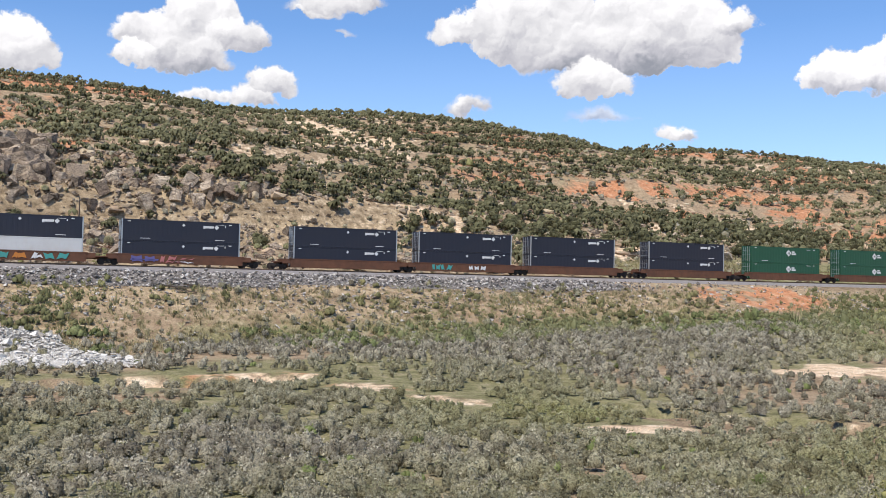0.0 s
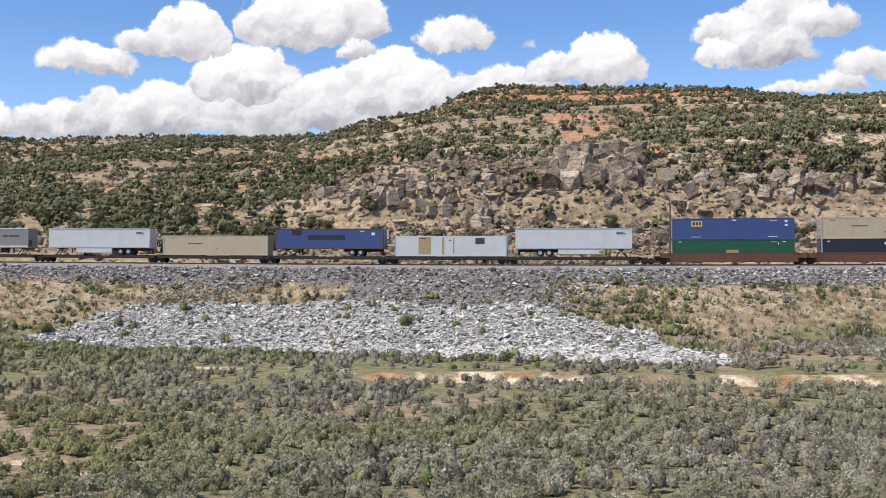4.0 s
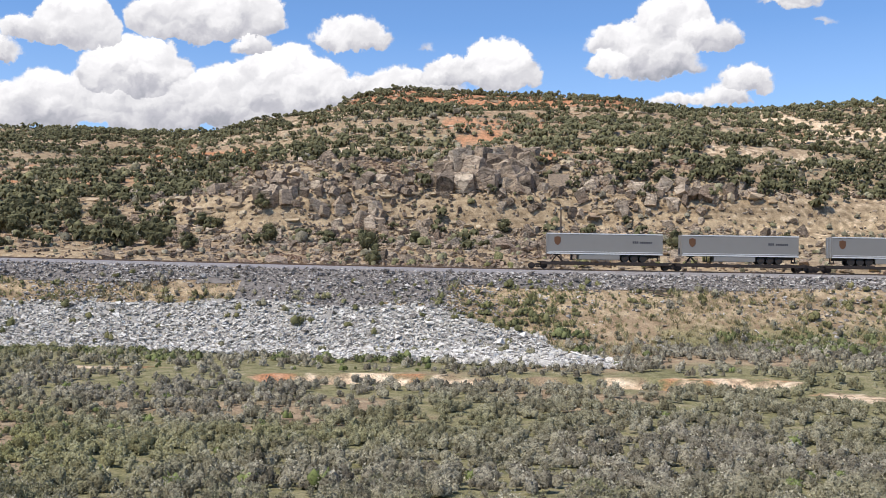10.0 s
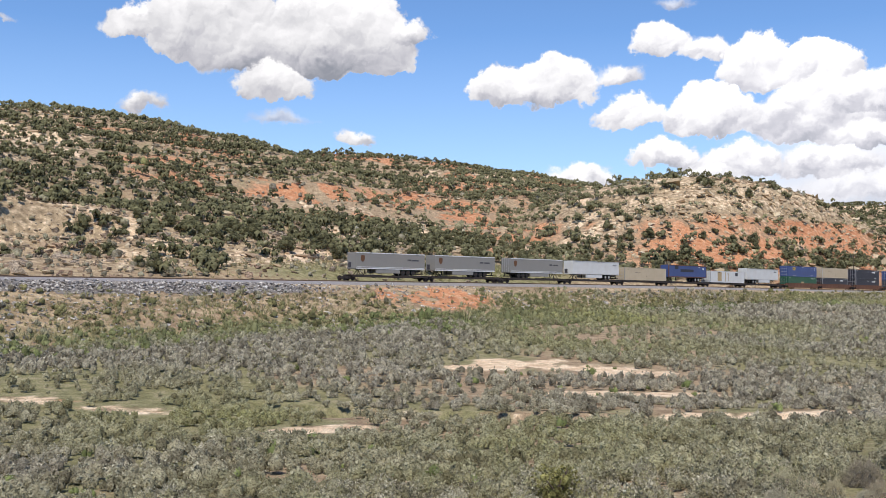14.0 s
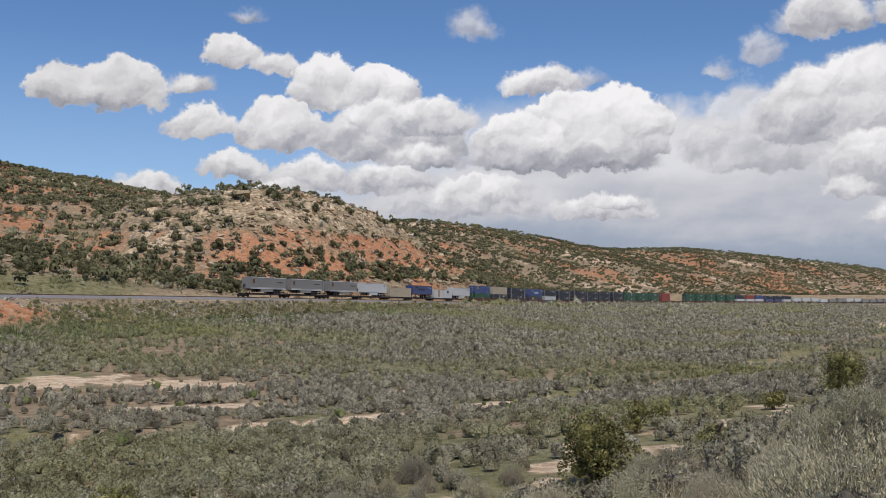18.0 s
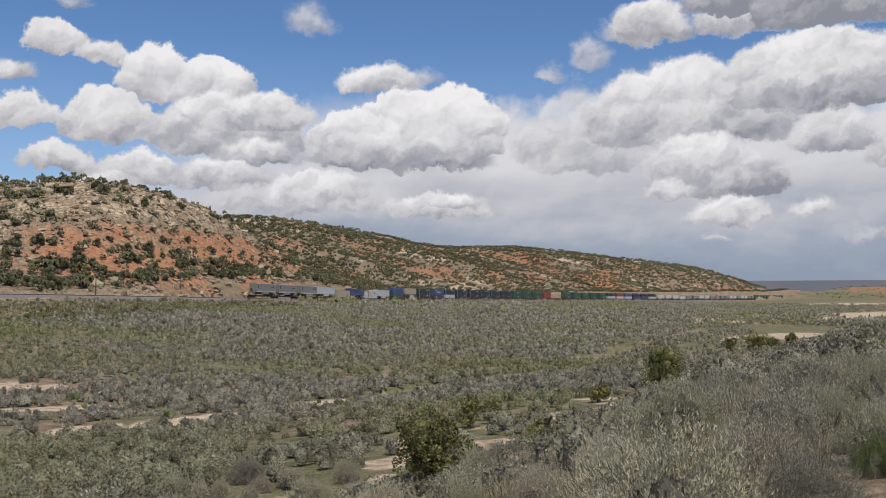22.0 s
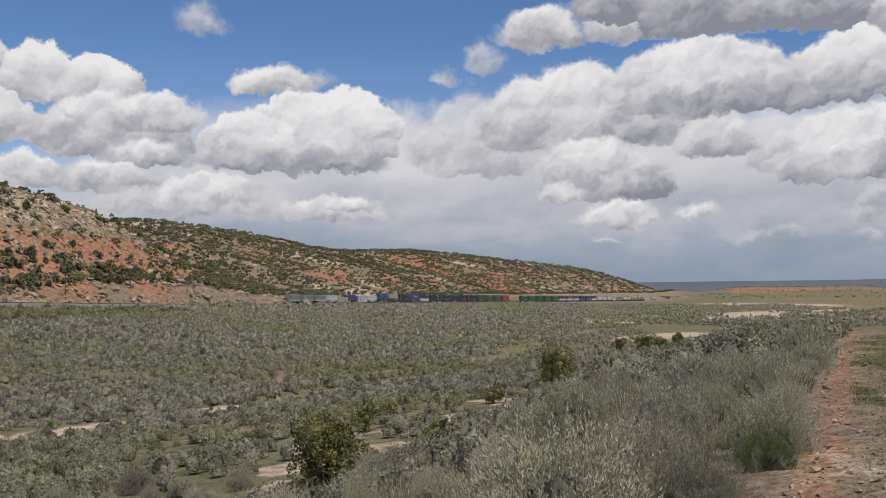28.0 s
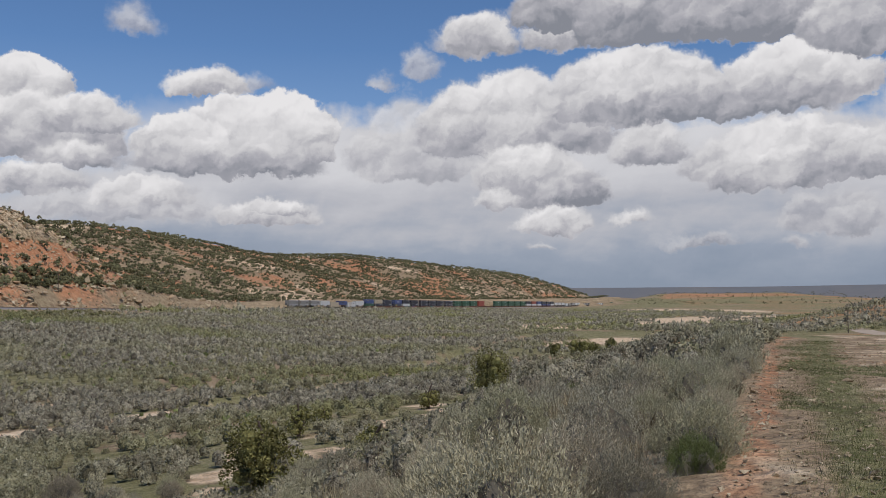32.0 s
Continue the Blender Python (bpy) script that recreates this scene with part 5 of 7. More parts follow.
FAN_STONE = stone_material("fan_stone", (0.22, 0.203, 0.178), (0.57, 0.535, 0.47), (0.86, 0.82, 0.74))
BANK_STONE = stone_material("bank_stone", (0.09, 0.081, 0.073), (0.28, 0.25, 0.22), (0.74, 0.69, 0.62))
CLIFF_STONE = stone_material("cliff_stone", (0.14, 0.108, 0.078), (0.34, 0.268, 0.195), (0.57, 0.475, 0.36), (0.33, 0.21, 0.14), 0.06, (1.6, 1.6, 4.5))
PALE_STONE = stone_material("pale_stone", (0.24, 0.175, 0.11), (0.44, 0.345, 0.215), (0.64, 0.535, 0.37), (0.50, 0.31, 0.18), 0.05)
FAN_HIGH = [119.5, 127.2, 127.6, 126.8, 121, 98]


def in_fan(u, v):
    w = 2.2 * (fbm(u, v, 5, 3, 131) - 0.5)
    low = np.interp(u, FAN_U, FAN_LOW)
    high = np.interp(u, [-72, -61, -33, -7, 7, 15], FAN_HIGH)
    return (v + w > low) & (v + w < high) & (u > -72) & (u < 15)


def make_riprap():
    n = 78000
    u, v = rng.uniform(-73, 16, n), rng.uniform(96, 128, n)
    k = in_fan(u, v)
    u, v = u[k][:17000], v[k][:17000]
    size = rng.lognormal(-0.88, 0.36, len(u))
    order = np.argsort(v + 6 * (size < 0.55))
    fan = tagged(new("rock_fan"), "pale grey broken rock dumped down the embankment", "rubble", kind="stuff")
    first = order[:280]
    meshes = [mesh_of("stone", P, T, FAN_STONE) for P, T in STONES]
    x, y = to_xy(u, v)
    z = ground_z(u, v)
    for i in first:
        ob = new("stone", meshes[i % len(meshes)])
        ob.parent = fan
        ob.matrix_basis = pose(x[i], y[i], z[i] + 0.06 + 0.22 * size[i], rng.normal(0, 20), rng.normal(0, 20), rng.uniform(0, 360)) @ Matrix.Scale(size[i], 4)
    rest_ = order[280:]
    V, F = joined(PEBBLES, x[rest_], y[rest_], z[rest_] + 0.06 + 0.22 * size[rest_], size[rest_], 0.4)
    part("rubble", mesh_of("rubble", V, F, FAN_STONE), None, fan)
    tagged(fan.children[-1], kind="stuff")
    n = 58000
    u, d = rng.uniform(-170, 135, n), rng.uniform(-17, -5.4, n)
    v = track_v(u) + d
    spill = step(u, -34, -22) * (1 - step(u, -4, 6)) + 0.8 * step(u, -62, -56) * (1 - step(u, -50, -44))
    dens = np.where(np.abs(u - 5) < 95, 0.95, 0.6) * (1 - 0.93 * step(-d + 3 * (fbm(u, v, 7, 3, 134) - 0.5), 9.6, 11.6) * (1 - np.clip(spill, 0, 1))) * (1 - 0.9 * step(u, 86, 100))
    k = (rng.uniform(0, 1, n) < dens) & ~in_fan(u, v)
    u, v = u[k], v[k]
    strew("bank_rubble", PEBBLES, u, v, rng.lognormal(-1.22, 0.40, len(u)), BANK_STONE, "grey broken rock on the railway embankment", "rubble", 0.36, 0.4)
    n = 9000
    u, d = rng.uniform(-160, 260, n), rng.uniform(-27, -10, n)
    k = rng.uniform(0, 1, n) < 0.22 + 0.9 * step(fbm(u, d, 9, 3, 135), 0.46, 0.6)
    u, d = u[k], d[k]
    n, v = len(u), track_v(u) + d
    strew("loose_stones", STONES, u, v, rng.lognormal(-1.0, 0.5, n), BANK_STONE, "loose grey stones in the grass of the embankment", "rubble", 0.05, 0.4)


def block(seed, tall=1.0, cuts=9):
    """A jointed sandstone block about one metre across, split and chipped."""
    r = random.Random(seed)
    bm = blocks((-0.5, -0.42, -0.5 * tall, 0.5, 0.42, 0.5 * tall))
    for k in range(cuts):
        n = Vector((r.gauss(0, 1), r.gauss(0, 1), r.gauss(0, 0.7))).normalized()
        reach = 0.5 * (abs(n.x) + abs(n.y) * 0.84 + abs(n.z) * tall) * r.uniform(0.5, 0.8) * (1.0 if cuts > 8 else 1.12)
        cut = bmesh.ops.bisect_plane(bm, geom=bm.verts[:] + bm.edges[:] + bm.faces[:], plane_co=n * reach, plane_no=n, clear_outer=True)
        bmesh.ops.holes_fill(bm, edges=[e for e in cut["geom_cut"] if isinstance(e, bmesh.types.BMEdge)])
    bmesh.ops.subdivide_edges(bm, edges=bm.edges[:], cuts=1)
    bmesh.ops.triangulate(bm, faces=bm.faces[:])
    for v in bm.verts:
        v.co += 0.05 * noise.noise_vector(v.co * 3.1 + Vector((seed, 0, 0)))
    bm.verts.index_update()
    V = np.array([v.co[:] for v in bm.verts])
    F = np.array([[v.index for v in f.verts] for f in bm.faces])
    bm.free()
    return V, F


def make_cliff():
    """Broken rock face and boulders above the railway."""
    r = np.random.default_rng(12)
    meshes = [mesh_of("boulder", *block(90 + k, 0.7 + 0.10 * k), CLIFF_STONE) for k in range(10)]
    # boulders half sunk in the slope
    for k in range(330):
        u, d = r.normal(-6, 30), r.uniform(16, 78)
        size = float(np.clip(r.lognormal(0.25, 0.45), 0.7, 3.4)) * (1.0 if d > 38 else 0.75)
        if abs(u + 1) < 13 and 58 < d < 86:
            continue
        v = float(track_v(u)) + d
        x, y = to_xy(u, v)
        ob = tagged(new("boulder", meshes[k % 10]), "weathered grey-brown sandstone boulder on the hillside", "boulder", "boulders of the outcrop")
        ob.matrix_basis = pose(x, y, float(ground_z(u, v)) + size * 0.12, r.normal(0, 20), r.normal(0, 20), r.uniform(0, 360)) @ Matrix.Scale(size, 4)
    # crags: heaps of large split blocks that lean on one another
    slabs = [mesh_of("rock_mass", *block(110 + k, 0.75 + 0.09 * k, 8), CLIFF_STONE) for k in range(10)]
    for name, words, cu, cd, ru, rd, count, small, large in (
            ("rock_outcrop", "tall jagged outcrop of cracked grey-brown sandstone", 0, 73, 13, 9, 74, 2.4, 5.6),
            ("rock_ledge", "broken grey-brown sandstone ledge below the junipers", -42, 62, 17, 6, 60, 1.0, 2.8),
            ("rock_ledge", "broken grey-brown sandstone ledge below the junipers", -22, 60, 12, 8, 42, 1.0, 3.0),
            ("rock_ledge", "low broken ledge of pale sandstone", 34, 66, 20, 5, 46, 1.3, 3.2),
            ("rock_ledge", "low sandstone ledge above the railway cutting", 12, 30, 12, 6, 30, 1.2, 3.4)):
        mass = tagged(new(name), words, "rock outcrop")
        for k in range(count):
            u, d = cu + ru * float(np.clip(r.normal(0, 0.55), -1.2, 1.2)), cd + rd * float(r.uniform(-1, 1))
            near = max(0.0, 1 - ((u - cu) / ru) ** 2 * 0.7)
            size = (small + (large - small) * float(r.uniform()) ** 1.6) * (0.55 + 0.45 * near)
            v = float(track_v(u)) + d
            x, y = to_xy(u, v)
            ob = new("rock_mass", slabs[int(r.integers(0, 10))])
            ob.parent = mass
            lift = size * (0.12 + 0.38 * near * float(r.uniform()))
            ob.matrix_basis = pose(x, y, float(ground_z(u, v)) + lift, r.normal(0, 16), r.normal(0, 16), r.uniform(0, 360)) @ Matrix.Diagonal((size * r.uniform(0.8, 1.3), size * r.uniform(0.8, 1.2), size * r.uniform(0.7, 1.25), 1))
    n = 24000
    u, d = np.where(r.uniform(0, 1, n) < 0.7, r.normal(-6, 34, n), r.uniform(-80, 150, n)), r.uniform(8, 92, n)
    v = track_v(u) + d
    dens = 0.5 + 0.5 * step(d, 26, 46) * (1 - step(d, 80, 92))
    k = r.uniform(0, 1, n) < dens * (0.35 + fbm(u, v, 10, 3, 141))
    u, v = u[k], v[k]
    strew("scree", STONES + [stone(120 + q, 11, 1.3) for q in range(5)], u, v, r.lognormal(-0.45, 0.5, len(u)), CLIFF_STONE, "broken grey-brown sandstone below the outcrop", "rocks", 0.1, 0.35)
    # ledges and stones over the rest of the hill
    n = 11000
    u, d = r.uniform(-420, 640, n), r.uniform(9, 330, n)
    v = track_v(u) + d
    w = fbm(u, v, 30, 3, 151)
    bed = ((land(u, v) + 7 * fbm(u, v, 40, 2, 152)) / 7.0) % 1.0
    dens = step(w, 0.40, 0.62) * 0.35 + 0.05 + 0.75 * (bed < 0.22)
    pale = blob(u, v, 82, 205, 34, 34) * 0.6 + 0.6 * blob(u, v, 335, 225, 80, 30)
    k = (r.uniform(0, 1, n) < dens + pale) & (v < np.interp(u, G, HV) + 5)
    u, v = u[k], v[k]
    strew("hill_rocks", [stone(140 + q, 12, 0.62) for q in range(6)], u, v, r.lognormal(-0.05, 0.55, len(u)), PALE_STONE, "pale sandstone ledges and stones on the hill", "rocks", 0.06, 0.25)


def make_talus():
    """Fallen stones at the foot of the red headland."""
    r = np.random.default_rng(78)
    n = 5200
    u, d = r.uniform(240, 520, n), 6 + 58 * r.uniform(0, 1, n) ** 1.4
    v = track_v(u) + d
    k = fbm(u, v, 14, 3, 155) > 0.42
    strew("talus", PEBBLES, u[k], v[k], r.lognormal(0.12, 0.5, int(k.sum())), PALE_STONE, "pale fallen stones at the foot of the red slope", "rocks", 0.1, 0.3)


def make_gravel():
    """Grey spalls that lie under the larger stones of the bank and of the fan."""
    for name, words, spot, mat in (
            ("bank_gravel", "grey gravel covering the upper railway embankment", False, coat("bank_gravel", (0.235, 0.208, 0.182), 0.95, 0, 0.7, 1.1, (0.10, 0.09, 0.082), 0.05)),
            ("fan_gravel", "pale grey gravel under the dumped rock", True, coat("fan_gravel", (0.42, 0.395, 0.35), 0.95, 0, 0.7, 1.1, (0.17, 0.16, 0.148), 0.05))):
        us = np.arange(-74, 17, 0.9) if spot else np.arange(-170, 136, 1.2)
        vs = np.arange(96, 128.5, 0.9) if spot else np.arange(125.5, 137.4, 0.9)
        U, V = np.meshgrid(us, vs, indexing="ij")
        d = V - track_v(U)
        edge = 3.0 * (fbm(U, V, 6, 3, 133) - 0.5)
        keep = in_fan(U, V) if spot else (-d < np.where(np.abs(U + 19) < 14, 17, 11.0) + edge) & ~in_fan(U, V) & (U < 92 + 8 * edge)
        n, m = U.shape
        i = (np.arange(n - 1)[:, None] * m + np.arange(m - 1)[None, :])[keep[:-1, :-1]].ravel()
        x, y = to_xy(U, V)
        P = np.stack([x, y, ground_z(U, V) + 0.06], -1).reshape(-1, 3)
        faces = np.stack([i, i + m, i + m + 1, i + 1], 1)
        used, back = np.unique(faces, return_inverse=True)
        tagged(new(name, mesh_of(name, P[used], back.reshape(faces.shape), mat, True)), words, "gravel", kind="stuff")


def make_ledges():
    """Beds of pale sandstone that break out of the hill in level runs."""
    r = np.random.default_rng(77)
    us, ds = np.arange(-400, 440, 1.9), np.arange(9, 330, 1.5)
    U, D = np.meshgrid(us, ds, indexing="ij")
    Z = land(U, track_v(U) + D)
    found = []
    for level in np.arange(3.0, 86, 2.3):
        lev = level + 6 * (fbm(us, 0 * us + level, 60, 2, 153) - 0.5)
        over = Z > lev[:, None]
        j = np.argmax(over, 1)
        red = (us > 240) & (us < 430) & (level < 18)
        k = (j > 0) & (fbm(us, 0 * us + 9.3 * level, 26, 3, 154) > np.where(red, 0.70, 0.585)) & (r.uniform(0, 1, len(us)) < 0.75)
        found.append(np.stack([us[k] + r.normal(0, 0.7, k.sum()), ds[j[k]] + r.normal(0, 0.5, k.sum())], 1))
    found = np.concatenate(found)
    u, v = found[:, 0], track_v(found[:, 0]) + found[:, 1]
    k = seen(u, v) & (v < np.interp(u, G, HV) - 4)
    u, v = u[k], v[k]
    n = len(u)
    shapes = [stone(160 + q, 14, 1.3) for q in range(8)]
    turn = radians(24.5) + r.normal(0, 0.3, n)
    x, y = to_xy(u, v)
    z = ground_z(u, v) + 0.1
    size = np.stack([r.lognormal(0.55, 0.40, n), r.uniform(1.2, 2.6, n), r.lognormal(-0.05, 0.35, n)], -1)
    V, T, base = [], [], 0
    for i in range(n):
        P, Q = shapes[i % 8]
        p = P * size[i]
        c, q = math.cos(turn[i]), math.sin(turn[i])
        V.append(np.stack([x[i] + p[:, 0] * c - p[:, 1] * q, y[i] + p[:, 0] * q + p[:, 1] * c, z[i] + p[:, 2]], -1))
        T.append(Q + base)
        base += len(P)
    tagged(new("sandstone_ledges", mesh_of("ledges", np.concatenate(V), np.concatenate(T), LEDGE_STONE)), "broken ledges of pale sandstone along the hill", "rocks", kind="stuff")


LEDGE_STONE = stone_material("ledge_stone", (0.20, 0.15, 0.098), (0.40, 0.315, 0.20), (0.60, 0.495, 0.335), (0.52, 0.345, 0.22), 0.05)
make_riprap()
make_gravel()
make_talus()
make_cliff()
make_ledges()

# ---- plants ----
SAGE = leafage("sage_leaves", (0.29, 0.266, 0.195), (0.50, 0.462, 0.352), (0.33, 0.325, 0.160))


def clump_material():
    """The inner mass of a sagebrush: leaves and twigs too small to tell apart, inner shade put into the colour."""
    mat, nt, nodes, links, bsdf = nodes_of("sage_clump")
    geo = nodes.new("ShaderNodeNewGeometry")
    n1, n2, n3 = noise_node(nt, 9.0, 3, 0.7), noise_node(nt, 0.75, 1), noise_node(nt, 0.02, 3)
    # darker than the leaves, with dark flecks for shade between the twigs
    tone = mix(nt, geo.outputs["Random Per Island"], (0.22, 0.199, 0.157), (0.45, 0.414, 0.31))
    green = math_node(nt, "MULTIPLY", math_node(nt, "SUBTRACT", n3.outputs["Fac"], 0.45, clamp=True), 5.0, clamp=True)
    tone = mix(nt, green, tone, (0.30, 0.295, 0.130))
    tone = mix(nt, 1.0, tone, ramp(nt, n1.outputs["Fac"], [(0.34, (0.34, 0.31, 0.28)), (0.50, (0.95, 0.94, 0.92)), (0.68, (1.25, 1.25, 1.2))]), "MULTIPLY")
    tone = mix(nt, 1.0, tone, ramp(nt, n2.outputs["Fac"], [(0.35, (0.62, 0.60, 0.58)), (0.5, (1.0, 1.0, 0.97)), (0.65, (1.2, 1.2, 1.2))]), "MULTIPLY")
    links.new(tone, bsdf.inputs["Base Color"])
    bsdf.inputs["Roughness"].default_value = 0.9
    bsdf.inputs["Specular IOR Level"].default_value = 0.1
    bump(nt, bsdf, n1.outputs["Fac"], 1.0, 0.22)
    return mat


SAGE_CLUMP = clump_material()
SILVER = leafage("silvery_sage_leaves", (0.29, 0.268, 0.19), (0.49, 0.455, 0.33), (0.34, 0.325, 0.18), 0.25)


def bush_material():
    """Sage leaves, each bush of a tone of its own."""
    mat, nt, nodes, links, bsdf = nodes_of("bush_leaves")
    geo, info = nodes.new("ShaderNodeNewGeometry"), nodes.new("ShaderNodeObjectInfo")
    tone = ramp(nt, info.outputs["Random"], [(0.0, (0.36, 0.325, 0.23)), (0.3, (0.63, 0.58, 0.425)), (0.55, (0.48, 0.455, 0.28)), (0.8, (0.67, 0.585, 0.41)), (1.0, (0.32, 0.275, 0.205))])
    col = mix(nt, geo.outputs["Random Per Island"], mix(nt, 1.0, tone, (0.66, 0.66, 0.64), "MULTIPLY"), tone)
    links.new(col, bsdf.inputs["Base Color"])
    bsdf.inputs["Roughness"].default_value = 0.8
    bsdf.inputs["Specular IOR Level"].default_value = 0.2
    return mat


BUSH = bush_material()
GRASS = leafage("bunch_grass", (0.30, 0.265, 0.135), (0.52, 0.455, 0.265), (0.30, 0.29, 0.13))
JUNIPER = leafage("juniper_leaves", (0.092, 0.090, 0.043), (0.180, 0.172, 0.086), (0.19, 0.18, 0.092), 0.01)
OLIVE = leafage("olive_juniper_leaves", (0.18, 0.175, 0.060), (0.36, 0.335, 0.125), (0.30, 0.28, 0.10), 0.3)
BARK = coat("juniper_bark", (0.14, 0.10, 0.075), 0.95, 0, 0.4, 6, (0.05, 0.04, 0.03), 0.03)


def leaves(centres, normals, leaf, r, flat=1.0, spread=0.5):
    """Small pointed leaves at given places, pointing outwards."""
    n = len(centres)
    out = normals + r.normal(0, spread, (n, 3))
    out /= np.linalg.norm(out, axis=1, keepdims=True)
    side = np.cross(out, r.normal(0, 1, (n, 3)))
    side /= np.maximum(np.linalg.norm(side, axis=1, keepdims=True), 1e-6)
    ln = leaf * r.uniform(0.65, 1.35, (n, 1))
    P = np.stack([centres - side * ln * 0.5 * flat - out * ln * 0.3, centres + side * ln * 0.5 * flat - out * ln * 0.3, centres + out * ln * 0.8], 1)
    return P.reshape(-1, 3), np.arange(n * 3).reshape(-1, 3)


ICO_V = np.array([(0, 0, 1)] + [(0.894 * math.cos(k * 1.2566), 0.894 * math.sin(k * 1.2566), 0.447) for k in range(5)] + [(0.894 * math.cos(k * 1.2566 + 0.628), 0.894 * math.sin(k * 1.2566 + 0.628), -0.447) for k in range(5)] + [(0, 0, -1)])
ICO_F = np.array([(0, k + 1, (k + 1) % 5 + 1) for k in range(5)] + [(k + 1, k + 6, (k + 1) % 5 + 1) for k in range(5)] + [((k + 1) % 5 + 1, k + 6, (k + 1) % 5 + 6) for k in range(5)] + [(11, (k + 1) % 5 + 6, k + 6) for k in range(5)])


def juniper_shape(seed, per_lobe, leaf, lobes=9, radius=1.75, height=3.4, core=0.8):
    """A crown of several uneven lobes over a short trunk: a ragged body in each lobe and leaves round it."""
    r = np.random.default_rng(seed)
    V, F, base = [], [], 0
    for k in range(lobes):
        a, rr = k * 2.4 + r.uniform(0, 1), radius * r.uniform(0.15, 0.72)
        z = height * r.uniform(0.16, 0.74) * (1.15 - 0.5 * rr / radius)
        size = radius * r.uniform(0.36, 0.62)
        mid = np.array([math.cos(a) * rr, math.sin(a) * rr, z])
        N = r.normal(0, 1, (per_lobe, 3))
        N /= np.linalg.norm(N, axis=1, keepdims=True)
        C = mid + N * size * r.uniform(0.75, 1.08, (per_lobe, 1)) * np.array([1, 1, 1.05])
        P, T = leaves(C, N + np.array([0, 0, 0.15]), leaf * 0.7, r, 1.3, 0.45)
        V += [P, mid + ICO_V * size * core * r.uniform(0.72, 1.12, (12, 1))]
        F += [T + base, (ICO_F if per_lobe > 40 else ICO_F[:10]) + base + len(P)]
        base += len(P) + 12
    return np.concatenate(V), np.concatenate(F)


def sage_shape(seed, lobes, leaf_count, leaf, radius=0.50, height=0.56, sides=15):
    """A rounded sagebrush: inner lumps under many narrow upright leaves. Gives points, faces and which faces are lumps.
    """
    r = np.random.default_rng(seed)
    V, F, W, base = [], [], [], 0
    for k in range(lobes):
        a, rr = k * 2.4 + r.uniform(0, 1), radius * (r.uniform(0.3, 0.7) if k else 0.1) * (lobes > 1)
        size = radius * (r.uniform(0.45, 0.66) if lobes > 1 else 0.9)
        tall = size * height / radius * r.uniform(0.9, 1.3)
        mid = np.array([math.cos(a) * rr, math.sin(a) * rr, tall * 0.7])
        stretch = np.array([size, size, tall])
        N = r.normal(0, 1, (leaf_count, 3)) + np.array([0, 0, 0.45])
        N /= np.linalg.norm(N, axis=1, keepdims=True)
        P, T = leaves(mid + N * stretch * r.uniform(0.72, 1.1, (leaf_count, 1)), 0.8 * N + np.array([0, 0, 0.6]), leaf, r, 0.85, 0.9)
        V += [P, mid + ICO_V * stretch * 0.86 * r.uniform(0.7, 1.1, (12, 1))]
        F += [T + base, ICO_F[:sides] + base + len(P)]
        W += [np.zeros(len(T), int), np.ones(sides, int)]
        base += len(P) + 12
    return np.concatenate(V), np.concatenate(F), np.concatenate(W)


def strew_sage(name, shapes, u, v, size, mat, label, inner=None, category="sagebrush"):
    """Brush over the land, leaves and the mass inside them in one mesh."""
    kind = rng.integers(0, len(shapes), len(u))
    ob = strew(name, [t[:2] for t in shapes], u, v, size, mat, label, category, kind=kind)
    ob.data.materials.append(inner or SAGE_CLUMP)
    inner_faces = np.concatenate([np.tile(t[2], int((kind == k).sum())) for k, t in enumerate(shapes)])
    ob.data.polygons.foreach_set("material_index", inner_faces.astype(np.int32))
    ob.data.polygons.foreach_set("use_smooth", inner_faces.astype(bool))


def trunk_mesh(seed, height=2.2, radius=0.16, limbs=5):
    r = random.Random(seed)
    bm = bmesh.new()
    top = Vector((r.uniform(-0.3, 0.3), r.uniform(-0.3, 0.3), height))
    mid = Vector((r.uniform(-0.15, 0.15), r.uniform(-0.15, 0.15), height * 0.45))
    rod(bm, (0, 0, -0.3), mid, radius, 7, radius * 0.75)
    rod(bm, mid, top, radius * 0.75, 7, radius * 0.3)
    for k in range(limbs):
        a = k * 2.4 + r.uniform(0, 1)
        start = mid * r.uniform(0.4, 1.0)
        rod(bm, start, start + Vector((math.cos(a) * 0.9, math.sin(a) * 0.9, r.uniform(0.5, 1.1))) * min(1.0, height / 2.4), radius * 0.45, 6, radius * 0.15)
    return bm


def plants_keep(u, v):
    dens = 1.0
    for b in BARE:
        dens = dens * (1 - np.clip((2.4 if b in STREAM_BARE else 1.6) * blob(u, v, b[0], b[1] - 0.5 * b[3], 1.1 * b[2], 1.7 * b[3], b[4]), 0, 1))
    dens = dens * (1 - 0.9 * np.clip(1.7 * blob(u, v, 117, 129.5, 13, 6.0), 0, 1))
    dens = dens * (1 - 0.85 * washed(u, v))
    across, cut = gully(u, v)
    return dens * (1 - pans(u, v)) * (1 - 0.9 * cut * (across > -3.5) * (across < 1.8))


def on_path(u, v):
    """Trodden path and gravel lot on the bluff."""
    c = path_line(u)
    return np.clip(np.clip(1.5 - np.abs(v - c) / 0.5, 0, 1) * (u < 62) + (v < c) * (u < 70), 0, 1)


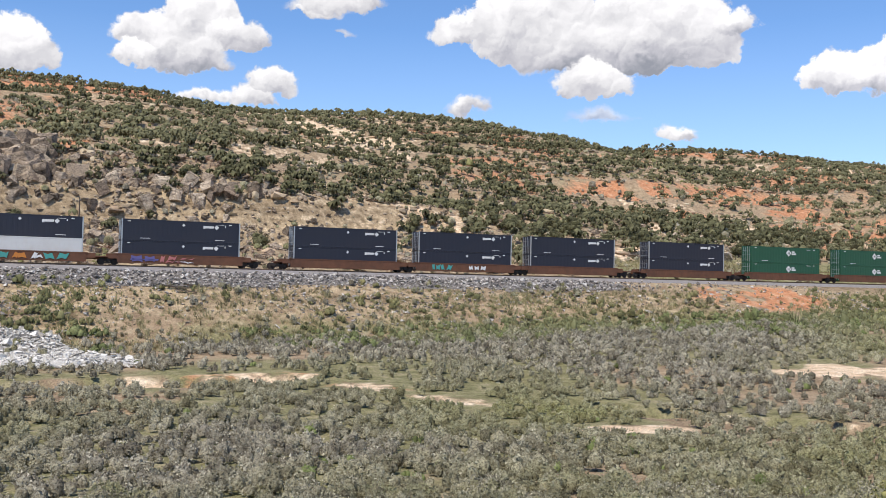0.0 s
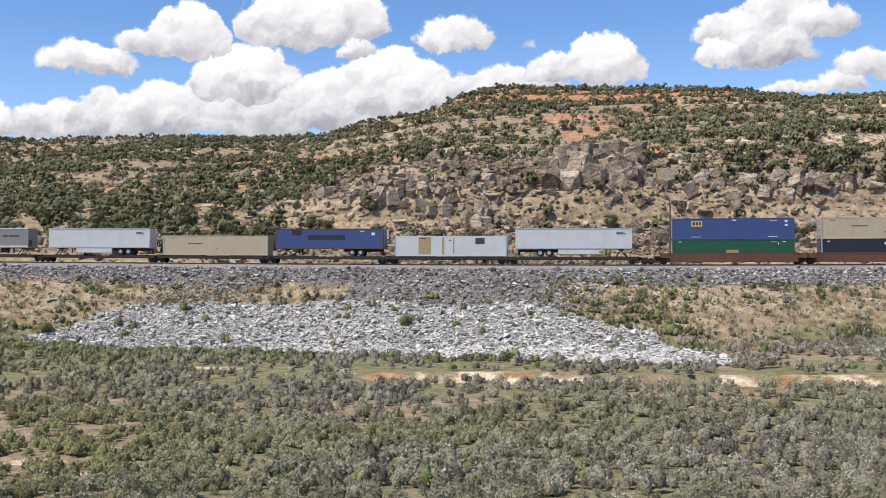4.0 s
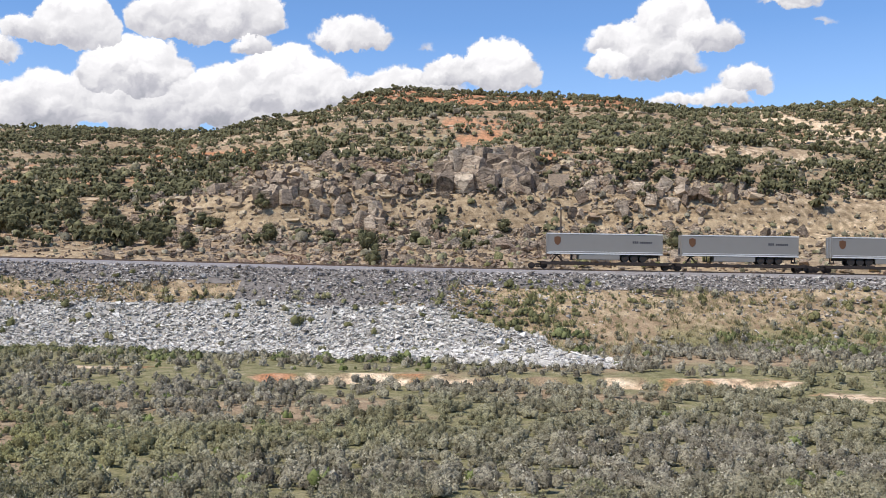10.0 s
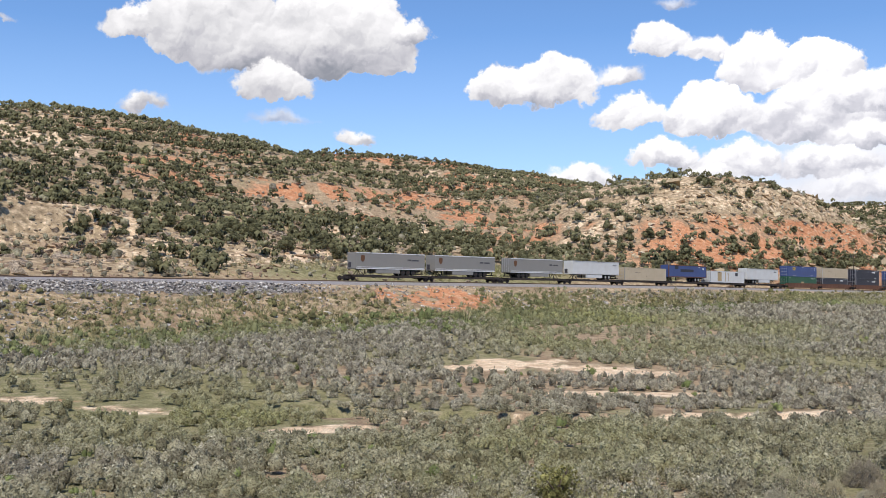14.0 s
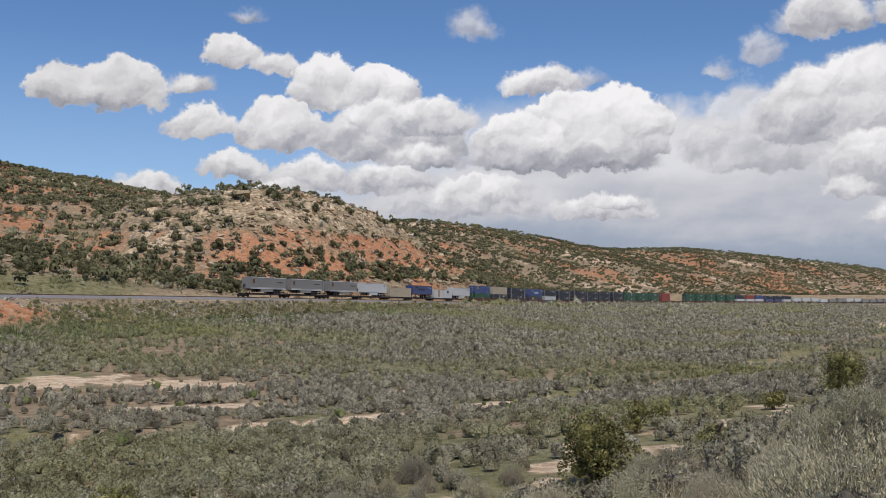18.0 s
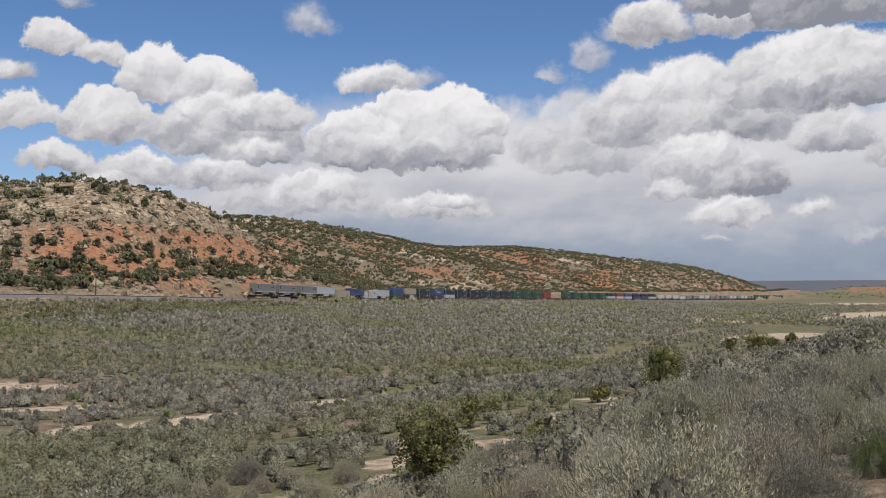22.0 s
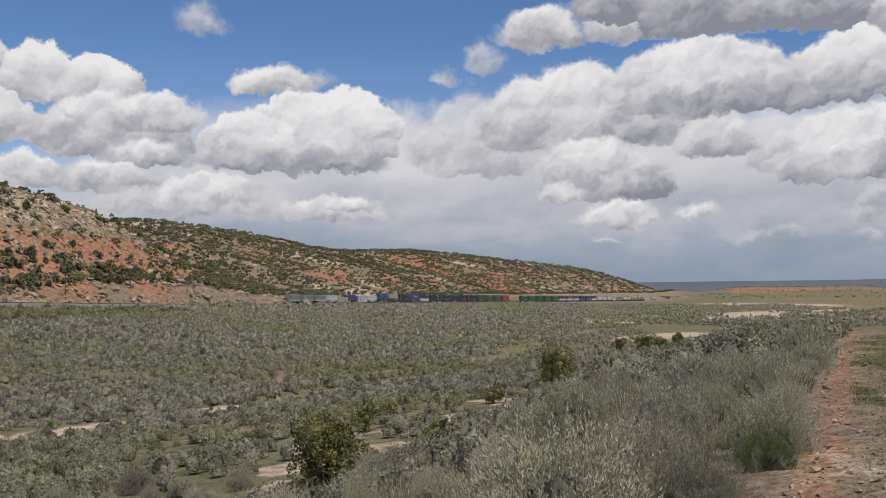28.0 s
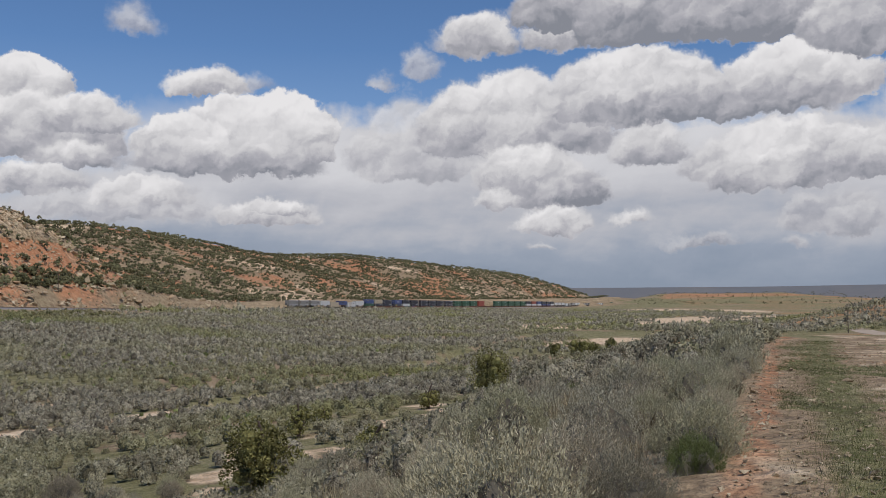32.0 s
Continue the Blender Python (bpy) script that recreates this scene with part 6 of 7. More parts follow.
def make_sage():
    n = 88000
    u, v = rng.uniform(-170, 330, n), rng.uniform(-16, 136, n)
    d = v - track_v(u)
    dist = np.hypot(u, v)
    x, y = to_xy(u, v)
    bearing = np.degrees(np.arctan2(x, y))
    keep = seen(u, v) & (dist > np.where(bearing > 60, 27, np.where(bearing > 36, 19, 13))) & (d < -9)
    dens = (0.70 + 1.5 * (fbm(u, v, 11, 3, 101) - 0.5) + 0.9 * (fbm(0.35 * u, v, 22, 2, 102) - 0.5))
    dens = np.where((bearing > 40) & (dist < 70), dens - 0.16 - 0.62 * step(fbm(u, v, 4.5, 3, 103), 0.40, 0.52), dens)
    dens = np.clip(dens * np.where(dist < 85, 1.2, 0.85), 0, 1) * plants_keep(u, v) * (1 - on_path(u, v))
    dens = dens * (1 - 0.80 * step(d, -34, -20)) * (1 - 0.97 * in_fan(u, v))
    keep &= rng.uniform(0, 1, n) < dens
    u, v, dist = u[keep], v[keep], dist[keep]
    size = np.clip(rng.lognormal(-0.05, 0.36, len(u)), 0.4, 1.6)
    near, mid = dist < 42, (dist >= 42) & (dist < 88)
    T = [sage_shape(200 + k, 3, 120, 0.055) for k in range(8)]
    strew_sage("sagebrush", T, u[near], v[near], size[near], SILVER, "grey-green sagebrush covering the foot of the bluff")
    T = [sage_shape(206 + k, 3, 20, 0.085) for k in range(8)]
    strew_sage("floor_sagebrush", T, u[mid], v[mid], size[mid], SAGE, "grey-green sagebrush beside the dry stream")
    T = [sage_shape(216 + k, 2, 12, 0.13, sides=15) for k in range(8)]
    far = (dist >= 88) & (dist < 165)
    strew_sage("valley_sagebrush", T, u[far], v[far], size[far] * 1.1, SAGE, "grey-green sagebrush covering the valley floor")
    T = [sage_shape(236 + k, 1, 6, 0.20, sides=15) for k in range(8)]
    far = dist >= 165
    strew_sage("plain_sagebrush", T, u[far], v[far], size[far] * 0.95, SAGE, "grey-green sagebrush over the widening valley")
    # beyond
    n = 46000
    u, v = rng.uniform(330, 950, n), rng.uniform(-160, 140, n)
    k = seen(u, v) & (v < track_v(u) - 6) & (rng.uniform(0, 1, n) < (1.15 - u / 1000) * (1 - pans(u, v)))
    u, v = u[k], v[k]
    T = [sage_shape(226 + k, 1, 3, 0.4, 0.7, 0.65, 10) for k in range(5)]
    strew_sage("far_sagebrush", T, u, v, rng.lognormal(0.15, 0.3, len(u)), SAGE, "grey-green sagebrush on the far valley floor")


def make_grass():
    def tuft(seed, blades):
        r = np.random.default_rng(seed)
        a = r.uniform(0, 2 * np.pi, blades)
        C = np.stack([np.cos(a), np.sin(a), 0 * a], -1) * r.uniform(0.02, 0.22, (blades, 1))
        out = np.stack([np.cos(a) * 0.45, np.sin(a) * 0.45, 1 + 0 * a], -1)
        return leaves(C + np.array([0, 0, 0.1]), out, 0.34, r, 0.12, 0.22)
    T = [tuft(230 + k, 15) for k in range(10)]
    n = 36000
    u, d = rng.uniform(-170, 300, n), rng.uniform(-36, -10, n)
    v = track_v(u) + d
    w = fbm(u, v, 9, 3, 161)
    dens = step(-d, 10.0, 12.5) * (1 - step(-d, 25, 36)) * (0.5 + 1.2 * (w - 0.4)) * (1 - 0.96 * in_fan(u, v)) * plants_keep(u, v)
    dens = dens * np.where((np.abs(u + 19) < 13) & (d > -18), 0.15, 1.0)
    k = seen(u, v) & (rng.uniform(0, 1, n) < dens)
    m = 2600
    um, dm = rng.normal(140, 28, m), np.abs(rng.normal(14, 7, m)) + 5.5
    u, v, k = np.concatenate([u, um]), np.concatenate([v, track_v(um) + dm]), np.concatenate([k, fbm(um, dm, 6, 2, 162) > 0.4])
    strew("bunch_grass", T, u[k], v[k], rng.lognormal(0.25, 0.35, int(k.sum())), GRASS, "yellow-green bunch grass on the embankment", "grass")


HILL_BUSH = [sage_shape(260 + k, 1, 5, 0.2, 0.6, 0.55) for k in range(4)]


def make_woods():
    n = 40000
    u, d = rng.uniform(-640, 560, n), rng.uniform(11, 400, n)
    v = track_v(u) + d
    x, y = to_xy(u, v)
    hd = np.interp(u, G, HV) - track_v(u)
    q = d / hd
    w = fbm(0.6 * u, v, 22, 3, 120)
    # open slopes, thick belts above the rocks and along the ridge
    dens = np.interp(q, [0, 0.25, 0.55, 0.68, 0.85, 1.05], [0.40, 0.42, 0.52, 0.85, 1.3, 1.8]) * (0.45 + 1.0 * step(w, 0.36, 0.62))
    belt = step(-u, 48, 78) * (1 - step(d, 100, 135)) * step(d, 10, 16) * (0.3 + 0.75 * step(d, 30, 55)) * (0.4 + 0.9 * step(w, 0.38, 0.56))
    line, wide = np.interp(u, [20, 60, 100, 150, 220, 260], [75, 78, 92, 76, 58, 52]), np.interp(u, [20, 60, 100, 150, 230], [9, 12, 26, 24, 10])
    belt = np.maximum(belt, 1.35 * np.exp(-((d - line) / wide) ** 2) * step(u, 10, 35) * (1 - step(u, 225, 270)))
    belt = np.maximum(belt, 0.85 * np.exp(-((d - 100) / 10) ** 2) * step(u, -75, -45) * (1 - step(u, 5, 40)))
    dens = np.maximum(dens, belt)
    dens = np.where((u < -140) & (d > 60), np.maximum(dens, 0.35 + 0.5 * step(w, 0.38, 0.56)), dens)
    dens = dens * (1 - 0.72 * step(u, -62, -48) * (1 - step(u, 60, 95)) * (1 - step(d, np.interp(u, [-60, 0, 30, 90], [62, 88, 64, 58]), np.interp(u, [-60, 0, 30, 90], [72, 96, 74, 68]))))
    dens = dens * np.where((np.abs(u + 5) < 75) & (q > 0.74) & (q < 0.97), 0.34, 1.0)
    dens = dens * (1 - 0.68 * np.clip(1.5 * blob(u, v, 325, 188, 62, 27), 0, 1))
    dens = dens * (1 - 0.92 * np.clip(1.6 * blob(u, d, 140, 14, 46, 10), 0, 1))
    for b in RED_SLOPES[:4]:
        dens = dens * (1 - 0.6 * np.clip(1.4 * blob(u, d, *b), 0, 1))
    dens = dens * (1 - 0.8 * np.clip(1.4 * blob(u, v, -265, 414, 39, 18), 0, 1))
    dens = dens + 1.2 * blob(u, v, 245, 163, 50, 13) + 0.45 * blob(u, v, 340, 158, 70, 10)
    keep = seen(u, v) & (v < np.interp(u, G, HV) + 22) & (rng.uniform(0, 1, n) < dens)
    u, v, d = u[keep], v[keep], d[keep]
    close = (d < 62) & (u > -190) & (u < 330)
    crowns = [mesh_of("crown", *juniper_shape(330 + k, 170, 0.15, 11), JUNIPER) for k in range(7)]
    stems_and_cores = []
    for k in range(4):
        me = bpy.data.meshes.new("trunk")
        bm = trunk_mesh(340 + k)
        bm.to_mesh(me)
        bm.free()
        me.materials.append(BARK)
        stems_and_cores.append(me)
    idx = np.nonzero(close)[0][:290]
    close[:] = False
    close[idx] = True
    for i in idx:
        x, y = to_xy(u[i], v[i])
        s = float(rng.uniform(0.55, 1.3))
        tree = tagged(new("juniper_tree"), "dark green juniper with a rounded crown on the hillside", "tree", "junipers above the railway")
        tree.matrix_basis = pose(x, y, float(ground_z(u[i], v[i])), 0, 0, float(rng.uniform(0, 360))) @ Matrix.Scale(s, 4)
        part("trunk", stems_and_cores[int(i) % 4], None, tree)
        part("crown", crowns[int(i) % 7], None, tree)
    u, v = u[~close], v[~close]
    high = v - track_v(u) > 150
    T = [juniper_shape(300 + k, 8, 0.46, 4, 1.8, 3.0, 0.98) for k in range(7)]
    strew("juniper_woods", T, u[~high], v[~high], rng.uniform(0.6, 1.3, int((~high).sum())), JUNIPER, "dark green junipers scattered over the hillside", "trees", -0.05)
    T = [juniper_shape(350 + k, 2, 0.6, 3, 1.8, 2.9, 1.02) for k in range(7)]
    strew("ridge_junipers", T, u[high], v[high], rng.uniform(0.6, 1.3, int(high.sum())), JUNIPER, "dark green junipers along the ridge", "trees", -0.05)
    n = 26000
    u = rng.uniform(500, 1780, n)
    v = track_v(u) + rng.uniform(0, 1, n) ** 0.8 * 330 + 12
    k = seen(u, v) & (v < np.interp(u, G, HV) + 15) & (rng.uniform(0, 1, n) < 0.5 + 0.7 * step(fbm(u, v, 70, 3, 125), 0.34, 0.58))
    T = [juniper_shape(310 + k2, 1, 0.9, 2, 2.3, 3.6, 1.05) for k2 in range(5)]
    strew("far_juniper_woods", T, u[k], v[k], rng.uniform(0.6, 1.3, int(k.sum())), JUNIPER, "dark junipers on the far hillside", "trees", -0.05)
    # low brush between the trees
    n = 12000
    u, d = rng.uniform(-260, 420, n), rng.uniform(9, 200, n)
    v = track_v(u) + d
    k = seen(u, v) & (rng.uniform(0, 1, n) < 0.6)
    strew_sage("hill_brush", HILL_BUSH, u[k], v[k], rng.lognormal(0.0, 0.4, int(k.sum())), SAGE, "grey-green brush between the rocks", None, "brush")



def bush_shape(seed, plumes, leaf, radius=0.6, height=0.72, per=14):
    """A sagebrush: an added dark body for the shade inside, under a lumpy dome of upright plumes of small leaves. Gives
    body and leaves.
    """
    r = np.random.default_rng(seed)
    a, e = r.uniform(0, 2 * np.pi, plumes), np.arcsin(r.uniform(0.0, 1, plumes))
    lump = 1 + 0.20 * np.sin(3 * a + seed) * np.cos(e) + 0.14 * np.sin(5 * a - 2 * seed) + r.normal(0, 0.07, plumes)
    N = np.stack([np.cos(a) * np.cos(e), np.sin(a) * np.cos(e), np.sin(e)], -1)
    start = N * np.stack([radius * lump, radius * lump, height * lump], -1) * r.uniform(0.62, 0.82, (plumes, 1))
    tip = (0.55 * N + np.array([0, 0, 0.8])) * (height * r.uniform(0.14, 0.32, (plumes, 1)))
    q = r.uniform(0, 1, (plumes, per, 1)) ** 0.8
    C = start[:, None] + tip[:, None] * q + r.normal(0, 1, (plumes, per, 3)) * 0.030 * (1.15 - q)
    D = np.repeat((tip / np.linalg.norm(tip, axis=1, keepdims=True))[:, None], per, 1)
    P, T = leaves(C.reshape(-1, 3), D.reshape(-1, 3), leaf, r, 0.32, 0.42)
    body = bmesh.new()
    bmesh.ops.create_icosphere(body, subdivisions=2, radius=1.0)
    for v in body.verts:
        g = math.atan2(v.co.y, v.co.x)
        k = 0.68 * (1 + 0.20 * math.sin(3 * g + seed) + 0.14 * math.sin(5 * g - 2 * seed)) * r.uniform(0.85, 1.1)
        v.co = Vector((v.co.x * radius * k, v.co.y * radius * k, max(v.co.z, -0.1) * height * k))
    return body, P, T


BRUSH = leafage("brush_leaves", (0.13, 0.125, 0.055), (0.27, 0.245, 0.11), (0.16, 0.16, 0.07))
# dark colour of the added bush cores, standing for shade between the plumes
BUSH_CORE = coat("bush_core", (0.13, 0.115, 0.085), 0.95, 0, 0.4, 8)
RABBIT = leafage("green_brush_leaves", (0.13, 0.155, 0.050), (0.25, 0.29, 0.105), (0.21, 0.245, 0.09))
GREEN = leafage("short_grass", (0.13, 0.15, 0.05), (0.26, 0.27, 0.11), (0.27, 0.24, 0.12), 0.4)
STRAW = leafage("straw", (0.30, 0.25, 0.15), (0.55, 0.48, 0.32), (0.42, 0.38, 0.22))


def make_near_brush():
    r = np.random.default_rng(31)
    kinds = []
    for k in range(10):
        stems_and_cores, P, T = bush_shape(400 + k, 640, 0.024, per=34) if k < 5 else bush_shape(400 + k, 430, 0.040, per=22)
        me = bpy.data.meshes.new("stems_and_cores")
        stems_and_cores.to_mesh(me)
        stems_and_cores.free()
        me.materials.append(BUSH_CORE)
        kinds.append((me, mesh_of("leaves", P, T, BUSH), mesh_of("leaves", P, T, RABBIT)))
    spots = np.zeros((0, 4))
    for zone, most, tries in (("crest", 130, 4000), ("slope", 165, 4000)):
        made = 0
        for k in range(tries):
            u, v = (r.uniform(4, 34), r.uniform(-9, 8)) if zone == "crest" else (r.uniform(8, 40), r.uniform(-6, 26))
            d = math.hypot(u, v)
            x, y = to_xy(u, v)
            a = math.degrees(math.atan2(x, y))
            if zone == "crest" and not (6.5 < d < 30 and 60.5 + max(0, (d - 20)) * 0.4 < a < 84):
                continue
            if zone == "slope" and not (15 < d < 38 and 36 < a < 68):
                continue
            if on_path(np.array(u), np.array(v - 0.05)) > 0.25 or r.uniform() > plants_keep(np.array(u), np.array(v)):
                continue
            gap = float(fbm(np.array(u), np.array(v), 4.5, 3, 103))
            if zone == "slope" and gap > 0.47 and r.uniform() < 0.8:
                continue
            s = float(np.clip(r.lognormal(-0.06, 0.42), 0.42, 1.55)) * (1.0 if zone == "crest" else 0.78)
            if len(spots) and np.any(np.hypot(spots[:, 0] - u, spots[:, 1] - v) < (0.64 if zone == "crest" else 0.62) * (spots[:, 2] + s)):
                continue
            spots = np.vstack([spots, (u, v, s, d)])
            made += 1
            if made >= most:
                break
    for k, (u, v, s, d) in enumerate(spots):
        x, y = to_xy(u, v)
        green = math.hypot(u - 11.4, v + 1.75) < 0.55 or k % 97 == 50
        ob = tagged(new("rabbitbrush" if green else "sagebrush_bush"), "bright green brush among the sagebrush" if green else "silvery sagebrush bush on the bluff", "bush", "" if green else "sagebrush on the bluff")
        ob.matrix_basis = pose(x, y, float(ground_z(u, v)) - 0.03, 0, 0, r.uniform(0, 360)) @ Matrix.Scale(s, 4)
        kind = k % 5 + (0 if d < 19 else 5)
        part("woody_base", kinds[kind][0], None, ob)
        part("foliage", kinds[kind][2 if green else 1], None, ob)
    # dry and green grass round them
    def tuft(seed, blades, tall):
        q = np.random.default_rng(seed)
        a = q.uniform(0, 2 * np.pi, blades)
        C = np.stack([np.cos(a), np.sin(a), 0 * a], -1) * q.uniform(0.01, 0.10, (blades, 1))
        out = np.stack([np.cos(a) * 0.3, np.sin(a) * 0.3, 1 + 0 * a], -1)
        return leaves(C + np.array([0, 0, tall * 0.3]), out, tall, q, 0.05, 0.14)
    n = 1500
    u, v = r.uniform(4, 46, n), r.uniform(-16, 6, n)
    k = (np.hypot(u, v) > 11) & (on_path(u, v) < 0.3) & (fbm(u, v, 5, 2, 171) > 0.52)
    u[:60], v[:60], k[:60] = 20.7 + r.normal(0, 0.45, 60), -1.5 + r.normal(0, 0.35, 60), True
    strew("dry_grass", [tuft(420 + q, 60, 0.30) for q in range(4)], u[k], v[k], r.lognormal(0, 0.25, int(k.sum())), STRAW, "dry straw-coloured grass among the sagebrush", "grass")
    n = 15000
    u = 5 + 50 * r.uniform(0, 1, n) ** 2
    v = path_line(u) - 0.2 - 4.5 * r.uniform(0, 1, n) ** 1.3
    verge = np.exp(-((v - path_line(u) + 0.9 + 0.02 * u) / (0.35 + 0.012 * u)) ** 2)
    k = np.clip(1.2 * verge + step(fbm(0.6 * u, v, 1.5, 3, 105), 0.54, 0.66), 0.03, 1) > r.uniform(0, 1, n)
    strew("short_grass", [tuft(430 + q, 14, 0.05) for q in range(4)], u[k], v[k], r.lognormal(0, 0.3, int(k.sum())), GREEN, "short green grass beside the path", "grass")
    n = 6000
    u = 4 + 55 * r.uniform(0, 1, n) ** 2
    v = path_line(u) + 0.4 - 6 * r.uniform(0, 1, n) ** 1.5
    k = np.hypot(u, v) > 5
    strew("path_gravel", PEBBLES, u[k], v[k], r.lognormal(-3.2, 0.55, int(k.sum())), PALE_STONE, "pinkish gravel on the path", "gravel", 0.1, 0.3)


# foreground junipers: u, v, crown radius, height
JUNIPERS = [(33.9, 8.5, 1.55, 3.1), (75.7, 1.9, 2.0, 4.2), (51.8, 11.3, 0.85, 2.4), (33.7, 4.8, 0.75, 1.7), (62.3, 5.4, 0.85, 2.1), (55.2, 10.6, 0.7, 1.5), (192, -7.4, 1.3, 3.0), (195, -12.2, 2.6, 4.4),
            (200, -15.5, 1.6, 3.2), (222, -20.6, 1.6, 3.0), (150, -20, 2.0, 4.0), (158, -25, 1.8, 3.6), (25.7, 22.3, 0.9, 1.7), (362, -140, 1.6, 2.6), (370, -146, 2.0, 3.2), (378, -143, 1.5, 2.6), (384, -152, 2.0, 3.0), (352, -141, 1.4, 2.2)]


def make_junipers():
    spots = JUNIPERS
    for k, (u, v, wide, tall) in enumerate(spots):
        x, y = to_xy(u, v)
        tree = tagged(new("juniper"), "bushy green juniper standing among sagebrush on the slope", "tree", "junipers on the slope")
        tree.matrix_basis = pose(x, y, float(ground_z(u, v)), 0, 0, 40 * k)
        big = wide > 1.0
        P, T = juniper_shape(360 + k, 520 if big else 240, 0.11 if big else 0.09, 15 if big else 8, wide * 0.85, tall * 0.9, 0.5)
        part("crown", mesh_of("crown", P, T, OLIVE), None, tree)
        thick = 0.05 + 0.035 * tall
        part("trunk", trunk_mesh(370 + k, tall * 0.75, thick, 0), BARK, tree)
        lean = random.Random(390 + k)
        for q in range(5):
            a, low = q * 2.4 + lean.uniform(0, 1), tall * lean.uniform(0.12, 0.32)
            out = wide * lean.uniform(0.4, 0.6)
            part("limb", rod(bmesh.new(), (0, 0, low), (math.cos(a) * out, math.sin(a) * out, low + tall * lean.uniform(0.2, 0.35)), thick * 0.45, 6, thick * 0.15), BARK, tree)


make_sage()
make_grass()
make_woods()
def make_bank_brush():
    r = np.random.default_rng(52)
    n = 9500
    u, d = r.uniform(-165, 300, n), r.uniform(-24, -8.5, n)
    v = track_v(u) + d
    w = fbm(u, v, 8, 3, 191)
    dens = np.interp(-d, [8.5, 12, 15, 20, 24], [0.01, 0.08, 0.4, 0.6, 0.5]) * step(w, 0.36, 0.56)
    dens = np.where(u > 92, dens + 0.12 * step(-d, 8, 11), dens)
    fan = in_fan(u, v)
    dens = dens * np.where((np.abs(u + 19) < 13) & (d > -17), 0.2, 1.0)
    k = (r.uniform(0, 1, n) < np.where(fan, 0.075, dens * plants_keep(u, v))) & seen(u, v)
    T = [sage_shape(250 + q, 2, 12, 0.13) for q in range(6)]
    strew_sage("bank_brush", T, u[k], v[k], r.lognormal(-0.05, 0.4, int(k.sum())), BRUSH, "yellow-green brush growing on the embankment", BRUSH, "brush")
    n = 8000
    u, d = r.uniform(-150, 230, n), r.uniform(-40, -21, n)
    v = track_v(u) + d
    k = seen(u, v) & ~in_fan(u, v) & (fbm(u, v, 13, 3, 196) > 0.44)
    green = leafage("olive_brush_leaves", (0.115, 0.135, 0.05), (0.23, 0.25, 0.105), (0.21, 0.21, 0.10))
    strew_sage("olive_brush", T, u[k], v[k], r.lognormal(-0.05, 0.35, int(k.sum())), green, "olive-green brush along the foot of the embankment", green, "brush")
    n = 1500
    u, v = r.uniform(-120, 200, n), r.uniform(16, 116, n)
    k = seen(u, v) & (fbm(u, v, 20, 3, 195) > 0.5) & (np.hypot(u, v) > 30)
    strew_sage("green_brush", T, u[k], v[k], r.lognormal(-0.25, 0.3, int(k.sum())), RABBIT, "bright green brush among the sagebrush", RABBIT, "brush")


make_near_brush()
make_junipers()
make_bank_brush()


def make_far_trees():
    n = 2600
    u, v = rng.uniform(1550, 2750, n), rng.uniform(-1500, 40, n)
    k = seen(u, v) & (land(u, v) > -13) & (v < track_v(u) - 40) & (fbm(u, v, 130, 3, 181) > 0.46)
    T = [juniper_shape(320 + q, 0, 0.9, 3) for q in range(3)]
    strew("foothill_trees", T, u[k], v[k], rng.uniform(0.8, 1.5, int(k.sum())), JUNIPER, "dark trees scattered on the far foothills", "trees")


make_far_trees()


# ---- poles, road and the far mesa ----
POLE_WOOD = coat("pole_wood", (0.10, 0.075, 0.055), 0.9, 0, 0.3, 3)


def utility_pole(u, v, tall):
    x, y = to_xy(u, v)
    ob = tagged(new("utility_pole"), "weathered wooden utility pole with a crossarm", "utility pole", "poles along the railway")
    ob.matrix_basis = pose(x, y, float(ground_z(u, v)) - 0.3, 0, 0, 24.5)
    part("pole", rod(bmesh.new(), (0, 0, 0), (0, 0, tall), 0.15, 8, 0.10), POLE_WOOD, ob)
    part("crossarm", blocks((-0.06, -1.1, tall - 0.7, 0.06, 1.1, tall - 0.56)), POLE_WOOD, ob)
    for y in (-0.95, 0.95):
        part("insulator", rod(bmesh.new(), (0, y, tall - 0.56), (0, y, tall - 0.38), 0.05, 6), ALLOY, ob)


# along the line, height
POLES = ((232, 150, 7.0), (278, 150.6, 7.0), (324, 152, 7.0), (12.5, 159, 9.0), (324, -104, 8.0))

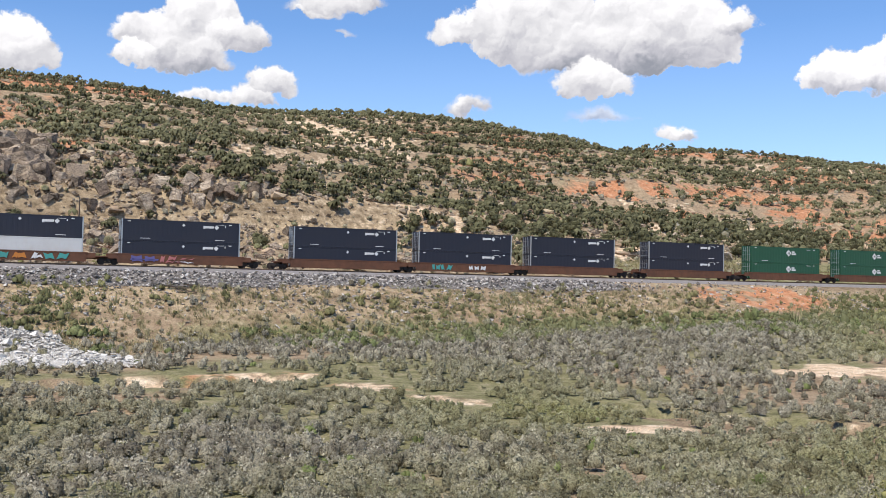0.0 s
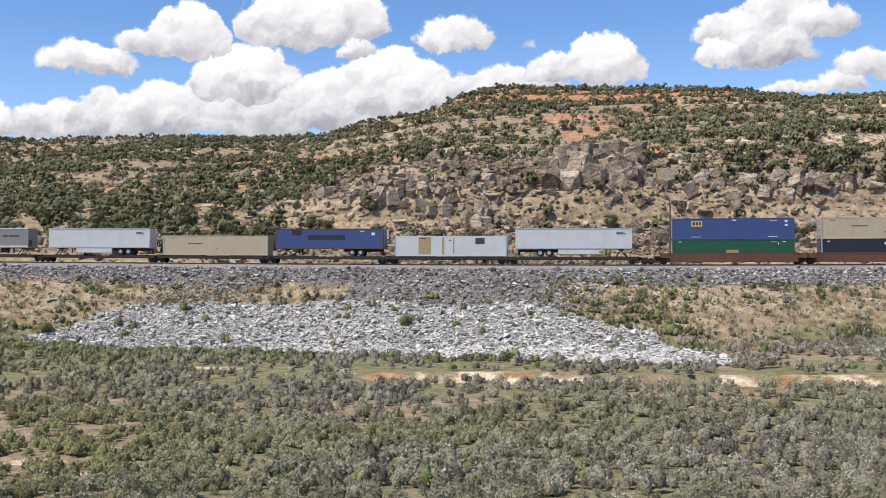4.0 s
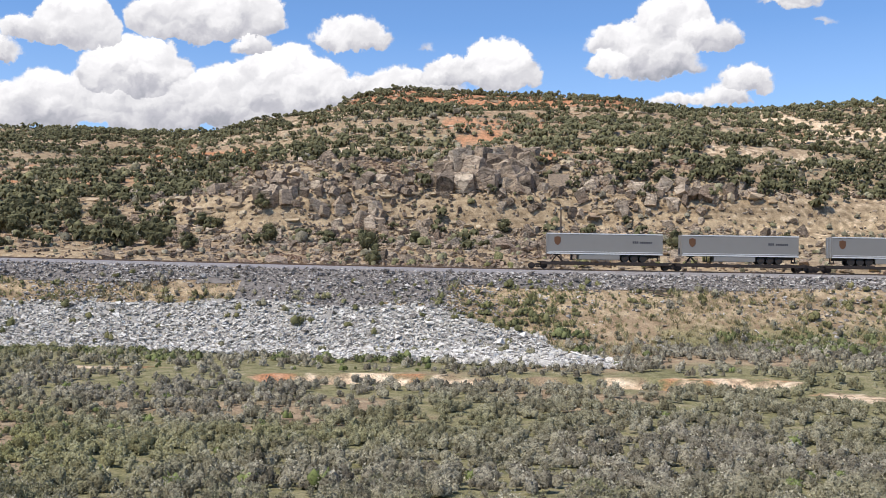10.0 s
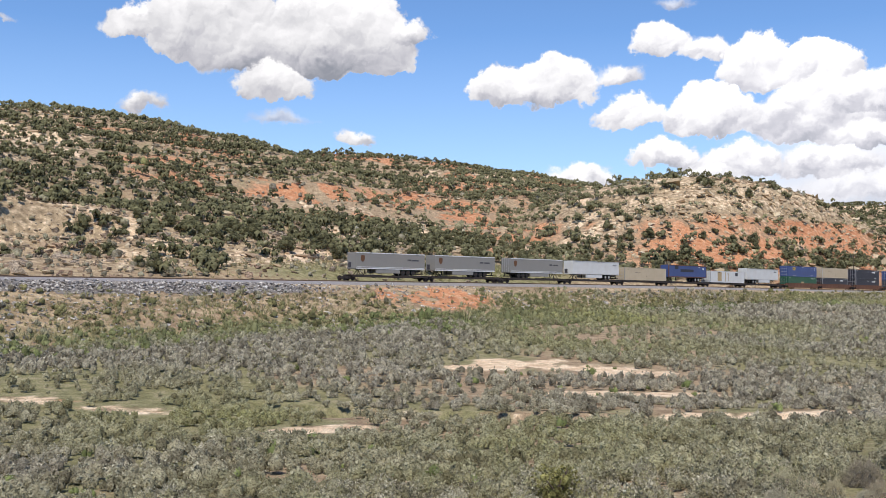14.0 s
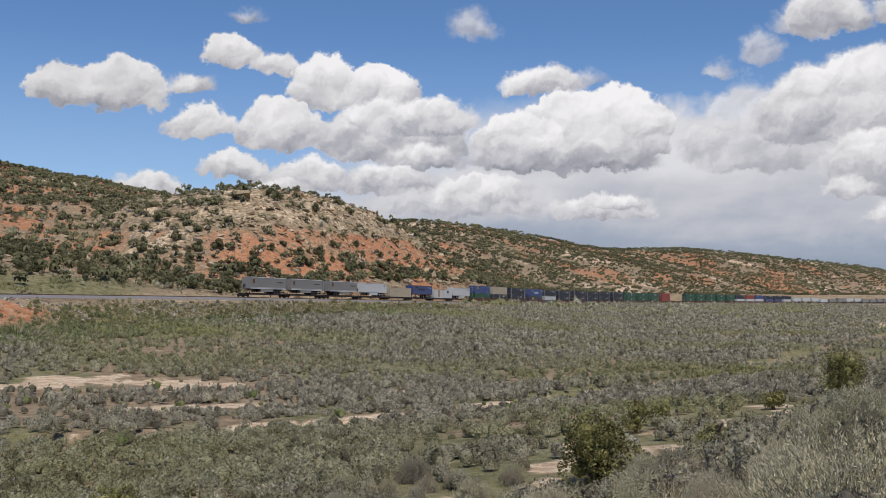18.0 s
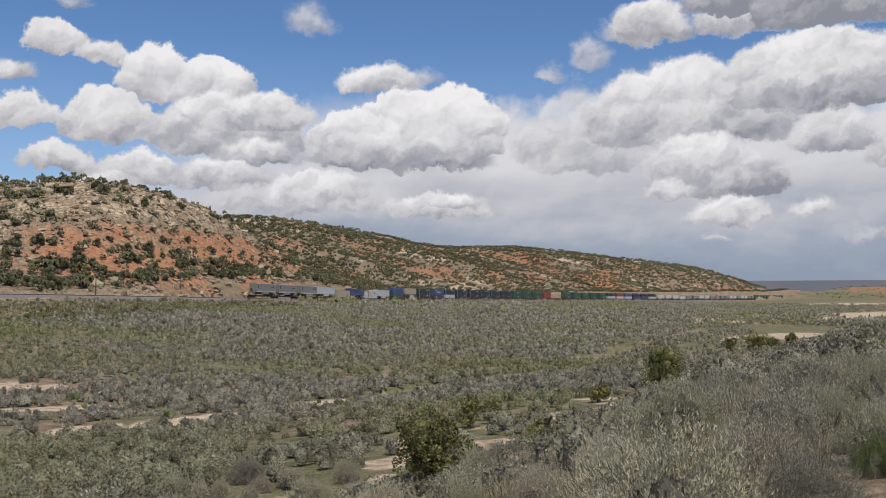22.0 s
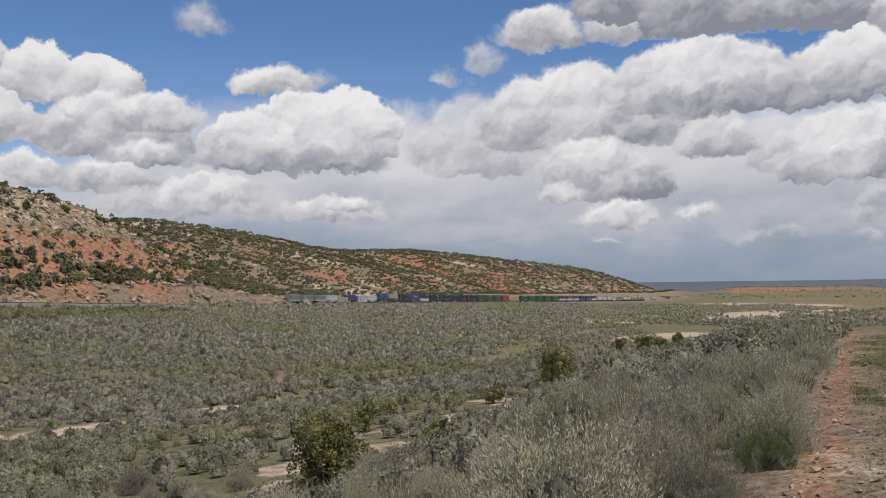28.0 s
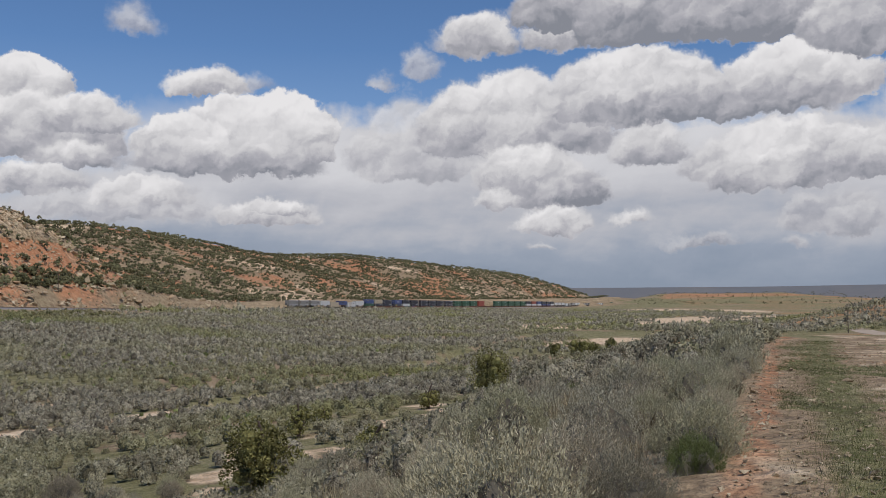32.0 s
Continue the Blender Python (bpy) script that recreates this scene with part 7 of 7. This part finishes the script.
for spot in POLES:
    utility_pole(*spot)


def make_road():
    """A dirt road that crosses the far valley floor."""
    s = np.linspace(0, 1, 60)
    u = np.interp(s, [0, 0.25, 0.5, 0.75, 1], [680, 585, 450, 322, 220])
    v = smooth(np.interp(s, [0, 0.25, 0.5, 0.75, 1], [-168, -160, -132, -108, -118]), 9)
    pts = []
    for o in (-3.2, 0, 3.2):
        uu, vv = u + 0.15 * o, v + o
        x, y = to_xy(uu, vv)
        pts.append(np.stack([x, y, ground_z(uu, vv) + 0.25], -1))
    P = np.stack(pts, 1).reshape(-1, 3)
    i = (np.arange(59)[:, None] * 3 + np.arange(2)[None]).ravel()
    mat = coat("dirt_road", (0.52, 0.42, 0.32), 0.95, 0, 0.4, 0.1, (0.36, 0.27, 0.2))
    tagged(new("dirt_road", mesh_of("dirt_road", P, np.stack([i, i + 3, i + 4, i + 1], 1), mat)), "pale dirt road crossing the valley floor", "road", kind="structure")


def make_mesa():
    """The tableland on the horizon, with the blue-grey haze of distance put into its colour."""
    a = np.radians(np.linspace(58, 104, 120))
    top = EYE + 4300 * np.tan(np.radians(0.56 + 0.10 * step(np.degrees(a), 74, 90) + 0.10 * (fbm(np.degrees(a), 0 * a, 9, 3, 201) - 0.5)))
    rows = []
    for r, z in ((4050, 0 * top - 30 + EYE), (4180, 0.35 * top), (4300, top), (4700, top + 2)):
        rows.append(np.stack([r * np.sin(a), r * np.cos(a), z], -1))
    P = np.stack(rows, 1).reshape(-1, 3)
    i = (np.arange(119)[:, None] * 4 + np.arange(3)[None]).ravel()
    mat = coat("mesa_haze_tint", (0.17, 0.175, 0.185), 1.0, 0, 0.35, 0.004, (0.27, 0.235, 0.205))
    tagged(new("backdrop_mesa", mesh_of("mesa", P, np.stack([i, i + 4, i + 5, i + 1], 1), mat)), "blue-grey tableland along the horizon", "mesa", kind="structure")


make_road()
make_mesa()


def motions():
    for ob, s, m, half in MOVING:
        walk(ob, [(t, car_pose(rear_at(t) + s, half) @ m) for t in KEY_TIMES])


motions()
